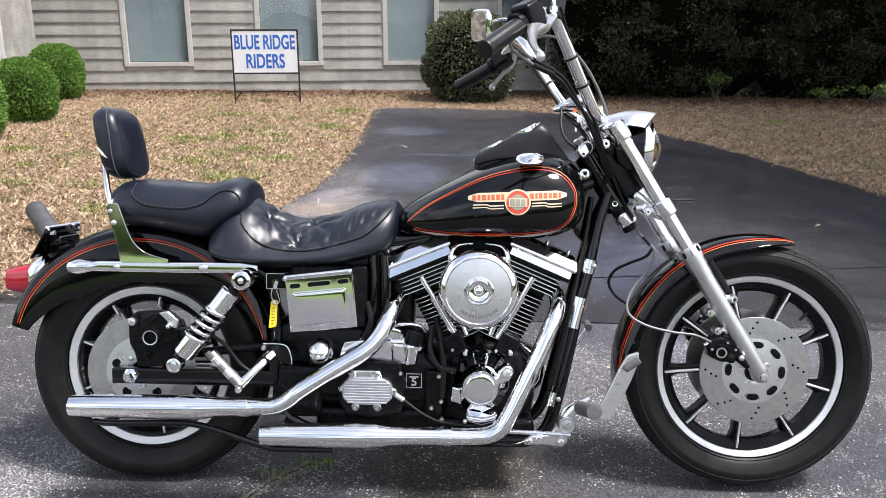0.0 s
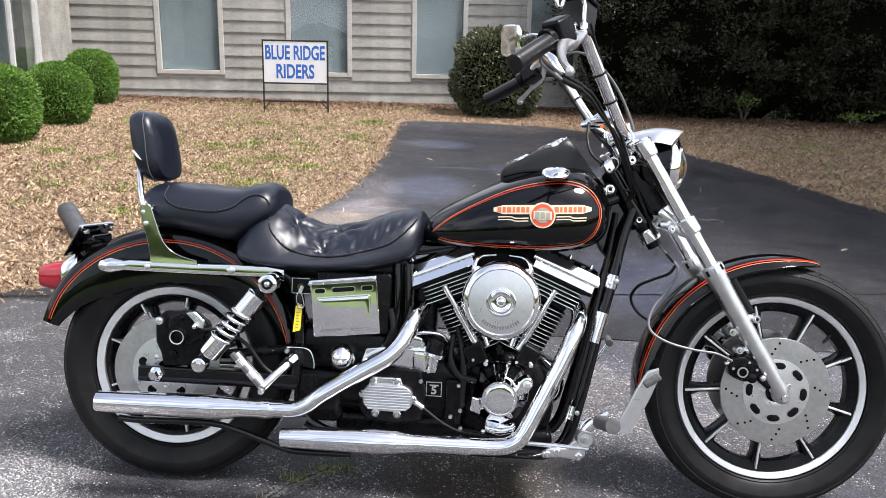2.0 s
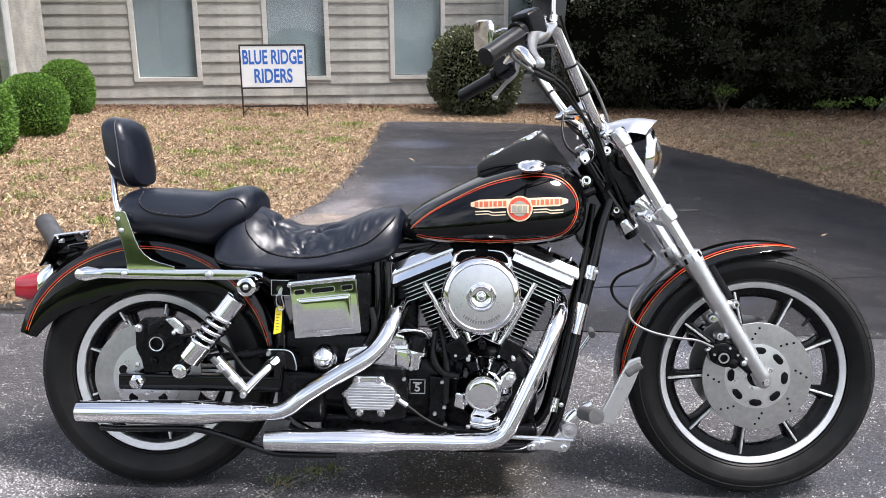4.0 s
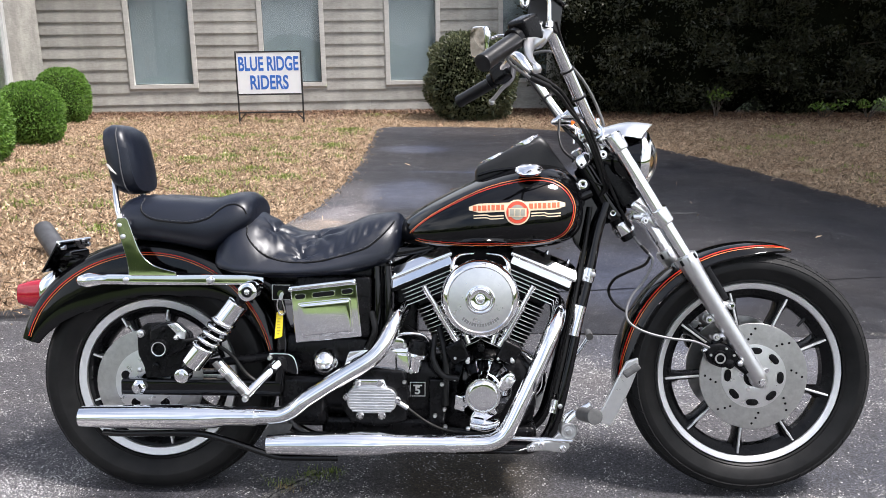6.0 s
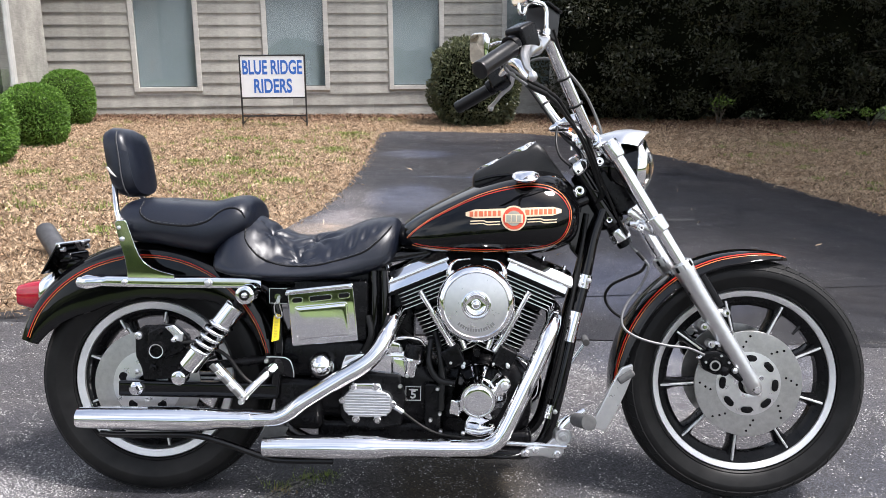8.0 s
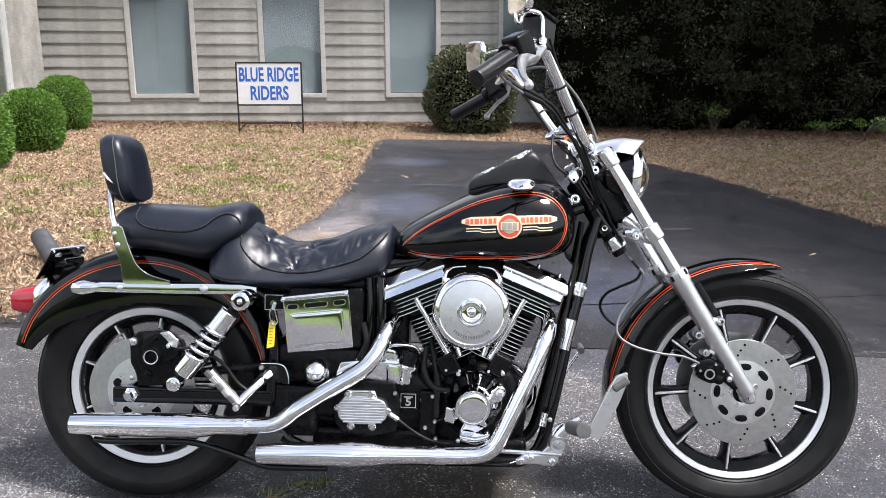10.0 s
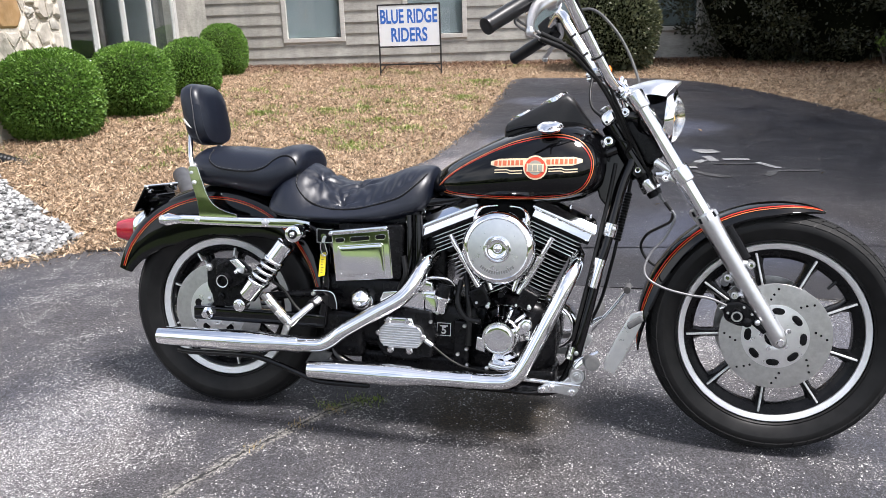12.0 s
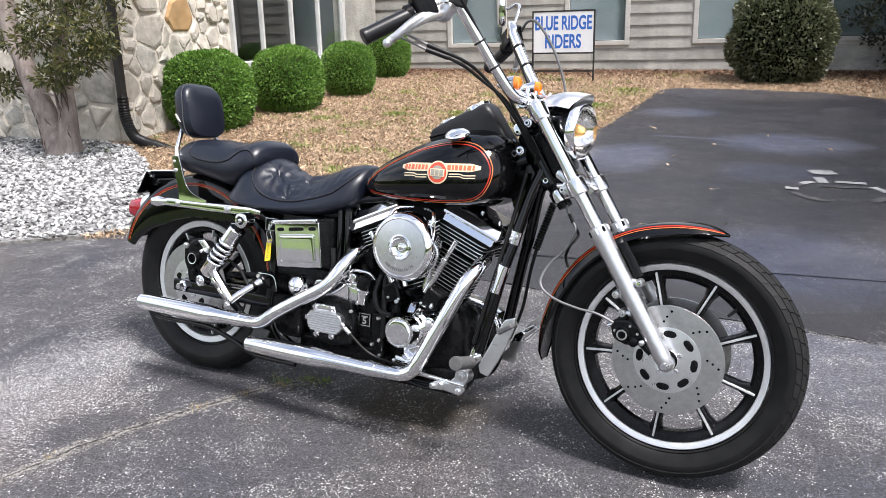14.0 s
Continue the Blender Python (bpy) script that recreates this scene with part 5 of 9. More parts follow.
def disc(parent, y, outer, inner, name="brake_disc", holes=True):
    d = 0.0025
    part(name, turned([(inner, y - d), (outer - 0.001, y - d), (outer, y - d * 0.5), (outer, y + d), (inner, y + d)], (0, 0, 0), "y", 72, None, True), STEEL, parent, "drilled steel brake disc")
    part("disc_carrier", turned([(0.028, y - d - 0.003), (0.040, y - d - 0.005), (inner + 0.002, y - d - 0.002), (inner + 0.002, y + d), (0.028, y + d)], (0, 0, 0), "y", 60, None, True), BRUSHED, parent)
    if not holes:
        return
    rm = (0.045 + inner) / 2 + 0.006
    for k in range(8):
        a = 2 * math.pi * k / 8 - 0.035
        bm = bmesh.new()
        pts = []
        for i in range(11):
            b = a - 0.235 + 0.47 * i / 10
            pts.append((rm * math.cos(b), y - d - 0.0048, rm * math.sin(b), 0.0090 * math.sqrt(max(0.02, 1 - (abs(i - 5) / 5) ** 3.2))))
        sweep(bm, pts, 0.0095, 12, True, 0.12)
        part("vent_slot", bm, SATIN, parent)
    for k in range(8):
        a0 = 2 * math.pi * k / 8
        for i, (da, rr) in enumerate(((0.0, 0.93), (0.09, 0.86), (0.17, 0.80))):
            rr = inner + (outer - inner) * (rr - 0.72) / 0.28
            a = a0 + da
            part("drill_hole", turned([(0, -0.0006), (0.0032, -0.0006), (0.0034, 0.0006)], (rr * math.cos(a), y - d - 0.0003, rr * math.sin(a)), "y", 8), SATIN, parent)
    for k in range(5):
        a = 2 * math.pi * k / 5 + 0.5
        part("disc_bolt", turned([(0, -0.006), (0.006, -0.006), (0.007, 0)], (0.037 * math.cos(a), y - d - 0.003, 0.037 * math.sin(a)), "y", 8), CHROME, parent)


fw = wheel("front_wheel", FX, FZ, 0.339, 0.106, 0.2545, 0.2355, 0.031, 24.7, 0.045, "front wheel with a black nine-spoke cast rim", 52)
disc(fw, -0.062, 0.1465, 0.086)
disc(fw, 0.062, 0.1465, 0.086, holes=False)
rw = wheel("rear_wheel", RX - 0.006, RZ - 0.0075, 0.327, 0.138, 0.2235, 0.1990, 0.046, 1, 0.05, "rear wheel with a black cast rim", 48, False)
disc(rw, -0.098, 0.146, 0.092, holes=False)
for k in range(5):
    a = 2 * math.pi * k / 5 + 0.33
    part("round_hole", turned([(0, -0.0008), (0.0125, -0.0008), (0.013, 0.0006)], (0.068 * math.cos(a), -0.1036, 0.068 * math.sin(a)), "y", 24), SATIN, rw)
    part("disc_bolt", turned([(0, -0.006), (0.004, -0.006), (0.0065, -0.004), (0.007, 0)], (0.044 * math.cos(a + 0.6), -0.1045, 0.044 * math.sin(a + 0.6)), "y", 10), BRUSHED, rw)

# ---- fenders ----
def fender(name, cx, cz, a0, a1, radius, half, edge, label, crown=0.02, n=44, material=None):
    """A fender: rounded cross-sections swept round the axle, with turned edges; edge(angle) is the skirt's radius."""
    bm = bmesh.new()
    rows_ = []
    for k in range(n + 1):
        a = radians(a0 + (a1 - a0) * k / n)
        re = edge(math.degrees(a))
        sec = []
        R = radius(math.degrees(a)) if callable(radius) else radius
        shoulder = max(R - crown - 0.018, re + 0.15 * (R - re))
        deep = R - shoulder
        for side in (-1, 1):
            hw_ = half(math.degrees(a)) if callable(half) else half
            half_sec = [(re, hw_), ((re + shoulder) / 2, hw_ + 0.002), (shoulder, hw_), (R - deep * 0.62, hw_ * 0.965), (R - deep * 0.36, hw_ * 0.84), (R - deep * 0.16, hw_ * 0.64), (R - deep * 0.05, hw_ * 0.36)]
            sec += [(r, side * h) for r, h in (half_sec if side < 0 else half_sec[::-1])]
            if side < 0:
                sec.append((R, 0.0))
        inner = [(r - 0.003, h * 0.965) for r, h in sec][::-1]
        rows_.append([bm.verts.new((cx + r * math.cos(a), h, cz + r * math.sin(a))) for r, h in sec + inner])
    m = len(rows_[0])
    for p, q in zip(rows_, rows_[1:]):
        for i in range(m):
            bm.faces.new((p[i], p[(i + 1) % m], q[(i + 1) % m], q[i]))
    for row in (rows_[0], rows_[-1]):
        h = m // 2
        for i in range(h - 1):
            bm.faces.new((row[i], row[i + 1], row[m - 2 - i], row[m - 1 - i]))
    bmesh.ops.recalc_face_normals(bm, faces=bm.faces)
    return part(name, bm, material or BLACK, bike, label)


def interp(table):
    xs_, ys_ = [p[0] for p in table], [p[1] for p in table]
    return lambda a: float(np.interp(a, xs_, ys_))


rear_edge = interp([(12, 0.330), (43, 0.300), (70, 0.238), (85, 0.228), (110, 0.228), (131, 0.246), (145, 0.280), (155, 0.308), (166, 0.335)])
rear_rad = interp([(10, 0.372), (60, 0.378), (110, 0.384), (150, 0.397), (168, 0.396)])
rear_fender = fender("rear_fender", RX, RZ + 0.004, 12, 164, rear_rad, 0.092, rear_edge, "glossy black rear fender with red pinstripes")
front_edge = interp([(72.5, 0.3630), (74, 0.3605), (78, 0.3555), (84, 0.349), (96, 0.338), (150, 0.335), (166, 0.340), (178, 0.354), (190, 0.371)])
front_half = interp([(72.5, 0.003), (74, 0.016), (76, 0.030), (80, 0.046), (86, 0.058), (94, 0.064), (176, 0.064), (186, 0.052), (191, 0.020)])
front_rad = interp([(72.5, 0.3660), (75, 0.3700), (79, 0.3735), (84, 0.374)])
front_fender = fender("front_fender", FX + 0.005, FZ - 0.0085, 72.5, 191, front_rad, front_half, front_edge, "glossy black front fender with red pinstripes")


def fender_stripe(parent, cx, cz, a0, a1, rad, half, edge, drop, width, material):
    """A pinstripe lying on the fender's side, a set distance under its crown."""
    bm = bmesh.new()
    rows_ = []
    for k in range(61):
        deg = a0 + (a1 - a0) * k / 60
        a = radians(deg)
        R = rad(deg)
        hw = half(deg) if callable(half) else half
        shoulder = max(R - 0.038, edge(deg) + 0.15 * (R - edge(deg)))
        deep = R - shoulder
        skin = [(0.0, hw), (shoulder, hw), (R - deep * 0.62, hw * 0.965), (R - deep * 0.36, hw * 0.84), (R - deep * 0.16, hw * 0.64), (R - deep * 0.05, hw * 0.36), (R, 0.0)]
        side = interp(skin)
        r = R - drop * deep / 0.038
        rows_.append([bm.verts.new((cx + (rr + 0.0008) * math.cos(a), -(side(rr) + 0.0022), cz + (rr + 0.0008) * math.sin(a))) for rr in (r, r - width * min(1.0, deep / 0.02))])
    for p, q in zip(rows_, rows_[1:]):
        bm.faces.new((p[0], p[1], q[1], q[0]))
    part("pinstripe", bm, material, parent, "", False)


for par, cx, cz, a0, a1, rad, half, edge, top in ((rear_fender, RX, RZ + 0.004, 14, 162, rear_rad, 0.092, rear_edge, 0.038), (front_fender, FX + 0.005, FZ - 0.0085, 74.5, 187, front_rad, front_half, front_edge, 0.0125)):
    fender_stripe(par, cx, cz, a0, a1, rad, half, edge, top, 0.0026, RED_STRIPE)
    fender_stripe(par, cx, cz, a0, a1, rad, half, edge, top + 0.0062, 0.0017, GOLD_STRIPE)

# ---- fender struts, sissy bar and tail ----
for s in (-1, 1):
    st = part("fender_strut", loft([(-0.186, 0.590, 0.600, 0.004, 2), (-0.178, 0.579, 0.611, 0.013, 2), (-0.150, 0.576, 0.617, 0.018, 2.4), (-0.115, 0.586, 0.611, 0.011, 3), (-0.10, 0.586, 0.614, 0.010, 4), (0.10, 0.586, 0.614, 0.009, 6), (0.27, 0.588, 0.618, 0.009, 6), (0.315, 0.580, 0.612, 0.008, 6)], 20), CHROME, bike, "chrome fender strut")
    st.matrix_basis = pose(0, s * 0.128, 0)
    bolt(-0.05, s * 0.138 if s < 0 else 0.146, 0.60, 0.007, 0.006)
    bolt(0.175, s * 0.138 if s < 0 else 0.146, 0.602, 0.010, 0.008)
    pl = part("sissy_bar_plate", slab([(-0.071, 0.756), (-0.066, 0.764), (-0.045, 0.765), (-0.039, 0.760), (-0.016, 0.692), (-0.006, 0.670), (0.007, 0.653), (0.025, 0.640), (0.046, 0.632), (0.085, 0.622), (0.085, 0.613), (-0.040, 0.612), (-0.041, 0.632), (-0.046, 0.662), (-0.060, 0.710)], -0.003, 0.003, 0.001), CHROME, bike, "curved chrome side plate")
    pl.matrix_basis = Matrix.Translation((0, s * 0.142, 0.69)) @ Matrix.Rotation(radians(-s * 1.6), 4, "X") @ Matrix.Translation((0, 0, -0.69))
    bolt(-0.060, s * 0.146, 0.745, 0.005, 0.004)
    bolt(-0.052, s * 0.146, 0.715, 0.006, 0.005)
hoop = [(-0.060, -0.132, 0.745), (-0.076, -0.118, 0.785), (-0.094, -0.088, 0.825), (-0.110, -0.058, 0.87), (-0.120, -0.048, 0.93), (-0.132, -0.030, 0.975), (-0.134, 0.0, 0.985)]
part("sissy_bar", tube(hoop + [(x, -y, z) for x, y, z in hoop[-2::-1]], 0.0078, 12, 6), CHROME, bike, "chrome passenger backrest hoop")
bm = loft([(-0.036, 0.90, 0.93, 0.03, 2.5), (-0.033, 0.852, 0.985, 0.068, 2.6), (-0.024, 0.830, 1.008, 0.087, 3.3), (-0.005, 0.824, 1.016, 0.092, 3.4), (0.020, 0.826, 1.014, 0.092, 3.4), (0.037, 0.834, 1.004, 0.086, 3.3), (0.045, 0.866, 0.972, 0.060, 2.6), (0.047, 0.905, 0.93, 0.02, 2.4)], 36)
for v in bm.verts:
    v.co.x += -0.094 - (v.co.z - 0.92) * 0.20
back_pad = part("backrest_pad", bm, LEATHER, bike, "black vinyl backrest pad with a torn seam")
part("seam", tube([(-0.094, -0.075, 1.004), (-0.090, -0.0885, 0.980), (-0.082, -0.0925, 0.935), (-0.076, -0.0925, 0.885), (-0.070, -0.085, 0.848), (-0.066, -0.070, 0.832)], 0.0018, 6), STITCH, back_pad)
part("tear", slab([(-0.117, 0.906), (-0.113, 0.906), (-0.100, 0.892), (-0.089, 0.879), (-0.104, 0.888)], -0.0935, -0.085), TORN, back_pad, "pale torn padding", False)

tail = part("tail_light", loft([(-0.402, 0.524, 0.562, 0.030, 3), (-0.398, 0.512, 0.574, 0.044, 3.5), (-0.362, 0.504, 0.584, 0.050, 4), (-0.316, 0.502, 0.592, 0.050, 4)], 24), RED_LENS, bike, "red tail light lens")
part("tail_light_bezel", loft([(-0.330, 0.504, 0.596, 0.053, 3), (-0.324, 0.500, 0.602, 0.056, 3), (-0.302, 0.524, 0.614, 0.055, 3), (-0.288, 0.55, 0.618, 0.048, 3)], 24), CHROME, bike, "chrome tail light surround")
plate = part("plate_bracket", slab([(-0.302, 0.612), (-0.298, 0.610), (-0.252, 0.690), (-0.256, 0.694)], -0.092, 0.092, 0.001), BLACK, bike, "black number plate bracket")
part("plate_edge", slab([(-0.259, 0.692), (-0.254, 0.689), (-0.250, 0.694), (-0.255, 0.698)], -0.094, 0.094, 0.001), CHROME, plate)
part("plate_lamp", boxed((-0.275, -0.055, 0.640), (-0.235, 0.055, 0.668), 0.008), BLACK, plate)
for yb in (-0.07, 0.07):
    part("bracket_bolt", turned([(0, 0.006), (0.007, 0.006), (0.008, -0.004)], (-0.250, yb, 0.678), "x", 10), CHROME, plate)
part("bracket_stay", slab([(-0.290, 0.622), (-0.270, 0.655), (-0.215, 0.640), (-0.250, 0.610)], -0.030, 0.030, 0.004), BLACK, bike)

# ---- seats ----
def dimple(bm, centre, r, depth, axis_z=True):
    for v in bm.verts:
        d = (Vector((v.co.x, v.co.y)) - Vector(centre[:2])).length
        if v.co.z > centre[2]:
            v.co.z -= depth * math.exp(-(d / r) ** 2)


def seat_crease(bm, centre, folds, depth, reach):
    """Gathered folds that run out from a button."""
    for v in bm.verts:
        dx, dy = v.co.x - centre[0], v.co.y - centre[1]
        d = math.hypot(dx, dy)
        if v.co.z > centre[2] and d < reach:
            a = math.atan2(dy, dx)
            k = math.cos(folds * a + 3.0 * noise.noise((a, d * 9, 1.0)))
            v.co.z += depth * k * math.exp(-((d - reach * 0.35) / (reach * 0.38)) ** 2)


def dense_loft(secs, steps, seg):
    sm = smooth_path(secs, steps)
    return loft([tuple(float(c) for c in q) for q in sm], seg)


bm = dense_loft([(-0.086, 0.752, 0.780, 0.060, 2.5), (-0.078, 0.715, 0.806, 0.115, 2.7), (-0.045, 0.700, 0.822, 0.128, 2.9), (0.02, 0.694, 0.824, 0.134, 3.0), (0.09, 0.682, 0.821, 0.138, 3.0),
                 (0.16, 0.672, 0.818, 0.140, 3.0), (0.215, 0.690, 0.827, 0.138, 2.9), (0.250, 0.715, 0.828, 0.130, 2.7), (0.274, 0.740, 0.815, 0.112, 2.5), (0.284, 0.765, 0.796, 0.07, 2.3)], 7, 72)
for v in bm.verts:
    side = abs(v.co.y) / 0.14
    k = min(max((v.co.z - 0.725) / 0.06, 0.0), 1.0)
    v.co.z -= k * (0.020 * side ** 3 - 0.006 * math.exp(-((v.co.x - 0.245) / 0.05) ** 2))
seat_crease(bm, (0.02, 0, 0.77), 7, 0.0018, 0.13)
dimple(bm, (0.063, -0.045, 0.70), 0.014, 0.009)
dimple(bm, (0.063, 0.045, 0.70), 0.014, 0.009)
pillion = part("pillion_seat", bm, LEATHER, bike, "black padded passenger seat with stitched side seams")
bm = dense_loft([(0.178, 0.655, 0.700, 0.10, 2.4), (0.195, 0.632, 0.740, 0.150, 2.6), (0.230, 0.606, 0.784, 0.170, 2.7), (0.275, 0.601, 0.782, 0.176, 2.8), (0.33, 0.599, 0.752, 0.176, 2.9), (0.39, 0.600, 0.728, 0.172, 3.0),
                 (0.45, 0.603, 0.730, 0.166, 3.0), (0.52, 0.609, 0.748, 0.156, 3.0), (0.58, 0.620, 0.772, 0.142, 3.0), (0.635, 0.645, 0.782, 0.126, 2.8), (0.664, 0.668, 0.779, 0.100, 2.6), (0.678, 0.700, 0.765, 0.06, 2.4)], 12, 360)
for v in bm.verts:
    side = abs(v.co.y) / 0.172
    v.co.z -= 0.085 * side ** 2 * min(max((v.co.z - 0.618) / 0.11, 0.0), 1.0)


def fold_field(bm, folds, buttons, lo, hi):
    """Pinched folds, each deepest at its button and fading outwards; they fade out down the seat's side."""
    vs = list(bm.verts)
    co = np.array([v.co for v in vs])
    x, y = co[:, 0], co[:, 1]
    k = np.clip((co[:, 2] - lo) / (hi - lo), 0, 1)
    k = k * k * (3 - 2 * k)
    jit = 0.004 * np.array([noise.noise((v.co.x * 35, v.co.y * 35, 2.0)) for v in vs])
    groove, puff = np.zeros(len(vs)), np.zeros(len(vs))
    for ax, ay, bx, by, width, depth in folds:
        t = np.clip(((x - ax) * (bx - ax) + (y - ay) * (by - ay)) / ((bx - ax) ** 2 + (by - ay) ** 2), 0, 1)
        d = np.hypot(x - ax - t * (bx - ax), y - ay - t * (by - ay)) + jit
        w = width * (0.7 + 0.8 * t)
        f = (1 - t) ** 0.9 * depth
        groove = np.maximum(groove, f * np.exp(-(d / w) ** 2))
        puff = np.maximum(puff, f * 0.55 * np.exp(-((d - 2.4 * w) / (1.3 * w)) ** 2))
    for ax, ay, r, depth in buttons:
        groove += depth * np.exp(-((x - ax) ** 2 + (y - ay) ** 2) / r ** 2)
    dz = k * (puff - groove)
    for v, d in zip(vs, dz):
        v.co.z += float(d)


folds, buttons = [], []
for sy in (-1, 1):
    for (ax, ay), ends in (((0.330, 0.065), ((0.292, 0.098), (0.300, 0.130), (0.335, 0.140), (0.385, 0.110), (0.405, 0.050), (0.350, -0.02), (0.298, 0.030))),
                           ((0.447, 0.058), ((0.400, 0.100), (0.445, 0.125), (0.495, 0.110), (0.530, 0.065), (0.500, 0.005), (0.420, 0.000))),
                           ((0.415, 0.132), ((0.345, 0.120), (0.385, 0.085), (0.430, 0.080), (0.475, 0.118), (0.440, 0.145), (0.385, 0.148)))):
        for ex, ey in ends:
            folds.append((ax, sy * ay, ex, sy * ey, 0.0072, 0.0115))
        buttons.append((ax, sy * ay, 0.018, 0.006))
    for x0, y0, x1, y1 in ((0.500, 0.128, 0.512, 0.030), (0.528, 0.122, 0.542, 0.030), (0.556, 0.116, 0.572, 0.028), (0.586, 0.106, 0.602, 0.026), (0.615, 0.092, 0.630, 0.022)):
        folds.append((x0, sy * y0, x1, sy * y1, 0.0060 + 0.004 * rng.random(), 0.0020 + 0.0026 * rng.random()))
fold_field(bm, folds, buttons, 0.635, 0.670)
for v in bm.verts:
    k = min(max((v.co.z - 0.65) / 0.03, 0.0), 1.0) * math.exp(-((v.co.x - 0.42) / 0.16) ** 4)
    v.co.z += k * 0.0022 * (0.25 - abs(noise.noise((v.co.x * 42 + 3 * v.co.y, v.co.y * 26, 3.0))))
rider = part("rider_seat", bm, LEATHER, bike, "deep black pillow-top rider seat with gathered folds")


def ridge_on(bm_src_ob, pts, r, parent, material):
    """A welt laid on a seat's side: each point is pressed onto the surface from outside."""
    dep = bm_src_ob.data
    from mathutils.bvhtree import BVHTree
    t = BVHTree.FromPolygons([v.co for v in dep.vertices], [tuple(p.vertices) for p in dep.polygons])
    out = []
    for x, z in pts:
        hit = t.ray_cast(Vector((x, -0.6, z)), Vector((0, 1, 0)))
        if hit[0] is not None:
            out.append((x, hit[0].y - r * 0.3, z))
    if len(out) > 2:
        part("seam", tube(out, r, 6, 4), FIN_BLACK, parent)
        # a row of stitches beside the welt
        row = smooth_path(out, 10)
        bm = bmesh.new()
        for i in range(0, len(row) - 3, 3):
            a, b = row[i], row[i + 2]
            sweep(bm, [(a[0], a[1] - r * 0.2, a[2] + 0.0045), (b[0], b[1] - r * 0.2, b[2] + 0.0045)], 0.0009, 5)
        part("stitching", bm, STITCH, parent)


ridge_on(pillion, [(-0.014, 0.812), (-0.012, 0.784), (0.018, 0.762), (0.073, 0.754), (0.128, 0.753), (0.172, 0.766), (0.196, 0.786), (0.218, 0.799), (0.240, 0.801), (0.258, 0.792), (0.268, 0.776)], 0.0022, pillion, LEATHER)
ridge_on(rider, [(0.265, 0.753), (0.273, 0.718), (0.305, 0.682), (0.349, 0.660), (0.397, 0.652), (0.462, 0.655), (0.533, 0.672), (0.586, 0.690), (0.620, 0.716), (0.645, 0.742), (0.656, 0.758)], 0.0022, rider, LEATHER)

# ---- tank ----
TANK = [(0.662, 0.712, 0.738, 0.030, 2.0), (0.672, 0.702, 0.752, 0.062, 2.1), (0.70, 0.694, 0.778, 0.098, 2.15), (0.76, 0.688, 0.816, 0.136, 2.2), (0.86, 0.684, 0.866, 0.165, 2.2), (0.95, 0.684, 0.900, 0.174, 2.2), (1.03, 0.688, 0.918, 0.173, 2.2),
        (1.09, 0.696, 0.915, 0.163, 2.15), (1.13, 0.712, 0.896, 0.142, 2.1), (1.155, 0.738, 0.866, 0.108, 2.1), (1.166, 0.775, 0.835, 0.06, 2.3)]
tank_rows = [tuple(float(c) for c in q) for q in smooth_path(TANK, 6)]
TANK_BELLY = 0.40


def tank_shell(seg):
    """The tank's skin: widest low down, rounded to the top, steeper underneath."""
    bm = bmesh.new()
    rings = []
    for x, z0, z1, w, n in tank_rows:
        zc = z0 + TANK_BELLY * (z1 - z0)
        ring = []
        for k in range(seg):
            a = 2 * math.pi * k / seg
            c, s = math.cos(a), math.sin(a)
            m = n if s >= 0 else 3.2
            ring.append(bm.verts.new((x, w * math.copysign(abs(c) ** (2 / m), c), zc + ((z1 - zc) if s >= 0 else (zc - z0)) * math.copysign(abs(s) ** (2 / m), s))))
        rings.append(ring)
    for a, b in zip(rings, rings[1:]):
        for k in range(seg):
            bm.faces.new((a[k], a[(k + 1) % seg], b[(k + 1) % seg], b[k]))
    bm.faces.new(rings[0][::-1])
    bm.faces.new(rings[-1])
    bmesh.ops.recalc_face_normals(bm, faces=bm.faces)
    return bm


tank = part("fuel_tank", tank_shell(96), BLACK, bike, "glossy black fuel tank with red pinstripes and a badge decal")


def tank_side(x, z, lift=0.0012):
    cols = list(zip(*tank_rows))
    z0, z1, w, n = (float(np.interp(x, cols[0], c)) for c in cols[1:])
    zc = z0 + TANK_BELLY * (z1 - z0)
    m = n if z >= zc else 3.2
    s = min(0.999, (z - zc) / (z1 - zc) if z >= zc else (zc - z) / (zc - z0))
    return -(w * (1 - s ** m) ** (1 / m)) - lift


def tank_ribbon(pts, width, material, name, closed=False, lift=0.0012):
    """A flat line that follows the tank's side."""
    dense = smooth_path([(x, z, 0) for x, z in pts], 8)
    if closed:
        dense = smooth_path([(x, z, 0) for x, z in pts[-2:] + pts + pts[:2]], 8)[16:-15]
    bm = bmesh.new()
    prev = None
    for i, q in enumerate(dense):
        a, b = dense[max(i - 1, 0)], dense[min(i + 1, len(dense) - 1)]
        d = (b - a) / max(1e-9, np.linalg.norm(b - a))
        row = []
        for s in (-0.5, 0.5):
            x, z = q[0] - d[1] * s * width, q[1] + d[0] * s * width
            row.append(bm.verts.new((x, tank_side(x, z, lift), z)))
        if prev:
            bm.faces.new((prev[0], prev[1], row[1], row[0]))
        prev = row
    return part(name, bm, material, tank, "", False)


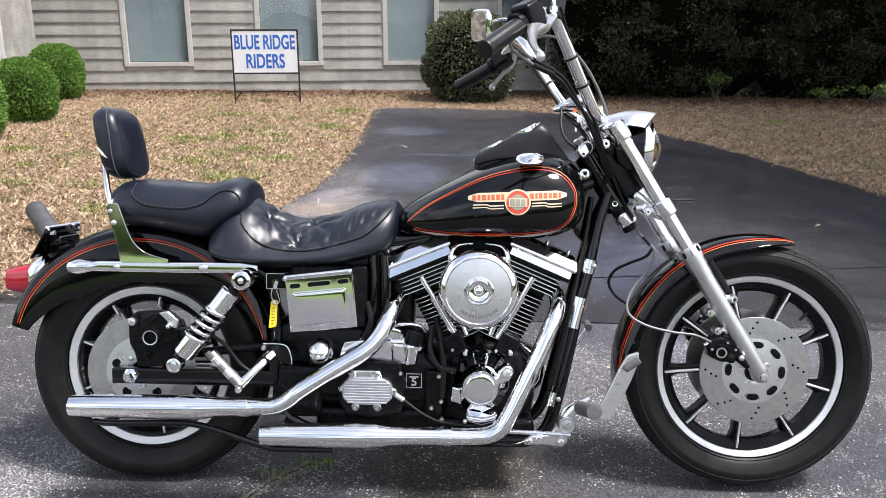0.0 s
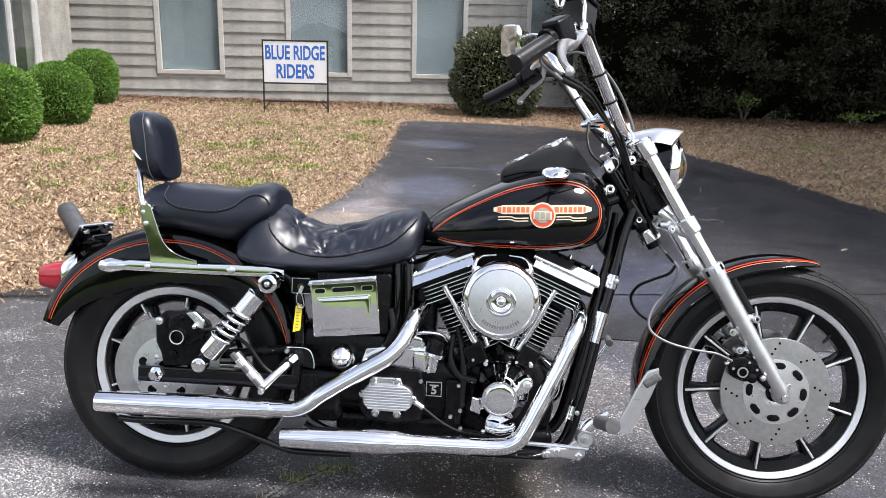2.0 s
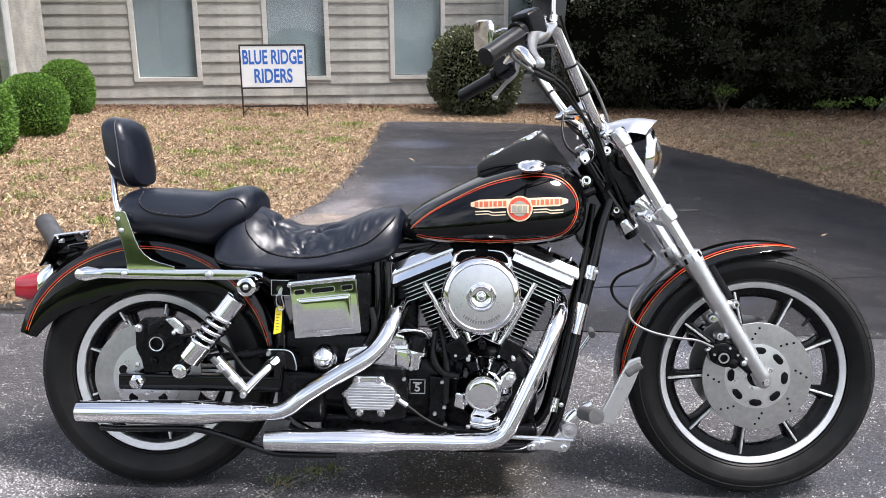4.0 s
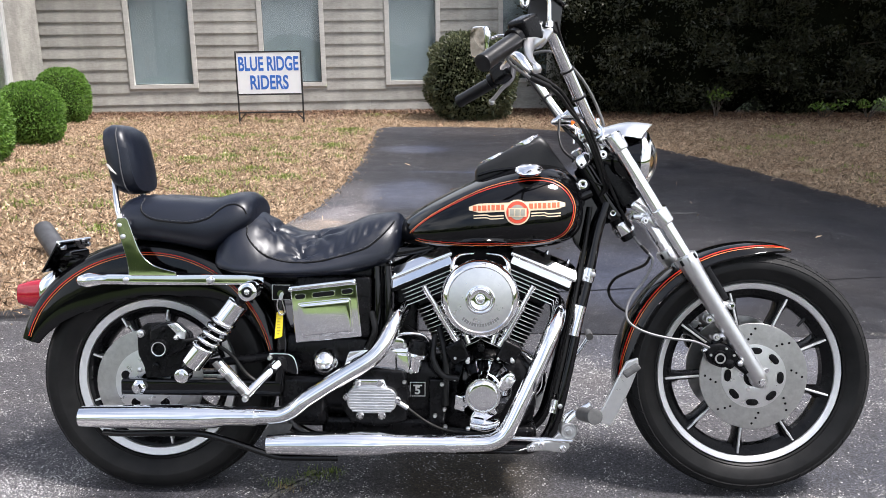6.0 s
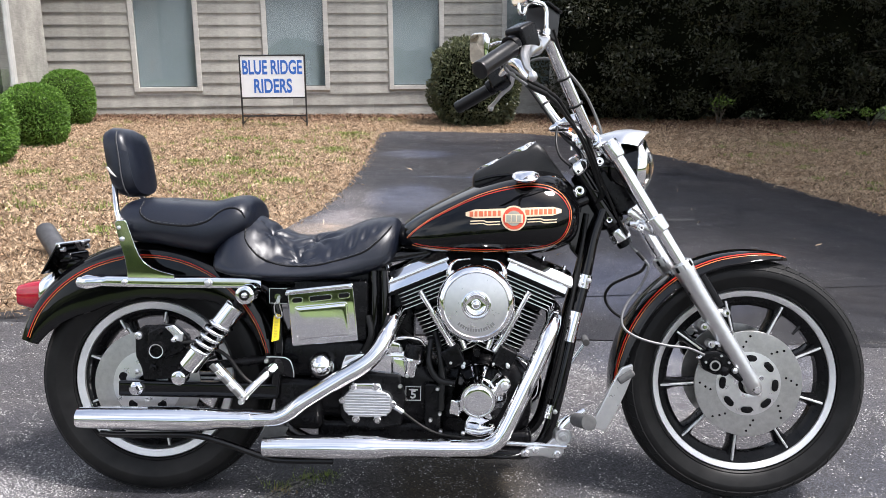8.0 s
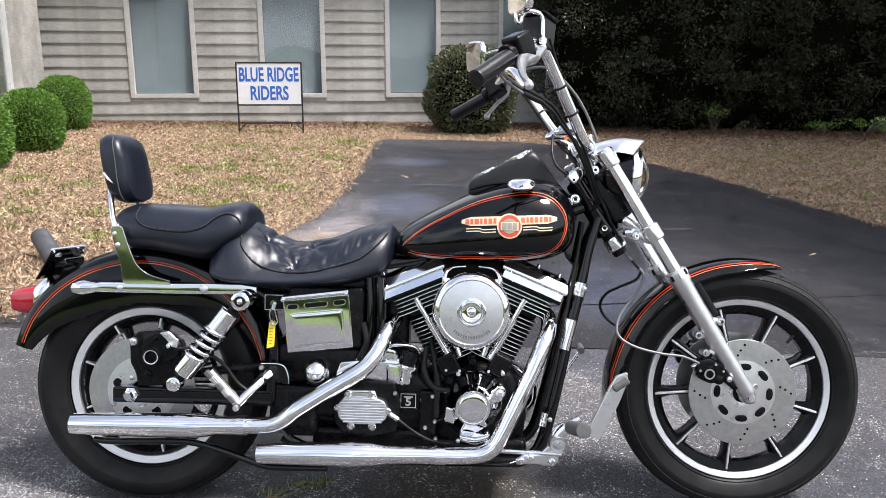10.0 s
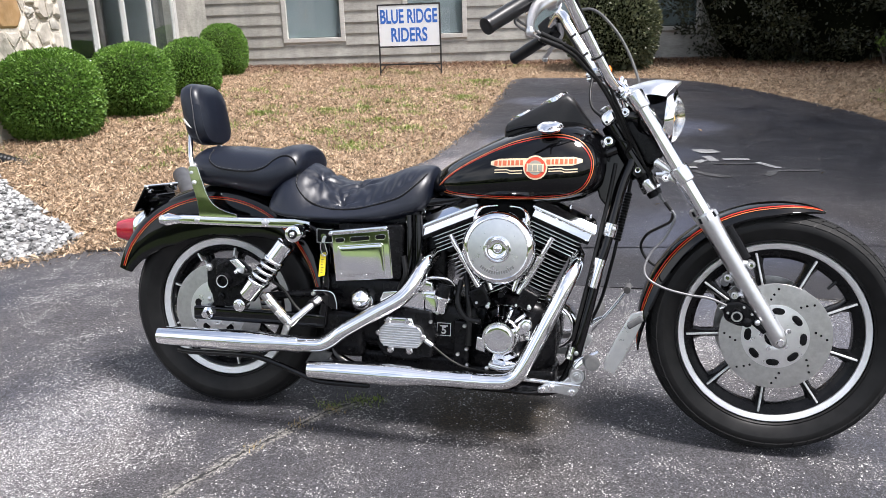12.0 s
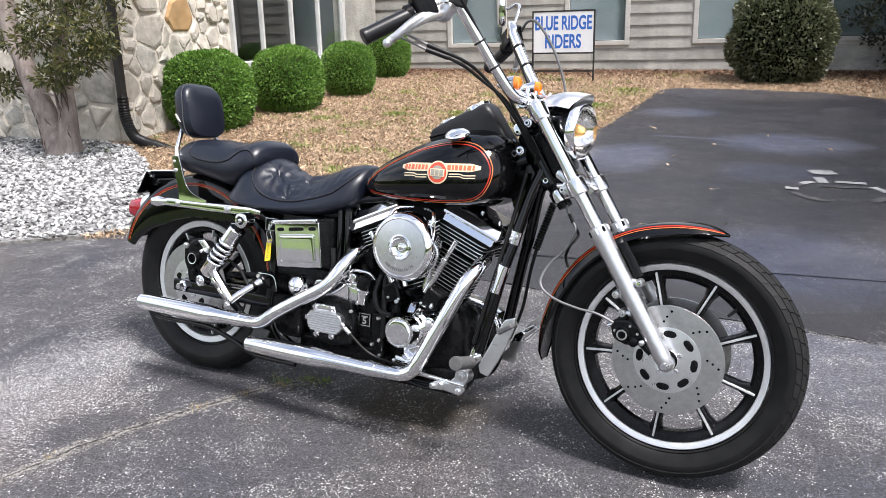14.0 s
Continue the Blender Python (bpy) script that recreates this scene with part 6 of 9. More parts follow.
def tank_patch(outline, material, name, lift=0.0016, cols=24):
    """A decal patch: rows of quads between its lower and upper edges, on the tank's side."""
    bm = bmesh.new()
    prev = None
    for i in range(cols + 1):
        x, zl, zh = outline(i / cols)
        row = []
        for k in range(4):
            z = zl + (zh - zl) * k / 3
            row.append(bm.verts.new((x, tank_side(x, z, lift), z)))
        if prev:
            for k in range(3):
                bm.faces.new((prev[k], prev[k + 1], row[k + 1], row[k]))
        prev = row
    return part(name, bm, material, tank, "", False)


LOOP = [(0.700, 0.728), (0.74, 0.766), (0.80, 0.803), (0.88, 0.843), (0.95, 0.866), (1.02, 0.878), (1.07, 0.874), (1.105, 0.855), (1.128, 0.822), (1.132, 0.79), (1.122, 0.755), (1.10, 0.728), (1.06, 0.712), (0.98, 0.703), (0.88, 0.700), (0.78, 0.703), (0.72, 0.710)]
lc = (sum(p[0] for p in LOOP) / len(LOOP), sum(p[1] for p in LOOP) / len(LOOP))
tank_ribbon(LOOP, 0.0022, GOLD_STRIPE, "pinstripe", True)
tank_ribbon([(lc[0] + (x - lc[0]) * 0.972, lc[1] + (z - lc[1]) * 0.932) for x, z in LOOP], 0.0026, RED_STRIPE, "pinstripe", True)
BX0, BX1, BZ0, BZ1 = 0.856, 1.104, 0.806, 0.824


def bar_z(x):
    return 0.797 + (x - BX0) / (BX1 - BX0) * 0.013


tank_patch(lambda t: ((x := BX0 + (BX1 - BX0) * t), bar_z(x) - 0.0115 * min(1, 0.4 + 6 * min(t, 1 - t)), bar_z(x) + 0.0115 * min(1, 0.4 + 6 * min(t, 1 - t))), CREAM, "badge_band", 0.0016, 40)
x0, k = BX0 + 0.010, 0
while x0 < BX1 - 0.018:
    wide = (0.0095, 0.0075, 0.0110, 0.0060, 0.0085)[k % 5]
    if not 0.947 < x0 + wide / 2 < 1.013:
        tank_patch(lambda t, x0=x0, wide=wide: (x0 + wide * t, bar_z(x0) - 0.0068, bar_z(x0) + 0.0068), DECAL_ORANGE, "badge_mark", 0.0022, 2)
    x0, k = x0 + wide + 0.0034, k + 1
for dz, w in ((-0.0185, 0.0032), (-0.0255, 0.0028)):
    for xa, xb, step in ((BX0 + 0.012, 0.945, 1), (1.015, BX1 - 0.012, -1)):
        mid = (xa + xb) / 2
        tank_ribbon([(xa, bar_z(xa) + dz + (0 if step > 0 else 0.0)), (mid - 0.006, bar_z(mid) + dz), (mid + 0.006, bar_z(mid) + dz - 0.003), (xb, bar_z(xb) + dz - 0.003)], w, CREAM, "badge_line")


def badge_disc(r, material, name, lift):
    cx, cz = 0.980, 0.789
    bm = bmesh.new()
    rings = []
    for rr in (r * 0.02, r * 0.5, r):
        rings.append([bm.verts.new((cx + rr * math.cos(a), tank_side(cx + rr * math.cos(a), cz + rr * math.sin(a), lift), cz + rr * math.sin(a))) for a in (2 * math.pi * k / 40 for k in range(40))])
    for p, q in zip(rings, rings[1:]):
        for k in range(40):
            bm.faces.new((p[k], p[(k + 1) % 40], q[(k + 1) % 40], q[k]))
    bm.faces.new(rings[0])
    part(name, bm, material, tank, "", False)


badge_disc(0.0325, CREAM, "badge_rim", 0.0028)
badge_disc(0.0285, DECAL_RED, "badge_ring", 0.0034)
badge_disc(0.0195, DECAL_GREY, "badge_centre", 0.0040)
tank_patch(lambda t: (0.957 + 0.046 * t, 0.778, 0.7995), CREAM, "badge_band", 0.0046, 8)
for k in range(3):
    tank_patch(lambda t, k=k: (0.9605 + 0.0135 * k + 0.0115 * t, 0.7805, 0.797), DECAL_GREY, "badge_mark", 0.0052, 3)
cap = part("fuel_cap", turned([(0, 0.019), (0.020, 0.018), (0.033, 0.013), (0.037, 0.006), (0.034, 0.001), (0.028, -0.004)], (0, 0, 0), "z", 36), CHROME, bike, "chrome fuel cap")
cap.matrix_basis = pose(1.012, -0.125, 0.893, 22, -4, 0)
cap2 = part("fuel_cap", turned([(0, 0.019), (0.020, 0.018), (0.033, 0.013), (0.037, 0.006), (0.034, 0.001), (0.028, -0.004)], (0, 0, 0), "z", 36), CHROME, bike, "chrome fuel cap")
cap2.matrix_basis = pose(1.012, 0.125, 0.893, -22, -4, 0)
# the dash on top of the tank
bm = bmesh.new()
secs = []
for x, zt, zb, w in ((0.874, 0.896, 0.862, 0.034), (0.882, 0.912, 0.862, 0.044), (0.900, 0.922, 0.86, 0.048), (0.96, 0.955, 0.86, 0.050), (1.030, 0.990, 0.86, 0.050), (1.048, 0.995, 0.865, 0.048), (1.066, 0.984, 0.868, 0.046), (1.095, 0.942, 0.87, 0.044), (1.130, 0.896, 0.85, 0.042), (1.16, 0.868, 0.83, 0.03)):
    secs.append((x, zb - 0.0, zt, w, 4.0))
console = part("dash_console", loft(secs, 44), WRINKLE, bike, "wrinkle-black instrument console")
part("console_trim", tube([(0.880, -0.046, 0.884), (0.93, -0.0515, 0.898), (1.00, -0.0525, 0.905), (1.07, -0.049, 0.906), (1.12, -0.045, 0.890)], 0.004, 8), BLACK, console)
for px, pz, r in ((0.921, 0.933, 0.037), (1.010, 0.979, 0.042)):
    g = part("gauge", turned([(r * 0.88, 0.0020), (r * 0.92, 0.0042), (r, 0.0036), (r * 1.02, 0.000), (r * 1.02, -0.012), (r * 0.86, -0.012)], (0, 0, 0), "z", 40, None, True), CHROME, console, "chrome-rimmed round gauge")
    g.matrix_basis = pose(px, 0, pz, 0, -27, 0)
    f2 = part("gauge_face", turned([(0, 0.0012), (r * 0.89, 0.0012)], (0, 0, 0), "z", 30), SATIN, console)
    f2.matrix_basis = pose(px, 0, pz, 0, -27, 0)

# ---- engine ----
def cylinder_unit(foot, angle, front):
    """A finned cylinder, head and chrome rocker cover; the axis leans by angle from upright."""
    m = Matrix.Translation((foot[0], 0, foot[1])) @ Matrix.Rotation(radians(angle), 4, "Y")
    root = new("cylinder")
    root.parent = bike
    root.matrix_basis = m
    tagged(root, "black finned engine cylinder with polished fin edges")
    part("barrel", turned([(0.0, 0.0), (0.050, 0.0), (0.050, 0.22), (0, 0.22)], (0, 0, 0), "z", 32), SATIN, root)

    def plate_fin(nm, half_x, half_y, z, thick, corner):
        bm = boxed((-half_x, -half_y, z - thick / 2), (half_x, half_y, z + thick / 2))
        es = [e for e in bm.edges if abs(e.verts[0].co.z - e.verts[1].co.z) > thick * 0.8]
        bmesh.ops.bevel(bm, geom=es, offset=corner, segments=5, profile=0.5, affect="EDGES")
        bm.normal_update()
        for f in bm.faces:
            f.material_index = 1 if abs(f.normal.z) < 0.5 else 0
        part(nm, bm, [FIN_BLACK, MACHINED], root, "", False)

    for k in range(13):
        plate_fin("fin", 0.062 + 0.0009 * k, 0.066 + 0.0009 * k, 0.020 + k * 0.0118, 0.0021, 0.030)
    for k in range(5):
        plate_fin("head_fin", 0.088, 0.097, 0.188 + k * 0.0108, 0.0020, 0.018)
    part("head", boxed((-0.066, -0.074, 0.165), (0.066, 0.074, 0.25), 0.012), SATIN, root)
    x0, x1 = (-0.118, 0.076) if not front else (-0.076, 0.109)
    bm = boxed((x0 + 0.006, -0.104, 0.246), (x1 - 0.006, 0.104, 0.268))
    for v in bm.verts:
        if v.co.z > 0.26:
            v.co.y *= 0.942
    bmesh.ops.bevel(bm, geom=list(bm.edges), offset=0.002, segments=3, profile=0.5, affect="EDGES")
    cover = part("rocker_cover", bm, CHROME, root, "chrome rocker cover")
    # the upper half stands a little proud; its ends slope in and its top is broad and nearly flat
    bm = bmesh.new()
    rings = []
    for z, gx, gy in ((0.266, 0.0, 0.101), (0.269, -0.002, 0.103), (0.276, -0.003, 0.1025), (0.296, 0.004, 0.086), (0.305, 0.012, 0.068), (0.3075, 0.018, 0.054)):
        rings.append([bm.verts.new((cx_, cy_, z)) for cx_, cy_ in ((x0 + gx, -gy), (x1 - gx, -gy), (x1 - gx, gy), (x0 + gx, gy))])
    for a, b in zip(rings, rings[1:]):
        for i in range(4):
            bm.faces.new((a[i], a[(i + 1) % 4], b[(i + 1) % 4], b[i]))
    bm.faces.new(rings[-1])
    bm.faces.new(rings[0][::-1])
    bmesh.ops.recalc_face_normals(bm, faces=bm.faces)
    bmesh.ops.bevel(bm, geom=list(bm.edges), offset=0.0025, segments=3, profile=0.5, affect="EDGES")
    part("cover_crown", bm, CHROME, cover)
    part("rocker_base", boxed((x0 + 0.004, -0.100, 0.236), (x1 - 0.004, 0.100, 0.252), 0.003), SATIN, root)
    for x in (x0 + 0.03, (x0 + x1) / 2, x1 - 0.03):
        part("cover_bolt", turned([(0, 0.008), (0.005, 0.008), (0.006, 0)], (x, -0.052, 0.3070), "z", 10), CHROME, root)
    return root


cylinder_unit((0.848, 0.395), -23.0, False)
cylinder_unit((0.938, 0.397), 22.5, True)
case = part("crankcase", loft([(0.775, 0.22, 0.36, 0.07, 3), (0.79, 0.185, 0.40, 0.085, 3.5), (0.85, 0.160, 0.420, 0.095, 3.5), (0.93, 0.155, 0.420, 0.095, 3.5), (1.0, 0.170, 0.400, 0.09, 3.5), (1.04, 0.20, 0.36, 0.075, 3), (1.05, 0.24, 0.32, 0.05, 2.6)], 40), SATIN, bike, "satin black engine crankcase")
def nose_cone():
    """The polished cam cover: flats that close in from an uneven base to the round timer cover."""
    cx, cz = 0.897, 0.316
    base = [(0.829, 0.313), (0.834, 0.250), (0.868, 0.226), (0.906, 0.220), (0.951, 0.243), (0.978, 0.290), (0.982, 0.340), (0.952, 0.380), (0.918, 0.392), (0.880, 0.392), (0.845, 0.374)]
    bm = bmesh.new()
    rings = []
    for y, k in ((-0.090, 1.0), (-0.104, 1.0), (-0.110, 0.96), (-0.142, 0.64), (-0.150, 0.60)):
        rings.append([bm.verts.new((cx + (x - cx) * k, y, cz + (z - cz) * k)) for x, z in base])
    n = len(base)
    for p, q in zip(rings, rings[1:]):
        for i in range(n):
            bm.faces.new((p[i], p[(i + 1) % n], q[(i + 1) % n], q[i]))
    bm.faces.new(rings[-1])
    bmesh.ops.recalc_face_normals(bm, faces=bm.faces)
    bmesh.ops.bevel(bm, geom=[e for e in bm.edges if len(e.link_faces) == 2], offset=0.0035, segments=3, profile=0.5, affect="EDGES")
    cone = part("cam_cover", bm, CHROME, bike, "chrome cam cover with sloping flats")
    part("cover_boss", slab([(0.935, 0.325), (0.948, 0.352), (0.962, 0.366), (0.981, 0.362), (0.986, 0.344), (0.972, 0.322), (0.950, 0.312)], -0.152, -0.108, 0.006), CHROME, cone)
    part("boss_bolt", turned([(0, -0.160), (0.006, -0.160), (0.007, -0.156), (0.0105, -0.155), (0.011, -0.148)], (0.968, 0, 0.345), "y", 14), BRUSHED, cone)
    part("lower_foot", slab([(0.862, 0.232), (0.866, 0.214), (0.905, 0.204), (0.940, 0.214), (0.946, 0.236), (0.905, 0.226)], -0.158, -0.105, 0.006), CHROME, cone)
    part("side_foot", slab([(0.822, 0.262), (0.826, 0.302), (0.846, 0.296), (0.850, 0.254)], -0.138, -0.095, 0.004), CHROME, cone)
    return cone


nose_cone()
part("timer_cover", turned([(0, -0.2045), (0.020, -0.2050), (0.034, -0.2055), (0.0375, -0.2035), (0.039, -0.199), (0.0405, -0.2005), (0.0450, -0.2000), (0.0468, -0.194), (0.0458, -0.15), (0.050, -0.145), (0.05, -0.13)], (0.897, 0, 0.316), "y", 56), CHROME, bike, "round chrome timer cover")
for dx, dz in ((0.0, 0.042), (0.002, -0.042)):
    bolt(0.897 + dx, -0.2005, 0.316 + dz, 0.0035, 0.002)
part("centre_bolt", turned([(0, -0.150), (0.008, -0.150), (0.010, -0.144), (0.010, -0.10)], (0.893, 0, 0.428), "y", 14), SATIN, bike)
part("top_motor_mount", loft([(0.800, 0.60, 0.66, 0.05, 3), (0.815, 0.585, 0.700, 0.062, 4), (0.965, 0.585, 0.700, 0.062, 4), (0.985, 0.60, 0.66, 0.05, 3)], 24), FIN_BLACK, bike, "black top motor mount and coil")
for x, z in ((0.857, 0.395), (0.975, 0.398), (0.99, 0.30), (0.86, 0.215), (0.94, 0.212)):
    bolt(x, -0.152, z, 0.006, 0.006)
for x0, dx in ((0.842, -0.5), (0.955, 0.5)):
    blk = part("tappet_block", boxed((-0.026, -0.145, 0.0), (0.026, -0.085, 0.055), 0.006, Matrix.Translation((x0, 0, 0.392)) @ Matrix.Rotation(radians(26 * (1 if dx > 0 else -1)), 4, "Y")), SATIN, bike, "black tappet block")
    for o in (-0.018, 0.018):
        bolt(x0 + o, -0.147, 0.402, 0.004, 0.004)
for a, b in (((0.836, 0.430), (0.739, 0.590)), ((0.858, 0.435), (0.797, 0.600)), ((0.942, 0.432), (1.029, 0.594)), ((0.925, 0.435), (0.972, 0.590))):
    fr = 0.62
    mid = (a[0] + (b[0] - a[0]) * fr, a[1] + (b[1] - a[1]) * fr)
    y = -0.128 if abs(a[0] - b[0]) > 0.07 else -0.108
    root = part("pushrod_tube", tube([(a[0], y, a[1]), (mid[0], y, mid[1])], 0.0105, 14, 1), CHROME, bike, "chrome pushrod tube")
    part("pushrod_upper", tube([(mid[0], y, mid[1]), (b[0], y, b[1])], 0.0075, 12, 1), CHROME, root)
    part("pushrod_collar", tube([(mid[0], y, mid[1]), (mid[0] + (b[0] - a[0]) * 0.04, y, mid[1] + (b[1] - a[1]) * 0.04)], 0.0125, 14, 1), CHROME, root)
# air cleaner
air = part("air_cleaner", turned([(0.0, -0.191), (0.012, -0.191), (0.020, -0.190), (0.027, -0.193), (0.031, -0.200), (0.034, -0.2052), (0.037, -0.2050), (0.040, -0.2035), (0.082, -0.201), (0.0845, -0.203), (0.090, -0.202), (0.0985, -0.193), (0.101, -0.182), (0.101, -0.150), (0.096, -0.146), (0.096, -0.135), (0.0, -0.130)],
           (0.887, 0, 0.566), "y", 72), CHROME, bike, "round chrome air cleaner cover")
part("air_cleaner_face", turned([(0.037, -0.2046), (0.050, -0.2040), (0.066, -0.2030), (0.0815, -0.2014)], (0.887, 0, 0.566), "y", 72), BRUSHED, air)
part("cover_screw", turned([(0, -0.200), (0.008, -0.200), (0.012, -0.196), (0.013, -0.188)], (0.887, 0, 0.566), "y", 20), CHROME, air)
for k in range(15):
    a = radians(229 + k * 6.0)
    r = 0.0655
    wide = 0.0028 if k % 3 else 0.0019
    mk = part("stamped_mark", boxed((-wide, -0.0004, -0.0042), (wide, 0.0004, 0.0042)), STAMP, air, "", False)
    mk.matrix_basis = Matrix.Translation((0.887 + r * math.cos(a), -0.2034, 0.566 + r * math.sin(a))) @ Matrix.Rotation(-(a + math.pi / 2), 4, "Y")
part("carburettor", boxed((0.845, -0.13, 0.52), (0.935, -0.02, 0.61), 0.015), SATIN, bike)
for s in (-1, 1):
    part("breather_pipe", tube([(0.888 + s * 0.066, -0.150, 0.622), (0.888 + s * 0.072, -0.145, 0.650), (0.888 + s * 0.058, -0.125, 0.672), (0.888 + s * 0.020, -0.10, 0.676)], 0.0060, 10, 6), CHROME, bike, "chrome breather pipe")
    part("breather_bracket", boxed((0.888 + s * 0.066 - 0.014, -0.150, 0.600), (0.888 + s * 0.066 + 0.014, -0.110, 0.650), 0.006), CHROME, bike)
# gearbox
part("gearbox", loft([(0.455, 0.25, 0.36, 0.08, 3.5), (0.47, 0.225, 0.40, 0.105, 4), (0.60, 0.215, 0.42, 0.112, 4), (0.74, 0.205, 0.41, 0.108, 4), (0.785, 0.21, 0.38, 0.10, 4)], 36), SATIN, bike, "black gearbox case")
side = part("gearbox_side_cover", slab([(0.525, 0.262), (0.535, 0.355), (0.60, 0.372), (0.69, 0.365), (0.705, 0.30), (0.695, 0.225), (0.62, 0.212), (0.545, 0.222)], -0.142, -0.105, 0.008), SATIN, bike, "black gearbox side cover")


def oval(cx, cz, rx, rz, n=3.0, k=40):
    return [(cx + rx * math.copysign(abs(math.cos(a)) ** (2 / n), math.cos(a)), cz + rz * math.copysign(abs(math.sin(a)) ** (2 / n), math.sin(a))) for a in (2 * math.pi * i / k for i in range(k))]


clutch = part("clutch_cover", slab(oval(0.606, 0.2915, 0.066, 0.0365), -0.165, -0.135, 0.004), SLIDER, bike, "ribbed chrome clutch cover")
for k in range(9):
    z = 0.2625 + k * 0.0072
    hw_ = 0.060 * (1 - (abs(z - 0.2915) / 0.040) ** 3) ** (1 / 3)
    part("rib", tube([(0.606 - hw_, -0.1655, z), (0.606 + hw_, -0.1655, z)], 0.0027, 8, 1), SLIDER, clutch)
for x, z in ((0.567, 0.335), (0.628, 0.335), (0.540, 0.297), (0.672, 0.29), (0.575, 0.248), (0.632, 0.248)):
    part("cover_ear", turned([(0, -0.166), (0.006, -0.166), (0.0075, -0.162), (0.0105, -0.160), (0.0105, -0.138)], (x, 0, z), "y", 14), CHROME, clutch)
part("cover_neck", slab([(0.552, 0.318), (0.560, 0.345), (0.638, 0.345), (0.648, 0.318)], -0.158, -0.136, 0.004), CHROME, bike)
part("clutch_cable", tube([(0.672, -0.152, 0.285), (0.70, -0.155, 0.268), (0.76, -0.158, 0.228), (0.82, -0.145, 0.205), (0.95, -0.12, 0.19)], 0.0038, 8), HOSE, bike)
part("cable_ferrule", tube([(0.672, -0.152, 0.285), (0.700, -0.155, 0.268)], 0.0068, 10, 1), BRUSHED, bike)
part("gearbox_top_cover", boxed((0.575, -0.115, 0.385), (0.705, 0.05, 0.425), 0.010), CHROME, bike, "polished gearbox top cover")
top = part("starter_bracket", slab([(0.520, 0.352), (0.540, 0.412), (0.600, 0.420), (0.664, 0.417), (0.666, 0.356), (0.600, 0.352)], -0.126, -0.108, 0.004), CHROME, bike, "polished gearbox top panel")
part("panel_step", slab([(0.668, 0.357), (0.667, 0.408), (0.700, 0.404), (0.702, 0.372), (0.722, 0.366), (0.722, 0.352)], -0.124, -0.106, 0.004), CHROME, top)
part("panel_edge", tube([(0.530, -0.128, 0.353), (0.600, -0.1285, 0.3535), (0.664, -0.128, 0.357)], 0.0035, 8), CHROME, top)
for bx, bz in ((0.622, 0.428), (0.655, 0.440), (0.690, 0.432), (0.708, 0.362)):
    bolt(bx, -0.131, bz, 0.006, 0.008)
part("top_lug", slab([(0.640, 0.420), (0.645, 0.448), (0.664, 0.455), (0.690, 0.446), (0.694, 0.418)], -0.122, -0.100, 0.006), CHROME, top)
solenoid = part("starter_housing", sweep(bmesh.new(), [(0.716, -0.122, 0.356, 0.012), (0.716, -0.122, 0.362, 0.017), (0.720, -0.122, 0.398, 0.019), (0.722, -0.122, 0.402, 0.024)], 0.02, 24), CHROME, bike, "chrome starter solenoid body")
part("solenoid_ring", sweep(bmesh.new(), [(0.7215, -0.122, 0.400, 0.0265), (0.7222, -0.122, 0.402, 0.0290), (0.7232, -0.122, 0.409, 0.0290), (0.7236, -0.122, 0.411, 0.0265)], 0.028, 28), CHROME, solenoid)
part("solenoid_cap", sweep(bmesh.new(), [(0.7236, -0.122, 0.410, 0.0272), (0.729, -0.122, 0.442, 0.0262), (0.7296, -0.122, 0.446, 0.0225), (0.7298, -0.122, 0.447, 0.010)], 0.026, 28), SATIN, solenoid, "black solenoid end cap")
part("starter_strap", tube([(0.650, -0.118, 0.452), (0.690, -0.124, 0.462), (0.735, -0.120, 0.458), (0.752, -0.112, 0.440)], 0.005, 10), CHROME, bike)
plate5 = part("gear_badge", slab([(0.702, 0.289), (0.702, 0.330), (0.746, 0.330), (0.746, 0.289)], -0.1145, -0.105, 0.002), SATIN, bike, "small badge with a silver 5")
fr_ = bmesh.new()
for lo, hi in (((0.703, -0.1162, 0.290), (0.745, -0.114, 0.292)), ((0.703, -0.1162, 0.327), (0.745, -0.114, 0.329)), ((0.703, -0.1162, 0.292), (0.705, -0.114, 0.327)), ((0.743, -0.1162, 0.292), (0.745, -0.114, 0.327))):
    box(fr_, lo, hi)
part("badge_frame", fr_, BRUSHED, plate5, "", False)
me5 = text_mesh("5", 0.030, 1.1, 0.0004, 0.0008)
me5.materials.append(BRUSHED)
five = new("numeral", me5)
five.parent = plate5
five.matrix_basis = pose(0.724, -0.1152, 0.3055, 90, 0, 0)
part("badge_line", boxed((0.712, -0.1158, 0.318), (0.736, -0.1148, 0.3215)), BRUSHED, plate5, "", False)
part("inner_primary", slab([(0.755, 0.20), (0.755, 0.34), (0.80, 0.34), (0.80, 0.20)], -0.125, -0.08, 0.006), SATIN, bike)
# oil lines and small wiring about the gearbox
for pts in ([(0.77, -0.10, 0.455), (0.765, -0.125, 0.40), (0.79, -0.135, 0.355), (0.835, -0.14, 0.345)], [(0.78, -0.08, 0.47), (0.795, -0.12, 0.42), (0.80, -0.128, 0.36), (0.80, -0.128, 0.27)],
            [(0.69, -0.08, 0.47), (0.72, -0.11, 0.455), (0.76, -0.10, 0.43)], [(0.60, -0.12, 0.52), (0.61, -0.13, 0.47), (0.59, -0.12, 0.42)]):
    part("oil_hose", tube(pts, 0.0085, 10), HOSE, bike)
for x, z in ((0.79, 0.33), (0.797, 0.262), (0.772, 0.245), (0.69, 0.335), (0.80, 0.215), (0.825, 0.345)):
    bolt(x, -0.138, z, 0.006, 0.008)

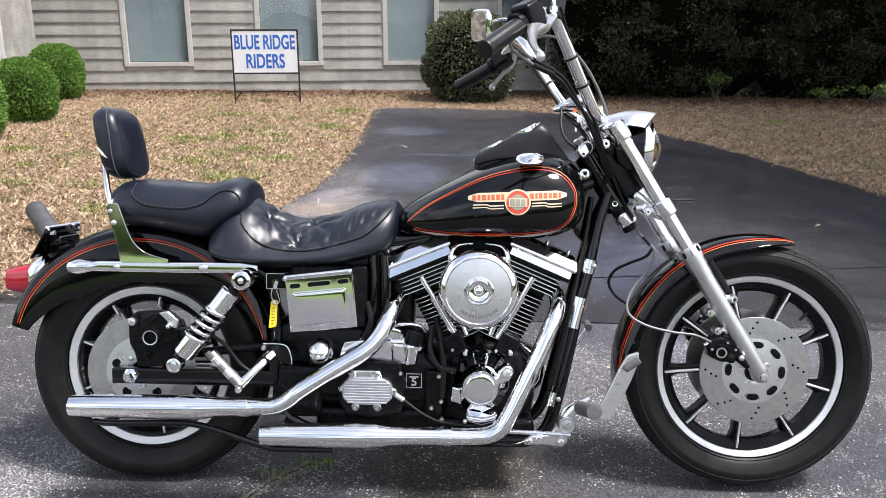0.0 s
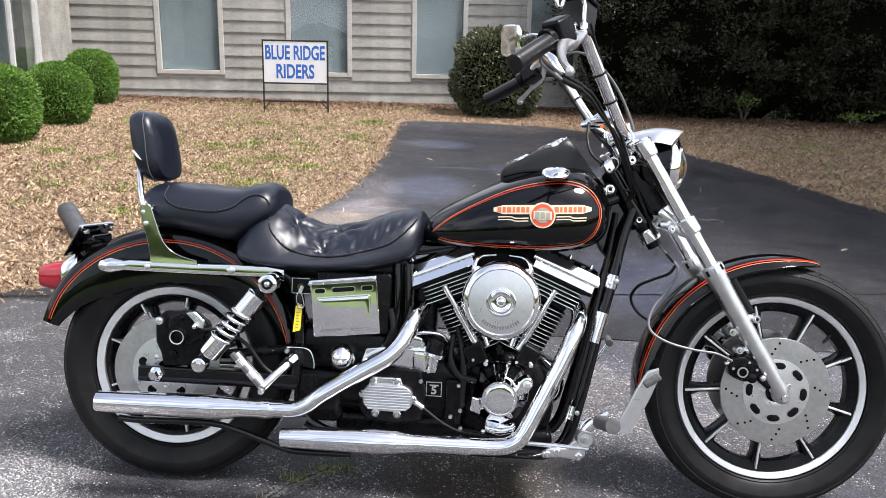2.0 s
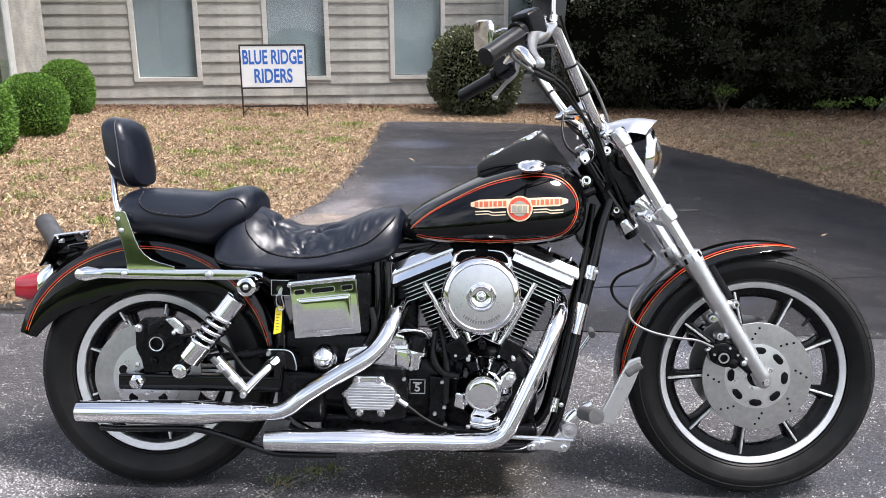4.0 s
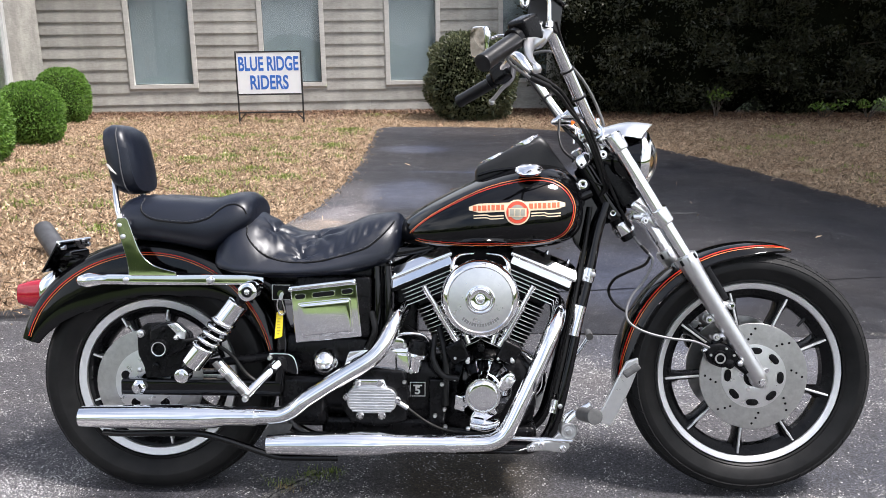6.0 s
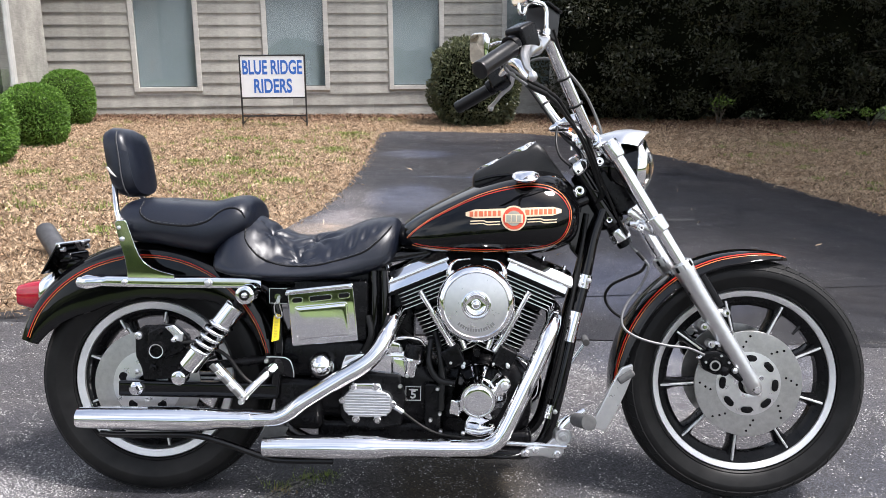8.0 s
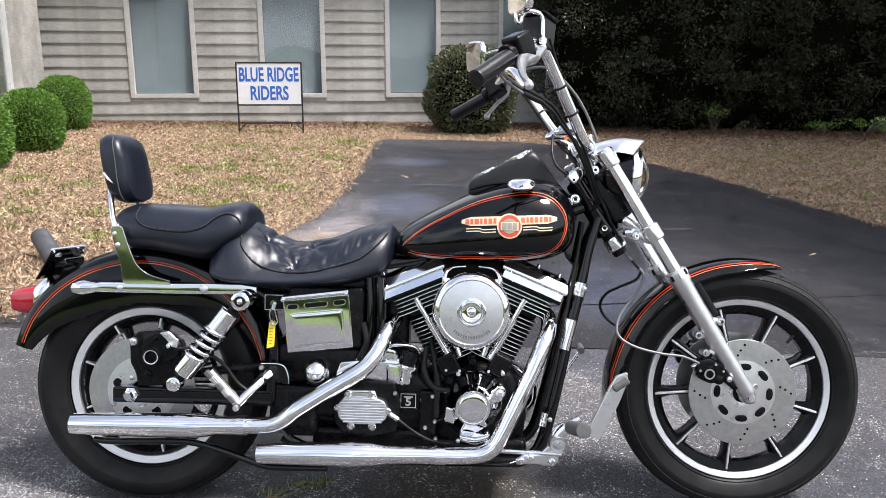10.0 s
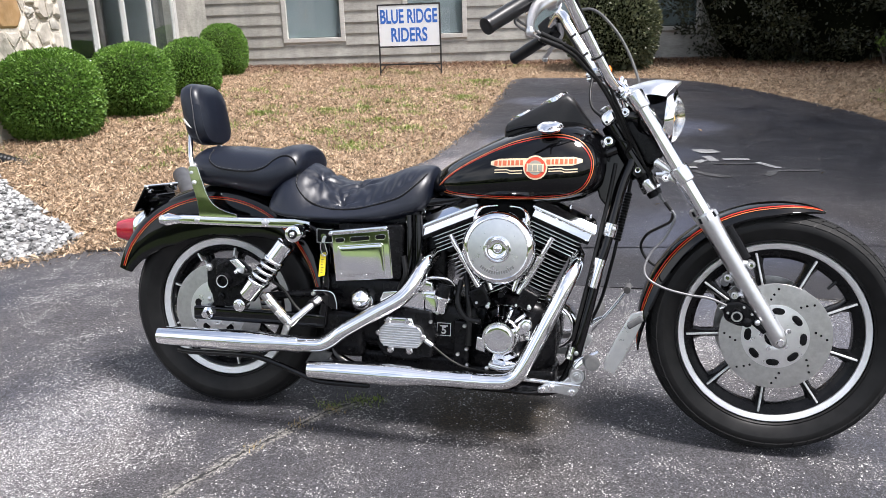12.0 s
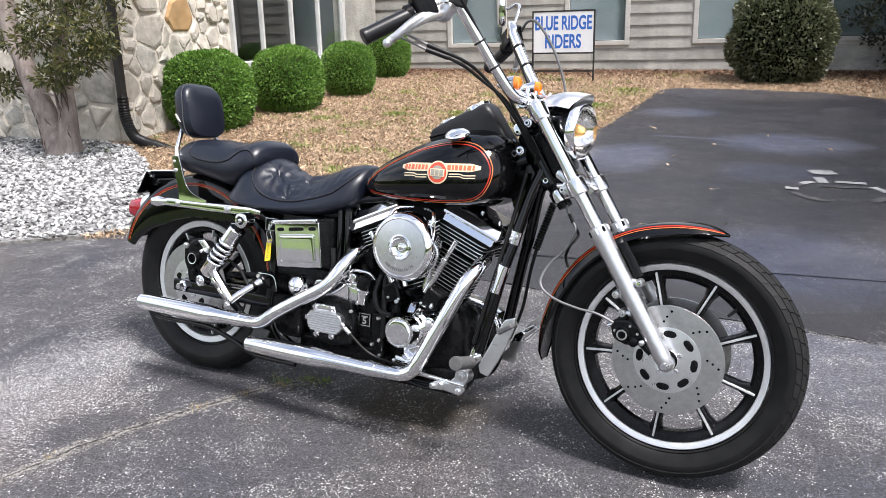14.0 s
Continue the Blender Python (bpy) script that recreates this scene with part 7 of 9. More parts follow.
part("oil_tank", loft([(0.355, 0.36, 0.44, 0.10, 3), (0.37, 0.335, 0.47, 0.115, 4), (0.54, 0.335, 0.475, 0.115, 4), (0.60, 0.36, 0.46, 0.10, 3)], 28), SATIN, bike, "black oil tank")
part("swingarm_pivot", boxed((0.345, -0.118, 0.20), (0.48, 0.118, 0.345), 0.02), SATIN, bike)
part("gearbox_mount", boxed((0.46, -0.095, 0.165), (0.80, 0.095, 0.225), 0.015), SATIN, bike)
part("coil_cover", boxed((0.655, -0.075, 0.42), (0.72, 0.06, 0.60), 0.015), SATIN, bike)

# ---- exhausts ----
def exhaust(name, pts, joins, label):
    ob = part(name, sweep(bmesh.new(), pts, 0.02, 24), CHROME, bike, label)
    for (x, y, z, r, dx, dz) in joins:
        part("clamp", tube([(x, y, z), (x + dx, y, z + dz)], r, 24, 1), CHROME, ob)
    return ob


p1 = smooth_path([(0.318, -0.200, 0.2555, 0.0225), (0.37, -0.200, 0.258, 0.0220), (0.405, -0.199, 0.273, 0.0220), (0.44, -0.196, 0.301, 0.0220), (0.53, -0.180, 0.357, 0.0220), (0.586, -0.172, 0.390, 0.0220), (0.616, -0.165, 0.413, 0.0220), (0.637, -0.156, 0.440, 0.0220), (0.655, -0.138, 0.476, 0.0220), (0.670, -0.105, 0.506, 0.022), (0.684, -0.062, 0.526, 0.022), (0.700, -0.02, 0.535, 0.022)], 7)
m1_ = [(-0.1490, -0.2, 0.2475, 0.0240), (-0.1488, -0.2, 0.2475, 0.0262), (-0.105, -0.2, 0.2480, 0.0285), (0.05, -0.2, 0.2495, 0.0315), (0.150, -0.2, 0.2505, 0.0322), (0.195, -0.2, 0.252, 0.0300), (0.235, -0.2, 0.2535, 0.0250), (0.300, -0.2, 0.2548, 0.0240), (0.312, -0.2, 0.255, 0.0235)]
exhaust("upper_exhaust", m1_ + [tuple(q) for q in p1], [(0.285, -0.2, 0.2547, 0.0262, 0.022, 0.0005)], "chrome upper exhaust pipe and muffler")
p2 = smooth_path([(0.875, -0.200, 0.190, 0.0215), (0.92, -0.200, 0.195, 0.0215), (0.952, -0.199, 0.214, 0.0215), (0.972, -0.197, 0.246, 0.0215), (1.01, -0.188, 0.327, 0.0215), (1.047, -0.176, 0.408, 0.0215), (1.077, -0.158, 0.478, 0.0215), (1.094, -0.125, 0.515, 0.0215), (1.098, -0.080, 0.538, 0.0215), (1.090, -0.03, 0.550, 0.0215)], 7)
m2_ = [(0.3380, -0.2, 0.1810, 0.0235), (0.3385, -0.2, 0.1810, 0.0250), (0.385, -0.2, 0.1830, 0.0285), (0.50, -0.2, 0.1850, 0.0315), (0.585, -0.2, 0.1860, 0.0325), (0.635, -0.2, 0.1870, 0.0300), (0.680, -0.2, 0.1880, 0.0240), (0.80, -0.2, 0.1890, 0.0228), (0.865, -0.2, 0.190, 0.0218)]
exhaust("lower_exhaust", m2_ + [tuple(q) for q in p2], [(0.800, -0.2, 0.1893, 0.0250, 0.028, 0.0004)], "chrome lower exhaust pipe and muffler")
part("muffler_bracket", tube([(-0.10, -0.18, 0.200), (-0.047, -0.185, 0.199), (0.093, -0.190, 0.204), (0.165, -0.190, 0.202), (0.236, -0.190, 0.184), (0.345, -0.190, 0.148), (0.40, -0.190, 0.1425), (0.52, -0.188, 0.143)], 0.0085, 14), BLACK, bike, "black bent muffler support rod")
part("support_plate", slab([(0.315, 0.19), (0.34, 0.232), (0.40, 0.228), (0.375, 0.18)], -0.175, -0.165, 0.003), GREY_RUBBER, bike)

# ---- battery cover, key and electrics ----
def quad_at(u, v):
    a, b, c, d = np.array((0.403, 0.438)), np.array((0.578, 0.457)), np.array((0.563, 0.612)), np.array((0.388, 0.590))
    p = (a * (1 - u) + b * u) * (1 - v) + (d * (1 - u) + c * u) * v
    return (float(p[0]), float(p[1]))


bat = part("battery_cover", slab([quad_at(0, 0), quad_at(1, 0), quad_at(1, 0.93), quad_at(0, 0.93)], -0.152, -0.060, 0.004), CHROME, bike, "chrome battery side cover")
part("cover_rim", slab([quad_at(-0.005, 0.915), quad_at(1.005, 0.915), quad_at(1.005, 1.0), quad_at(-0.005, 1.0)], -0.162, -0.06, 0.004), CHROME, bat)
part("cover_panel", slab([quad_at(u, v) for u, v in ((0.09, 0.11), (0.12, 0.08), (0.86, 0.08), (0.89, 0.11), (0.89, 0.66), (0.86, 0.69), (0.12, 0.69), (0.09, 0.66))], -0.1545, -0.150, 0.0018), CHROME, bat)
bm = bmesh.new()
grid = [[None] * 25 for _ in range(25)]
for i in range(25):
    for j in range(25):
        s, t = (1 - math.cos(math.pi * i / 24)) / 2, (1 - math.cos(math.pi * j / 24)) / 2
        q = quad_at(0.115 + 0.75 * s, 0.105 + 0.56 * t)
        rise = (1 - (2 * s - 1) ** 30) * (1 - (2 * t - 1) ** 24)
        dish = 0.0004 * (2 * s - 1) ** 2 + 0.0003 * (2 * t - 1) ** 2
        grid[i][j] = bm.verts.new((q[0], -0.1542 - (0.0024 - dish) * rise, q[1]))
for i in range(24):
    for j in range(24):
        bm.faces.new((grid[i][j], grid[i + 1][j], grid[i + 1][j + 1], grid[i][j + 1]))
part("pressed_panel", bm, CHROME, bat)
for u0, u1 in ((0.065, 0.225), (0.325, 0.665), (0.765, 0.935)):
    a, b = quad_at(u0 + 0.035, 0.795), quad_at(u1 - 0.035, 0.795)
    for nm, r, y, mt in (("slot_rim", 0.0078, -0.1522, CHROME), ("slot", 0.0056, -0.1532, FIN_BLACK)):
        dv = Vector((b[0] - a[0], 0, b[1] - a[1])).normalized()
        nv = Vector((-dv.z, 0, dv.x))
        pill = [Vector((e[0], 0, e[1])) + (dv * math.cos(g) + nv * math.sin(g)) * r for e, g0 in ((b, -90), (a, 90)) for g in (radians(g0 + 22.5 * i) for i in range(9))]
        part(nm, slab([(v.x, v.z) for v in pill], y, y + 0.003, 0.0006 if nm == "slot_rim" else 0.0), mt, bat)
for u in (0.02, 0.97):
    q = quad_at(u, 0.94)
    part("cover_screw", turned([(0, -0.168), (0.005, -0.167), (0.006, -0.160)], (q[0], 0, q[1]), "y", 10), CHROME, bat)
bat.matrix_basis = Matrix.Translation((0, -0.150, 0.45)) @ Matrix.Rotation(radians(1.0), 4, "X") @ Matrix.Translation((0, 0.150, -0.45))
part("electrics_box", boxed((0.40, -0.128, 0.45), (0.60, 0.10, 0.615), 0.01), SATIN, bike, "black battery tray and electrics")
part("frame_web", boxed((0.592, -0.10, 0.40), (0.645, 0.10, 0.66), 0.02), SATIN, bike)
for xf in (0.612, 0.640):
    part("frame_tube", tube([(xf, -0.105, 0.64), (xf + 0.004, -0.11, 0.52), (xf - 0.01, -0.11, 0.40)], 0.011, 12), BLACK, bike)
lock = part("ignition_plate", slab([(0.336, 0.548), (0.336, 0.592), (0.386, 0.592), (0.386, 0.548)], -0.132, -0.120, 0.003), SATIN, bike, "black ignition switch plate")
for lo, hi in (((0.337, -0.1335, 0.5495), (0.385, -0.1318, 0.5510)), ((0.337, -0.1335, 0.5890), (0.385, -0.1318, 0.5905)), ((0.337, -0.1335, 0.551), (0.3385, -0.1318, 0.589))):
    part("plate_line", boxed(lo, hi), BRUSHED, lock, "", False)
part("key_barrel", turned([(0, -0.142), (0.009, -0.142), (0.010, -0.130)], (0.362, 0, 0.568), "y", 18), CHROME, lock)
key = thing("key_ring", "keys on a wire ring with a yellow plastic tag", "keys")
key.matrix_basis = LEAN_BIKE
part("key_blade", slab([(0.359, 0.560), (0.364, 0.572), (0.370, 0.566), (0.368, 0.554), (0.362, 0.552)], -0.149, -0.146), BRUSHED, key, "", False)
part("ring", tube([(0.365, -0.147, 0.566), (0.355, -0.146, 0.548), (0.3535, -0.145, 0.535), (0.358, -0.143, 0.518), (0.367, -0.142, 0.512), (0.374, -0.143, 0.520), (0.371, -0.145, 0.535), (0.367, -0.147, 0.552), (0.365, -0.147, 0.566)], 0.0019, 8), CHROME, key, "chrome wire clip")
part("ring", tube([(0.360, -0.146, 0.526), (0.357, -0.148, 0.517), (0.361, -0.144, 0.510), (0.366, -0.142, 0.518), (0.360, -0.146, 0.526)], 0.0011, 6), CHROME, key)
bm = slab([(-0.0115, -0.039), (0.0065, -0.034), (0.0085, -0.030), (0.0095, 0.034), (0.006, 0.037), (-0.0075, 0.031)], -0.0014, 0.0014, 0.0008)
tag = part("tag", bm, YELLOW, key, "yellow plastic key tag")
tag.matrix_basis = pose(0.3575, -0.140, 0.486, 0, 2, 14)
for k in range(6):
    part("tag_mark", boxed((-0.0050, -0.0022, -0.026 + 0.008 * k), (0.0010 + 0.0012 * (k % 3), -0.0015, -0.0246 + 0.008 * k)), GREY_RUBBER, tag, "", False)
part("regulator_dome", turned([(0, -0.165), (0.014, -0.163), (0.027, -0.155), (0.035, -0.140), (0.037, -0.122), (0.037, -0.10), (0, -0.10)], (0.478, 0, 0.385), "y", 36), CHROME, bike, "small chrome dome cover")
bolt(0.478, -0.166, 0.378, 0.006, 0.004)

# ---- frame ----
for s in (-1, 1):
    part("down_tube", tube([(1.236, s * 0.020, 0.812), (1.208, s * 0.036, 0.735), (1.184, s * 0.056, 0.620), (1.158, s * 0.074, 0.510), (1.115, s * 0.09, 0.30), (1.085, s * 0.09, 0.19), (1.04, s * 0.09, 0.148), (0.95, s * 0.09, 0.142), (0.55, s * 0.10, 0.150), (0.40, s * 0.105, 0.19), (0.36, s * 0.105, 0.26)], 0.0165, 16, 8), BLACK, bike, "black frame down tube")
    part("seat_tube", tube([(0.35, s * 0.115, 0.30), (0.36, s * 0.115, 0.46), (0.33, s * 0.115, 0.585), (0.20, s * 0.11, 0.605)], 0.015, 14), BLACK, bike)
    part("swingarm", boxed((-0.075, s * 0.118 - 0.013, 0.287), (0.36, s * 0.118 + 0.013, 0.330), 0.006), BLACK, bike, "black swingarm leg")
    part("axle_nut", turned([(0, s * 0.158), (0.011, s * 0.158), (0.013, s * 0.152), (0.013, s * 0.140), (0.020, s * 0.138), (0.020, s * 0.131)], (-0.022, 0, 0.3105), "y", 6), CHROME, bike)
    part("upper_rail", tube([(0.30, s * 0.10, 0.63), (0.50, s * 0.09, 0.655), (0.75, s * 0.06, 0.69), (1.0, s * 0.05, 0.76), (1.19, s * 0.03, 0.84)], 0.014, 12), BLACK, bike)
part("steering_head", turned([(0.033, -0.085), (0.036, -0.08), (0.036, 0.08), (0.033, 0.085)], (0, 0, 0), "z", 28), BLACK, bike, "black steering head").matrix_basis = pose(1.222, 0, 0.843, 0, -32.6, 0)
part("gusset", slab([(1.12, 0.80), (1.17, 0.90), (1.215, 0.875), (1.262, 0.792), (1.252, 0.768), (1.215, 0.770), (1.185, 0.66), (1.15, 0.70)], -0.016, 0.016, 0.005), BLACK, bike, "black neck gusset")
part("tank_tab", slab([(1.150, 0.873), (1.159, 0.879), (1.176, 0.878), (1.188, 0.865), (1.180, 0.838), (1.172, 0.803), (1.160, 0.815), (1.152, 0.840)], -0.036, -0.032, 0.0015), SATIN, bike, "black tank mounting tab")
for bx, by, bz in ((1.167, -0.036, 0.863), (1.251, -0.030, 0.785)):
    part("socket_bolt", turned([(0.0045, by - 0.003), (0.0050, by - 0.0062), (0.0078, by - 0.0065), (0.0086, by - 0.0045), (0.0088, by - 0.001), (0.0125, by - 0.0008), (0.0130, by + 0.003), (0.0, by + 0.004)], (bx, 0, bz), "y", 24), CHROME, bike, "chrome socket-head bolt")
    part("bolt_socket", turned([(0, by - 0.0034), (0.0047, by - 0.0034)], (bx, 0, bz), "y", 6), FIN_BLACK, bike)
part("neck_lug", turned([(0, -0.031), (0.016, -0.031), (0.0185, -0.026), (0.0185, 0.026), (0.016, 0.031), (0, 0.031)], (1.250, 0, 0.784), "y", 24), BLACK, bike)
for x, z in ((1.184, 0.617), (1.098, 0.262)):
    part("tube_clamp", tube([(x - 0.004, -0.057 if z > 0.5 else -0.088, z - 0.018), (x + 0.004, -0.055 if z > 0.5 else -0.086, z + 0.018)], 0.0195, 16, 1), CHROME if z < 0.6 else POLISHED, bike)
    bolt(x + 0.010, -0.078 if z > 0.5 else -0.106, z + 0.004, 0.0065, 0.006)
    bolt(x - 0.008, -0.077 if z > 0.5 else -0.106, z - 0.004, 0.0045, 0.004)
part("reflector_tube", tube([(1.142, -0.083, 0.455), (1.162, -0.074, 0.535)], 0.0180, 16, 1), CHROME, bike, "bright sleeve on the down tube")
part("wiring_loom", tube([(1.19, -0.03, 0.80), (1.178, -0.045, 0.72), (1.160, -0.06, 0.62), (1.125, -0.09, 0.44), (1.095, -0.10, 0.30)], 0.006, 10), HOSE, bike)
boot_axis = [Vector((1.232, 0.105, 0.712)), Vector((1.204, 0.060, 0.572))]
part("cable_boot", sweep(bmesh.new(), [(*boot_axis[0].lerp(boot_axis[1], k / 34), 0.0125 if k % 2 else 0.0095) for k in range(35)], 0.011, 14), HOSE, bike, "ribbed black rubber cable boot")
part("clutch_cable", tube([(1.238, 0.110, 0.760), (1.231, 0.105, 0.708)], 0.0055, 10, 1), HOSE, bike)
part("clutch_cable", tube([(1.206, 0.062, 0.576), (1.192, 0.060, 0.50), (1.165, 0.09, 0.38), (1.12, 0.12, 0.27)], 0.0052, 10), HOSE, bike)

# ---- rear suspension and caliper ----
def along(a, b, t):
    return tuple(a[i] + (b[i] - a[i]) * t for i in range(3))


for s in (-1, 1):
    A, B = (0.288, s * 0.178, 0.583), (0.113, s * 0.178, 0.356)
    shock = part("shock_absorber", tube([along(A, B, 0.10), along(A, B, 0.96)], 0.013, 16, 1), SATIN, bike, "chrome coil-over shock absorber")
    part("upper_shroud", sweep(bmesh.new(), [(*along(A, B, 0.14), 0.020), (*along(A, B, 0.16), 0.028), (*along(A, B, 0.36), 0.029), (*along(A, B, 0.38), 0.031)], 0.03, 24), CHROME, shock)
    part("lower_shroud", sweep(bmesh.new(), [(*along(A, B, 0.68), 0.031), (*along(A, B, 0.70), 0.029), (*along(A, B, 0.87), 0.028), (*along(A, B, 0.89), 0.022)], 0.03, 24), CHROME, shock)
    ax = (Vector(B) - Vector(A)).normalized()
    u = ax.cross(Vector((0, 1, 0))).normalized()
    w = ax.cross(u)
    coil = []
    for k in range(121):
        t = k / 120
        c = Vector(along(A, B, 0.36 + 0.34 * t))
        a = t * 2 * math.pi * 4.6
        coil.append(tuple(c + 0.0275 * (u * math.cos(a) + w * math.sin(a))))
    part("spring", sweep(bmesh.new(), coil, 0.0058, 10), CHROME, shock, "chrome coil spring")
    part("upper_eye", turned([(0, s * 0.2065), (0.0055, s * 0.2065), (0.0075, s * 0.2045), (0.0080, s * 0.2000), (0.0135, s * 0.1992), (0.0145, s * 0.2012), (0.0215, s * 0.2010), (0.0245, s * 0.1985), (0.0250, s * 0.1950), (0.0250, s * 0.160), (0, s * 0.16)], (A[0] + 0.001, 0, A[2] - 0.004), "y", 28), CHROME, shock)
    # black ring laid in the eye's groove as its shade
    part("groove_shade", turned([(0.0084, s * 0.2008), (0.0132, s * 0.2008)], (A[0] + 0.001, 0, A[2] - 0.004), "y", 28), FIN_BLACK, shock)
    part("lower_eye", turned([(0, s * 0.2000), (0.0055, s * 0.2000), (0.0070, s * 0.1980), (0.0075, s * 0.1940), (0.0120, s * 0.1935), (0.0130, s * 0.1950), (0.0175, s * 0.1945), (0.0195, s * 0.1920), (0.0195, s * 0.160), (0, s * 0.16)], (B[0], 0, B[2]), "y", 24), CHROME, shock)
cal = part("rear_caliper", slab([(0.020, 0.478), (0.056, 0.496), (0.093, 0.490), (0.129, 0.459), (0.118, 0.424), (0.075, 0.405), (0.029, 0.406), (0.017, 0.441)], -0.146, -0.104, 0.009), SATIN, bike, "black rear brake caliper")
bracket = part("caliper_bracket", slab([(-0.023, 0.468), (0.001, 0.488), (0.054, 0.492), (0.122, 0.468), (0.133, 0.429), (0.106, 0.402), (0.084, 0.345), (0.0, 0.338), (-0.006, 0.373), (-0.021, 0.404)], -0.124, -0.106, 0.005), SATIN, bike, "black cast caliper bracket")
part("piston_cap", turned([(0, -0.148), (0.015, -0.148), (0.0155, -0.158), (0.022, -0.159), (0.0245, -0.154), (0.026, -0.140)], (0.049, 0, 0.427), "y", 32), SATIN, cal)
part("piston_ring", turned([(0.0165, -0.1592), (0.0195, -0.1596)], (0.049, 0, 0.427), "y", 32), BRUSHED, cal)
part("bleed_screw", turned([(0, -0.012), (0.004, -0.012), (0.0055, -0.004), (0.008, 0.0), (0.008, 0.010)], (0.056, -0.146, 0.476), "y", 12), SATIN, cal)
part("caliper_plate", slab([(0.070, 0.492), (0.094, 0.497), (0.121, 0.474), (0.117, 0.452), (0.100, 0.455), (0.092, 0.470)], -0.155, -0.146, 0.003), BRUSHED, cal)
part("hose_union", turned([(0, -0.170), (0.005, -0.169), (0.008, -0.164), (0.009, -0.150)], (0.098, 0, 0.459), "y", 14), CHROME, cal)
for x, z, mt in ((0.024, 0.474, SATIN), (0.029, 0.373, SATIN), (0.118, 0.428, SATIN), (-0.010, 0.462, BRUSHED)):
    part("caliper_bolt", turned([(0, -0.136), (0.005, -0.136), (0.006, -0.132), (0.0105, -0.131), (0.0115, -0.122)], (x, 0, z), "y", 12), mt, cal)
part("brake_hose", tube([(0.10, -0.145, 0.44), (0.16, -0.14, 0.44), (0.22, -0.12, 0.40), (0.27, -0.12, 0.34), (0.34, -0.12, 0.30)], 0.005, 8), HOSE, bike)
for ob in (cal, bracket):
    ob.matrix_basis = pose(-0.008, 0, -0.008)
part("belt_guard", tube([(0.16, -0.10, 0.37), (0.28, -0.10, 0.385), (0.36, -0.10, 0.40)], 0.012, 10), SATIN, bike)

# ---- passenger peg ----
for s in (-1, 1):
    peg = part("passenger_peg", tube([(0.228, s * 0.245, 0.405), (0.300, s * 0.250, 0.328)], 0.0135, 16, 1), CHROME, bike, "folding passenger footpeg")
    for k in range(5):
        t = 0.1 + 0.2 * k
        part("peg_pad", boxed((-0.011, -0.009, -0.0055), (0.011, 0.009, 0.0055), 0.002, Matrix.Translation((0.228 + 0.072 * t - 0.006, s * 0.262, 0.405 - 0.077 * t + 0.004)) @ Matrix.Rotation(radians(47), 4, "Y")), CHROME if k % 2 else GREY_RUBBER, peg)
    part("peg_mount", tube([(0.298, s * 0.248, 0.325, 0.012), (0.325, s * 0.225, 0.352, 0.011), (0.362, s * 0.175, 0.388, 0.013)], 0.012, 14, 5), CHROME, bike, "chrome peg mount")
    bolt(0.299, s * 0.262, 0.318, 0.008, 0.010)
    edge = [(0.329, 0.403), (0.334, 0.4095), (0.360, 0.4100), (0.386, 0.4085), (0.400, 0.398), (0.408, 0.372), (0.408, 0.357), (0.398, 0.355), (0.385, 0.362), (0.370, 0.363), (0.352, 0.384), (0.334, 0.390)]
    plate = part("peg_bracket", slab(edge, s * 0.152 - 0.004, s * 0.152 + 0.004, 0.0015), BLACK, bike, "black peg bracket plate")
    # thin bright tube added as the highlight on the plate's edge
    part("edge_highlight", tube([(x, s * 0.157, z) for x, z in edge[1:7]], 0.0013, 6, 4), BRUSHED, plate)
    part("bracket_hole", slab([(0.357, 0.390), (0.378, 0.397), (0.382, 0.380), (0.380, 0.368), (0.372, 0.370)], s * 0.1568 - 0.0006, s * 0.1568 + 0.0006), FIN_BLACK, plate)
    part("peg_clevis", boxed((-0.014, -0.013, -0.020), (0.014, 0.013, 0.016), 0.004, Matrix.Translation((0.344, s * 0.192, 0.372)) @ Matrix.Rotation(radians(40), 4, "Y")), SATIN, bike)
    bolt(0.337, s * 0.160, 0.400, 0.0065, 0.007)

# ---- front end ----
FA, FB = (1.232, 0.985), (1.645, 0.339)


def fork_at(t, y, off=0.0):
    dx, dz = FB[0] - FA[0], FB[1] - FA[1]
    L = math.hypot(dx, dz)
    return (FA[0] + dx * t - dz / L * off * -1, y, FA[1] + dz * t + dx / L * off)


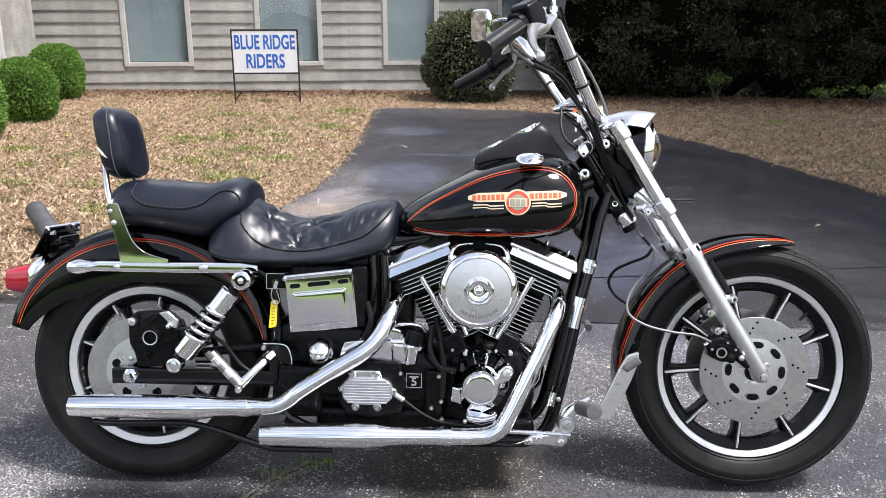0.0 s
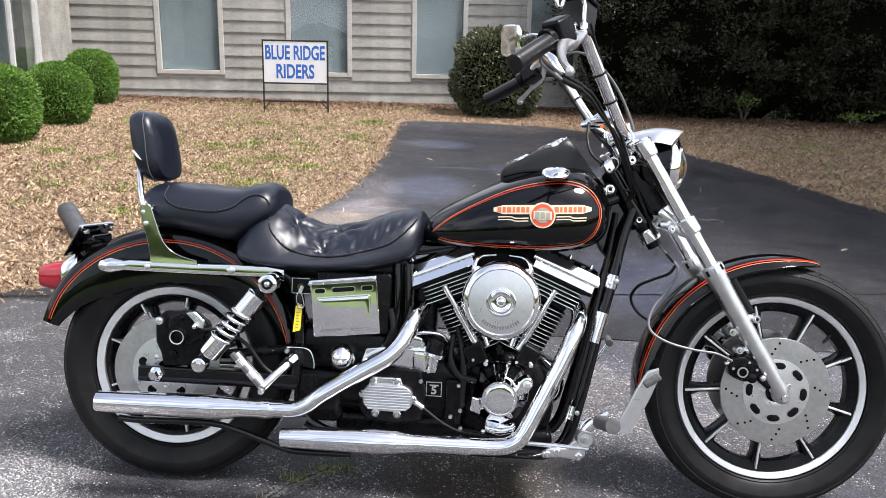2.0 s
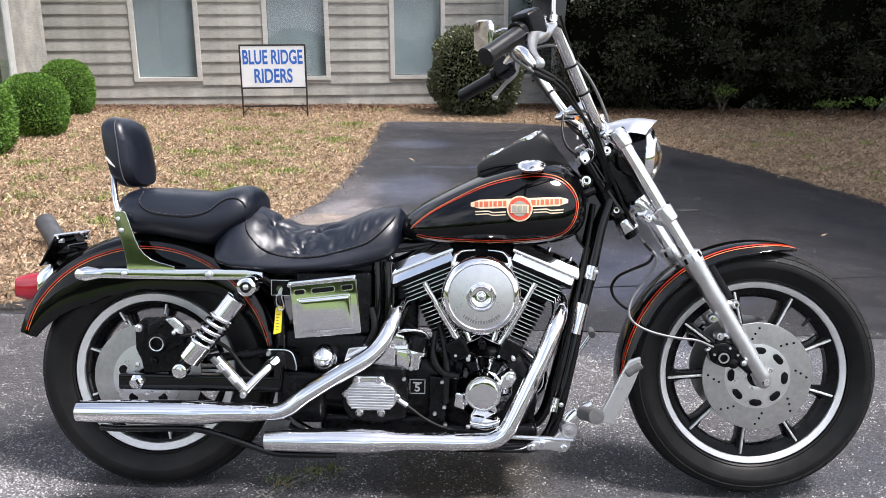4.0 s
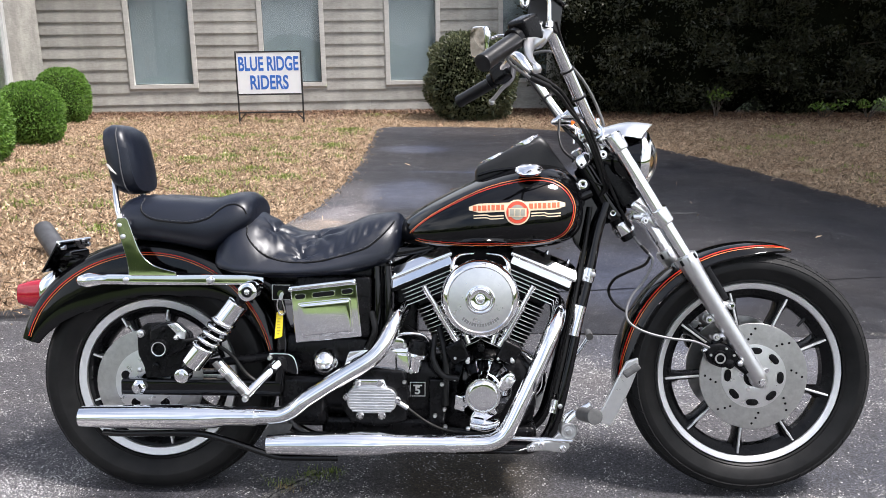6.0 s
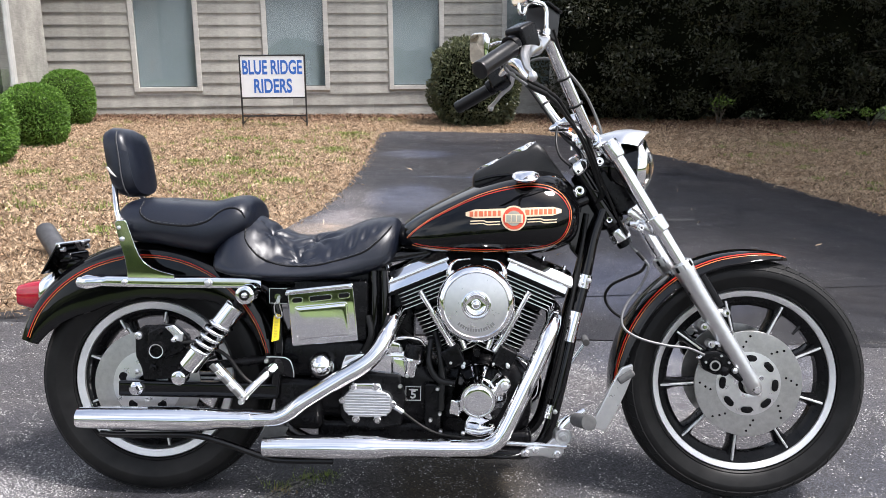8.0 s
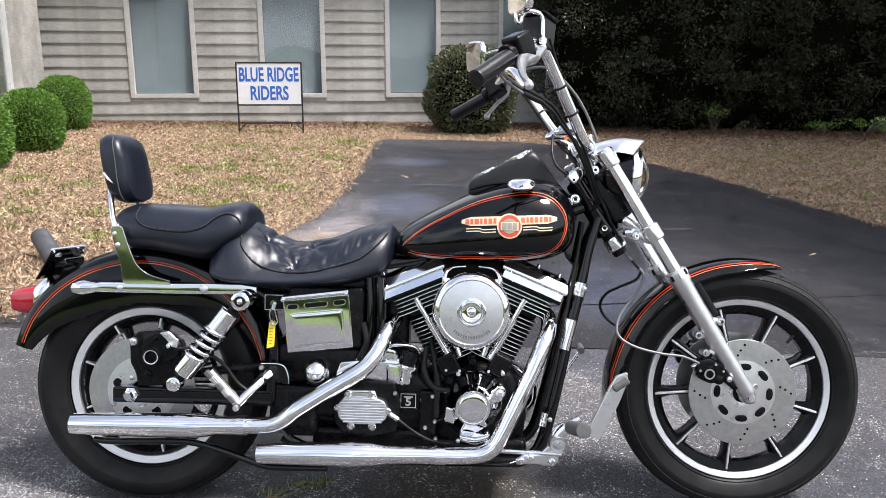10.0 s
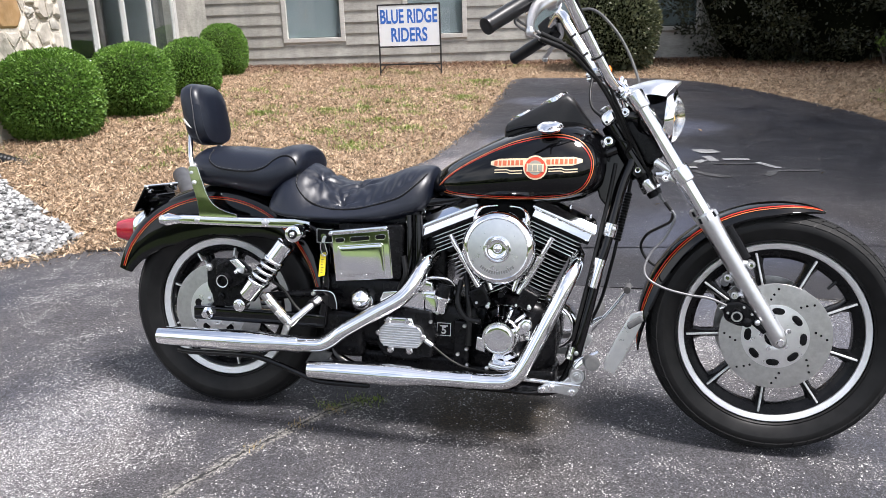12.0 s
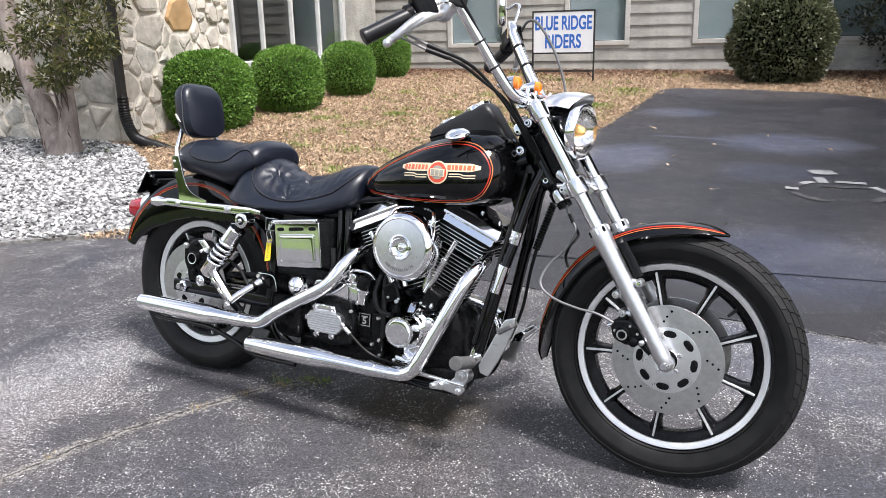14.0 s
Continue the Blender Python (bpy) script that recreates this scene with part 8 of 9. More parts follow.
for s in (-1, 1):
    y = s * 0.100
    tube_ = part("fork_tube", sweep(bmesh.new(), [(*fork_at(-0.015, y), 0.0185), (*fork_at(0.52, y), 0.0185)], 0.0185, 28), CHROME, bike, "chrome fork tube")
    sl = sweep(bmesh.new(), [(*fork_at(0.475, y), 0.0225), (*fork_at(0.48, y), 0.0275), (*fork_at(0.51, y), 0.0285), (*fork_at(0.525, y), 0.0265), (*fork_at(0.60, y), 0.0250), (*fork_at(0.86, y), 0.0235), (*fork_at(0.97, y), 0.0225), (*fork_at(0.995, y), 0.019), (*fork_at(1.0, y), 0.012)], 0.02, 28)
    slider = part("fork_slider", sl, SLIDER, bike, "polished alloy fork slider")
    part("axle_boss", turned([(0, s * 0.112), (0.012, s * 0.112), (0.0195, s * 0.103), (0.021, s * 0.092), (0.021, s * 0.075), (0.018, s * 0.07)], (FX + 0.004, 0, FZ - 0.004), "y", 24), SLIDER, slider)
    part("axle_nut", turned([(0, s * 0.122), (0.008, s * 0.122), (0.012, s * 0.116), (0.013, s * 0.108)], (FX + 0.004, 0, FZ - 0.004), "y", 16), CHROME, slider)
    # clamps of the two yokes
    part("upper_clamp", sweep(bmesh.new(), [(*fork_at(-0.012, y), 0.0215), (*fork_at(-0.006, y), 0.0250), (*fork_at(0.045, y), 0.0250), (*fork_at(0.052, y), 0.0225)], 0.025, 28), POLISHED, tube_)
    part("lower_clamp", sweep(bmesh.new(), [(*fork_at(0.290, y), 0.0235), (*fork_at(0.295, y), 0.0265), (*fork_at(0.345, y), 0.0265), (*fork_at(0.350, y), 0.0235)], 0.025, 28), POLISHED, tube_)
    for bx, bz, r in ((1.208, 0.941, 0.0105), (1.324, 0.768, 0.0090)):
        part("clamp_ear", sweep(bmesh.new(), [(bx, s * 0.072, bz, r + 0.002), (bx, s * 0.094, bz, r + 0.0025), (bx, s * 0.097, bz, r + 0.001)], 0.014, 20), POLISHED, tube_)
        part("clamp_bolt", turned([(r * 0.36, s * 0.103), (r * 0.40, s * 0.106), (r * 0.70, s * 0.106), (r * 0.80, s * 0.103), (r * 0.80, s * 0.0985), (r * 0.95, s * 0.098), (0, s * 0.096)], (bx, 0, bz), "y", 20), CHROME, tube_)
        part("bolt_socket", turned([(0, s * 0.1034), (r * 0.37, s * 0.1034)], (bx, 0, bz), "y", 6), FIN_BLACK, tube_)
    part("clamp_web", boxed((-0.012, -0.024, -0.014), (0.030, 0.024, 0.014), 0.005, Matrix.Translation((1.340, s * 0.082, 0.773)) @ Matrix.Rotation(radians(32), 4, "Y")), POLISHED, tube_)
    part("fender_bracket", sweep(bmesh.new(), [(1.493, s * 0.078, 0.640, 0.014), (1.520, s * 0.078, 0.598, 0.0145), (1.546, s * 0.080, 0.556, 0.014)], 0.014, 12, True, 0.5), SATIN, slider, "black fender bracket")
    for lx, lz in ((1.555, 0.545), (1.498, 0.507), (1.519, 0.460)):
        q = fork_at((FA[1] - lz) / (FA[1] - FB[1]), y)
        part("slider_lug", sweep(bmesh.new(), [(q[0], y, lz, 0.012), ((q[0] + lx) / 2, y, lz, 0.011), (lx, y, lz, 0.009)], 0.01, 12), SLIDER, slider)
        part("lug_eye", turned([(0, s * 0.112), (0.0095, s * 0.112), (0.0115, s * 0.109), (0.0115, s * 0.086), (0, s * 0.086)], (lx, 0, lz), "y", 20), SLIDER, slider)
        part("lug_bolt", turned([(0, s * 0.118), (0.0042, s * 0.118), (0.0060, s * 0.1155), (0.0064, s * 0.111)], (lx, 0, lz), "y", 12), CHROME, slider)
    for k in range(8):
        a = k * math.pi / 4
        side_ = Vector((0.843, 0, 0.538)) * math.cos(a) + Vector((0, 1, 0)) * math.sin(a)
        part("cap_notch", sweep(bmesh.new(), [tuple(Vector(fork_at(0.482, y)) + side_ * 0.0265), tuple(Vector(fork_at(0.502, y)) + side_ * 0.0272)], 0.0042, 8), SATIN if k % 2 else SLIDER, slider)
part("upper_yoke", boxed((-0.055, -0.085, -0.010), (0.012, 0.085, 0.010), 0.006, Matrix.Translation((1.228, 0, 0.968)) @ Matrix.Rotation(radians(32), 4, "Y")), POLISHED, bike, "polished upper fork yoke")
part("lower_yoke", boxed((-0.070, -0.078, -0.012), (0.008, 0.078, 0.012), 0.007, Matrix.Translation((1.352, 0, 0.776)) @ Matrix.Rotation(radians(32), 4, "Y")), POLISHED, bike, "polished lower fork yoke")
STEM = Vector((-0.539, 0, 0.842))
SB = Vector((1.287, 0, 0.742))
part("stem_cup", sweep(bmesh.new(), [(*(SB - STEM * 0.017), 0.0255), (*(SB - STEM * 0.014), 0.0285), (*(SB + STEM * 0.014), 0.0285), (*(SB + STEM * 0.020), 0.025)], 0.028, 28), POLISHED, bike, "polished cup under the steering head")
part("line_tee", sweep(bmesh.new(), [(*(SB - STEM * 0.036), 0.010), (*(SB - STEM * 0.034), 0.020), (*(SB - STEM * 0.022), 0.0215), (*(SB - STEM * 0.017), 0.019)], 0.02, 20), SATIN, bike, "black fitting under the lower yoke")
part("stem", sweep(bmesh.new(), [(*SB, 0.024), (*(SB + STEM * 0.235), 0.024)], 0.024, 20), SATIN, bike)
part("wiring_tray", boxed((-0.028, -0.050, -0.066), (0.028, 0.050, 0.066), 0.008, Matrix.Translation(SB + STEM * 0.118 + Vector((0.842, 0, 0.539)) * 0.050) @ Matrix.Rotation(radians(-32.6), 4, "Y")), SATIN, bike, "black wiring tray between the fork tubes")
part("stem_nut", sweep(bmesh.new(), [(*(SB + STEM * 0.236), 0.018), (*(SB + STEM * 0.252), 0.018), (*(SB + STEM * 0.256), 0.012)], 0.018, 6), CHROME, bike)
part("yoke_fitting", sweep(bmesh.new(), [(1.300, -0.060, 0.772, 0.006), (1.304, -0.068, 0.776, 0.010), (1.318, -0.072, 0.777, 0.008), (1.324, -0.072, 0.786, 0.006)], 0.008, 12), CHROME, bike)
part("front_axle", tube([(FX, -0.075, FZ), (FX, 0.075, FZ)], 0.011, 14, 1), SATIN, bike)
# front calipers and lines
for s in (-1, 1):
    fc = part("front_caliper", slab([(1.490, 0.425), (1.500, 0.442), (1.535, 0.446), (1.575, 0.428), (1.590, 0.40), (1.575, 0.382), (1.535, 0.375), (1.500, 0.390)], s * 0.075 - (0.038 if s < 0 else 0), s * 0.075 + (0.0 if s < 0 else 0.038), 0.009), SATIN, bike, "black front brake caliper")
    part("piston_cap", turned([(0, s * 0.118), (0.010, s * 0.118), (0.011, s * 0.123), (0.016, s * 0.123), (0.019, s * 0.11)], (1.527, 0, 0.405), "y", 22), SATIN, fc)
    part("piston_ring", turned([(0.010, s * 0.1236), (0.0145, s * 0.1236)], (1.527, 0, 0.405), "y", 22), STEEL, fc)
    bolt(1.580, s * 0.118, 0.392, 0.008, 0.008, fc)
    part("small_piston", turned([(0, s * 0.116), (0.006, s * 0.117), (0.009, s * 0.115), (0.013, s * 0.113), (0.014, s * 0.098)], (1.556, 0, 0.388), "y", 20), SATIN, fc)
    part("piston_rim", turned([(0.0165, s * 0.1195), (0.0185, s * 0.1215), (0.0205, s * 0.1190), (0.0210, s * 0.108)], (1.527, 0, 0.405), "y", 26), SATIN, fc)
    part("bleed_screw", tube([(1.497, s * 0.105, 0.428), (1.484, s * 0.108, 0.421)], 0.0055, 10, 1), CHROME, fc)
    part("caliper_ear", tube([(1.515, s * 0.100, 0.440), (1.540, s * 0.100, 0.462), (1.570, s * 0.098, 0.470)], 0.010, 12, 5), SATIN, fc)
    for qx, qz in ((1.505, 0.412), (1.545, 0.430), (1.566, 0.412)):
        part("caliper_screw", turned([(0, s * 0.1165), (0.0035, s * 0.1165), (0.004, s * 0.112)], (qx, 0, qz), "y", 8), BRUSHED, fc)
    part("caliper_link", tube([(1.575, s * 0.105, 0.390), (1.605, s * 0.105, 0.366)], 0.010, 10, 1), SATIN, fc)
part("brake_line", tube([(1.312, -0.012, 0.722), (1.322, -0.030, 0.705), (1.345, -0.050, 0.680), (1.357, -0.059, 0.655), (1.335, -0.060, 0.604), (1.298, -0.075, 0.560), (1.282, -0.092, 0.520), (1.292, -0.105, 0.492), (1.335, -0.115, 0.470), (1.40, -0.12, 0.456), (1.455, -0.12, 0.450), (1.50, -0.115, 0.432)], 0.0034, 10), BRAID, bike, "braided front brake line")
part("line_sleeve", tube([(1.330, -0.037, 0.697), (1.347, -0.052, 0.677)], 0.0052, 10, 1), HOSE, bike)
part("brake_line", tube([(1.352, -0.050, 0.668), (1.348, 0.0, 0.640), (1.318, 0.07, 0.612), (1.289, 0.115, 0.585), (1.277, 0.130, 0.545), (1.31, 0.125, 0.50), (1.40, 0.12, 0.462), (1.50, 0.115, 0.432)], 0.0045, 8), HOSE, bike)
# headlight
head = part("headlight", turned([(0.0, -0.105), (0.020, -0.102), (0.042, -0.085), (0.060, -0.050), (0.0685, -0.010), (0.0705, 0.018), (0.066, 0.020)], (0, 0, 0), "x", 44), BLACK, bike, "round headlight in a black shell")
HEADM = pose(1.314, -0.004, 0.929, 0, 3.0, -6) @ Matrix.Scale(1.13, 4)
head.matrix_basis = HEADM
part("headlight_ring", turned([(0.0640, 0.028), (0.0685, 0.026), (0.0735, 0.016), (0.0735, 0.006), (0.0705, 0.004), (0.066, 0.012)], (0, 0, 0), "x", 48, None, True), CHROME, head, "chrome headlight ring")
part("lens", turned([(0, 0.052), (0.020, 0.049), (0.040, 0.042), (0.056, 0.032), (0.0655, 0.020)], (0, 0, 0), "x", 40), glass_mat("headlight_glass", (0.99, 0.99, 0.98)), head, "clear headlight lens").visible_shadow = False
part("reflector", turned([(0.006, -0.050), (0.020, -0.042), (0.040, -0.022), (0.055, 0.0), (0.0655, 0.018)], (0, 0, 0), "x", 40), REFLECTOR, head)
part("bulb", turned([(0, 0.012), (0.008, 0.009), (0.012, -0.002), (0.010, -0.035)], (0, 0, 0), "x", 18), BULB, head, "warm-tinted headlight bulb")
visor = bmesh.new()
rows_ = []
for k in range(21):
    row = []
    f = -1 + 2 * k / 20
    for i in range(9):
        t = i / 8
        x = -0.095 + (0.128 - 0.030 * f * f) * t
        half = 0.045 + 0.028 * min(t * 1.6, 1.0) - 0.012 * max(t - 0.7, 0.0) / 0.3
        crest = 0.070 + 0.026 * math.sin(min(t * 1.35, 1.0) * math.pi / 2) - 0.006 * t * t
        row.append(Vector((x, f * half, crest - 0.040 * (1 - math.sqrt(1 - 0.86 * f * f)) / 0.6 * 0.9)))
    rows_.append(row)
sheets = [[[visor.verts.new(v + Vector((0, 0, off))) for v in row] for row in rows_] for off in (0.0, -0.0028)]
for vs in sheets:
    for p, q in zip(vs, vs[1:]):
        for i in range(8):
            visor.faces.new((p[i], p[i + 1], q[i + 1], q[i]))
for k in range(20):
    for i in (0, 8):
        visor.faces.new((sheets[0][k][i], sheets[0][k + 1][i], sheets[1][k + 1][i], sheets[1][k][i]))
for k in (0, 20):
    for i in range(8):
        visor.faces.new((sheets[0][k][i], sheets[0][k][i + 1], sheets[1][k][i + 1], sheets[1][k][i]))
bmesh.ops.recalc_face_normals(visor, faces=visor.faces)
part("visor", visor, BRUSHED, head, "satin chrome headlight visor")
part("headlight_mount", boxed((1.205, -0.035, 0.985), (1.275, 0.035, 1.010), 0.008), CHROME, bike)
# risers and bars
TURN_B = Matrix.Translation((1.215, 0.018, 0)) @ Matrix.Rotation(radians(1.5), 4, "Z") @ Matrix.Translation((-1.215, 0, 0))
bars = new("handlebar")
bars.parent = bike
bars.matrix_basis = TURN_B
tagged(bars, "tall chrome handlebar with black grips")
for s in (-1, 1):
    if s < 0:
        bend = [(1.192, 0.0, 1.004), (1.190, -0.075, 1.003), (1.184, -0.118, 1.002), (1.168, -0.150, 1.012), (1.140, -0.178, 1.056), (1.075, -0.228, 1.170), (1.052, -0.246, 1.212), (1.030, -0.268, 1.238), (1.0, -0.300, 1.230), (0.955, -0.345, 1.197), (0.880, -0.424, 1.134)]
    else:
        bend = [(1.192, 0.0, 1.004), (1.190, 0.055, 1.004), (1.172, 0.098, 1.012), (1.148, 0.118, 1.040), (1.108, 0.138, 1.095), (1.040, 0.172, 1.200), (1.022, 0.190, 1.232), (1.002, 0.225, 1.250), (0.982, 0.280, 1.235), (0.948, 0.345, 1.196), (0.850, 0.440, 1.144)]
    part("bar_tube", tube(bend, 0.0148, 18, 8), CHROME, bars)
    ga = Vector((0.950, s * 0.350, 1.193))
    gb = Vector((0.866, -0.438, 1.123)) if s < 0 else Vector((0.838, 0.452, 1.137))
    along_grip = [(*ga.lerp(gb, k), r) for k, r in ((-0.04, 0.0165), (0.06, 0.0198), (0.50, 0.0204), (0.90, 0.0198), (0.93, 0.0214), (0.985, 0.0208), (1.0, 0.0170), (1.003, 0.010))]
    grip = part("grip", sweep(bmesh.new(), along_grip, 0.018, 28), GRIP_BLACK, bars, "black rubber grip")
    along_bar = (Vector((0.946, s * 0.346, 1.195)) - Vector((0.998, s * 0.300, 1.230))).normalized()
    sh = boxed((-0.030, -0.026, -0.030), (0.030, 0.030, 0.034))
    bmesh.ops.bevel(sh, geom=list(sh.edges), offset=0.010, segments=2, profile=0.5, affect="EDGES")
    sw = part("switch_housing", sh, SATIN, bars, "black switch housing")
    ax_y = Vector((0, 0, 1)).cross(along_bar).normalized()
    ax_z = along_bar.cross(ax_y)
    sw.matrix_basis = Matrix.Translation((0.972, s * 0.323, 1.216)) @ Matrix((along_bar, ax_y, ax_z)).transposed().to_4x4()
    part("housing_collar", sweep(bmesh.new(), [(0.952, s * 0.341, 1.199, 0.025), (0.940, s * 0.351, 1.191, 0.0255), (0.938, s * 0.353, 1.1895, 0.020)], 0.025, 20), SATIN, bars)
    hd = bmesh.new()
    box(hd, (-0.030, -0.028, -0.050), (0.036, 0.030, 0.022), 0.005) if s < 0 else box(hd, (-0.020, -0.018, -0.028), (0.022, 0.018, 0.0), 0.006)
    mc = part("lever_housing" if s > 0 else "master_cylinder", hd, GRIP_BLACK if s < 0 else SATIN, bars, "black master cylinder" if s < 0 else "black clutch lever bracket")
    mc.matrix_basis = Matrix.Translation((1.026 if s < 0 else 1.0, s * 0.262, 1.276 if s < 0 else 1.258)) @ Matrix.Rotation(radians(-s * 52), 4, "Z") @ Matrix.Rotation(radians(10), 4, "Y")
    if s < 0:
        lid = part("reservoir_lid", boxed((-0.032, -0.030, 0.0), (0.038, 0.032, 0.008), 0.003), SATIN, bars)
        lid.matrix_basis = Matrix.Translation((1.026 + 0.0038, s * 0.262 - 0.002, 1.2976)) @ Matrix.Rotation(radians(-s * 52), 4, "Z") @ Matrix.Rotation(radians(10), 4, "Y")
    reach = [(1.016, s * 0.292, 1.214, 0.018), (0.996, s * 0.322, 1.200, 0.019), (0.979, s * 0.356, 1.180, 0.016), (0.972, s * 0.402, 1.154, 0.0125), (0.973, s * 0.456, 1.126, 0.0105), (0.979, s * 0.503, 1.107, 0.010)]
    if s < 0:
        part("lever_bracket", slab([(0.986, 1.225), (1.040, 1.232), (1.043, 1.219), (1.022, 1.190), (1.001, 1.183), (0.991, 1.195)], -0.305, -0.262, 0.006), SLIDER, bars, "polished lever bracket")
    if s > 0:
        reach = [(1.000, 0.252, 1.236, 0.010), (1.002, 0.285, 1.222, 0.011), (1.000, 0.330, 1.195, 0.010), (0.975, 0.370, 1.170, 0.0075), (0.958, 0.405, 1.150, 0.0075), (0.948, 0.425, 1.140, 0.008)]
    part("lever", tube(reach, 0.01, 14, 6, 0.7), SLIDER, bars, "polished alloy lever")
    part("lever_ball", turned([(0, 0.011), (0.008, 0.008), (0.011, 0.0), (0.008, -0.008), (0, -0.011)], (reach[-1][0] - 0.001, reach[-1][1] + s * 0.006, reach[-1][2] - 0.005), "z", 16), SLIDER, bars)
    part("riser", sweep(bmesh.new(), [(1.212, s * 0.060, 0.962, 0.020), (1.206, s * 0.062, 0.972, 0.0175), (1.198, s * 0.066, 0.985, 0.017), (1.194, s * 0.070, 0.992, 0.019)], 0.018, 20), CHROME, bars, "chrome bar riser")
    part("bar_clamp", sweep(bmesh.new(), [(1.192, s * 0.048, 1.003, 0.019), (1.192, s * 0.052, 1.003, 0.0235), (1.190, s * 0.074, 1.003, 0.0240), (1.189, s * 0.078, 1.003, 0.019), (1.189, s * 0.082, 1.003, 0.019), (1.188, s * 0.086, 1.003, 0.0235), (1.185, s * 0.108, 1.002, 0.0235), (1.184, s * 0.112, 1.002, 0.019)], 0.022, 24), CHROME, bars, "chrome handlebar clamp")
    for dx, dz, yy in ((-0.022, 0.012, 0.062), (-0.020, -0.012, 0.098), (0.004, 0.024, 0.098), (0.014, 0.018, 0.062)):
        part("clamp_bolt", turned([(0, 0.010), (0.0045, 0.010), (0.0065, 0.006), (0.0065, -0.010), (0, -0.010)], (1.188 + dx, s * yy, 1.003 + dz), "z", 12), CHROME, bars)
    sig = part("turn_signal", sweep(bmesh.new(), [(1.096, s * 0.088, 1.040, 0.004), (1.103, s * 0.088, 1.041, 0.009), (1.118, s * 0.088, 1.046, 0.015), (1.136, s * 0.088, 1.049, 0.0180), (1.150, s * 0.088, 1.050, 0.0190)], 0.026, 24), CHROME, bars, "chrome turn signal")
    part("amber_lens", sweep(bmesh.new(), [(1.150, s * 0.088, 1.050, 0.0182), (1.161, s * 0.088, 1.050, 0.0165), (1.166, s * 0.088, 1.050, 0.008)], 0.025, 24), AMBER, bars, "amber turn signal lens")
    part("signal_stem", tube([(1.186, s * 0.080, 1.012), (1.160, s * 0.084, 1.024), (1.135, s * 0.086, 1.038)], 0.008, 10, 3), CHROME, bars)
    lo, hi = (Vector(bend[4]), Vector(bend[5]))
    tie = lambda k: tuple(lo + (hi - lo) * k)
    for t in (0.2, 0.75):
        part("cable_tie", tube([tie(t), tie(t + 0.035)], 0.0185, 12, 1), HOSE, bars)
# mirror on the left bar
part("mirror_stem", tube([(0.996, 0.262, 1.252), (1.000, 0.29, 1.312), (0.970, 0.345, 1.335), (0.925, 0.37, 1.325)], 0.005, 8), CHROME, bars)
mir = part("mirror", slab(oval(0, 0, 0.052, 0.050, 4.5), -0.008, 0.012, 0.006), CHROME, bars, "small chrome mirror")
mir.matrix_basis = Matrix.Translation((0.902, 0.370, 1.318)) @ Matrix.Rotation(radians(-62), 4, "Z") @ Matrix.Rotation(radians(8), 4, "Y") @ Matrix.Rotation(radians(6), 4, "X")
mg = part("mirror_glass", slab(oval(0, 0, 0.045, 0.043, 4.5), -0.0095, -0.006), mat("mirror_silver", (0.50, 0.51, 0.52), None, 5, 0.01, 1.0), bars)
mg.matrix_basis = mir.matrix_basis.copy()
part("mirror_stem", tube([(1.030, -0.315, 1.236), (1.029, -0.316, 1.262), (1.028, -0.317, 1.284), (1.020, -0.318, 1.298), (0.994, -0.320, 1.303), (0.980, -0.320, 1.292), (0.975, -0.320, 1.276), (0.965, -0.320, 1.280), (0.963, -0.322, 1.300)], 0.0050, 10), CHROME, bars)
part("stem_nut", turned([(0, -0.006), (0.009, -0.006), (0.009, 0.006), (0, 0.006)], (1.030, -0.315, 1.236), "z", 6), CHROME, bars)
mir2 = part("mirror", slab(oval(0, 0, 0.052, 0.050, 4.5), -0.008, 0.012, 0.006), CHROME, bars, "small chrome mirror")
mir2.matrix_basis = Matrix.Translation((0.972, -0.325, 1.345)) @ Matrix.Rotation(radians(-68), 4, "Z")
# cables
for k in range(2):
    dz, dy = -0.013 * k, -0.006 * k
    part("throttle_cable", tube([(0.948, -0.352, 1.178 + dz), (0.938, -0.356 + dy, 1.158 + dz), (0.948, -0.345 + dy, 1.146 + dz), (0.972, -0.320 + dy, 1.134 + dz), (0.996, -0.302 + dy, 1.122 + dz)], 0.0036, 8), BRAID, bike)
    part("cable_adjuster", tube([(0.994, -0.304 + dy, 1.123 + dz), (1.045, -0.272 + dy, 1.103 + dz * 0.8)], 0.0066, 10, 1), HOSE, bike)
    part("throttle_cable", tube([(1.043, -0.273 + dy, 1.104 + dz * 0.8), (1.075, -0.240, 1.088 + dz), (1.104, -0.198, 1.060 + dz), (1.148 + 0.006 * k, -0.150 - dy, 1.000), (1.181 + 0.007 * k, -0.112, 0.944), (1.211 + 0.008 * k, -0.078, 0.880), (1.224 + 0.008 * k, -0.05, 0.855), (1.215, -0.03, 0.83)], 0.0046, 8), HOSE, bike)
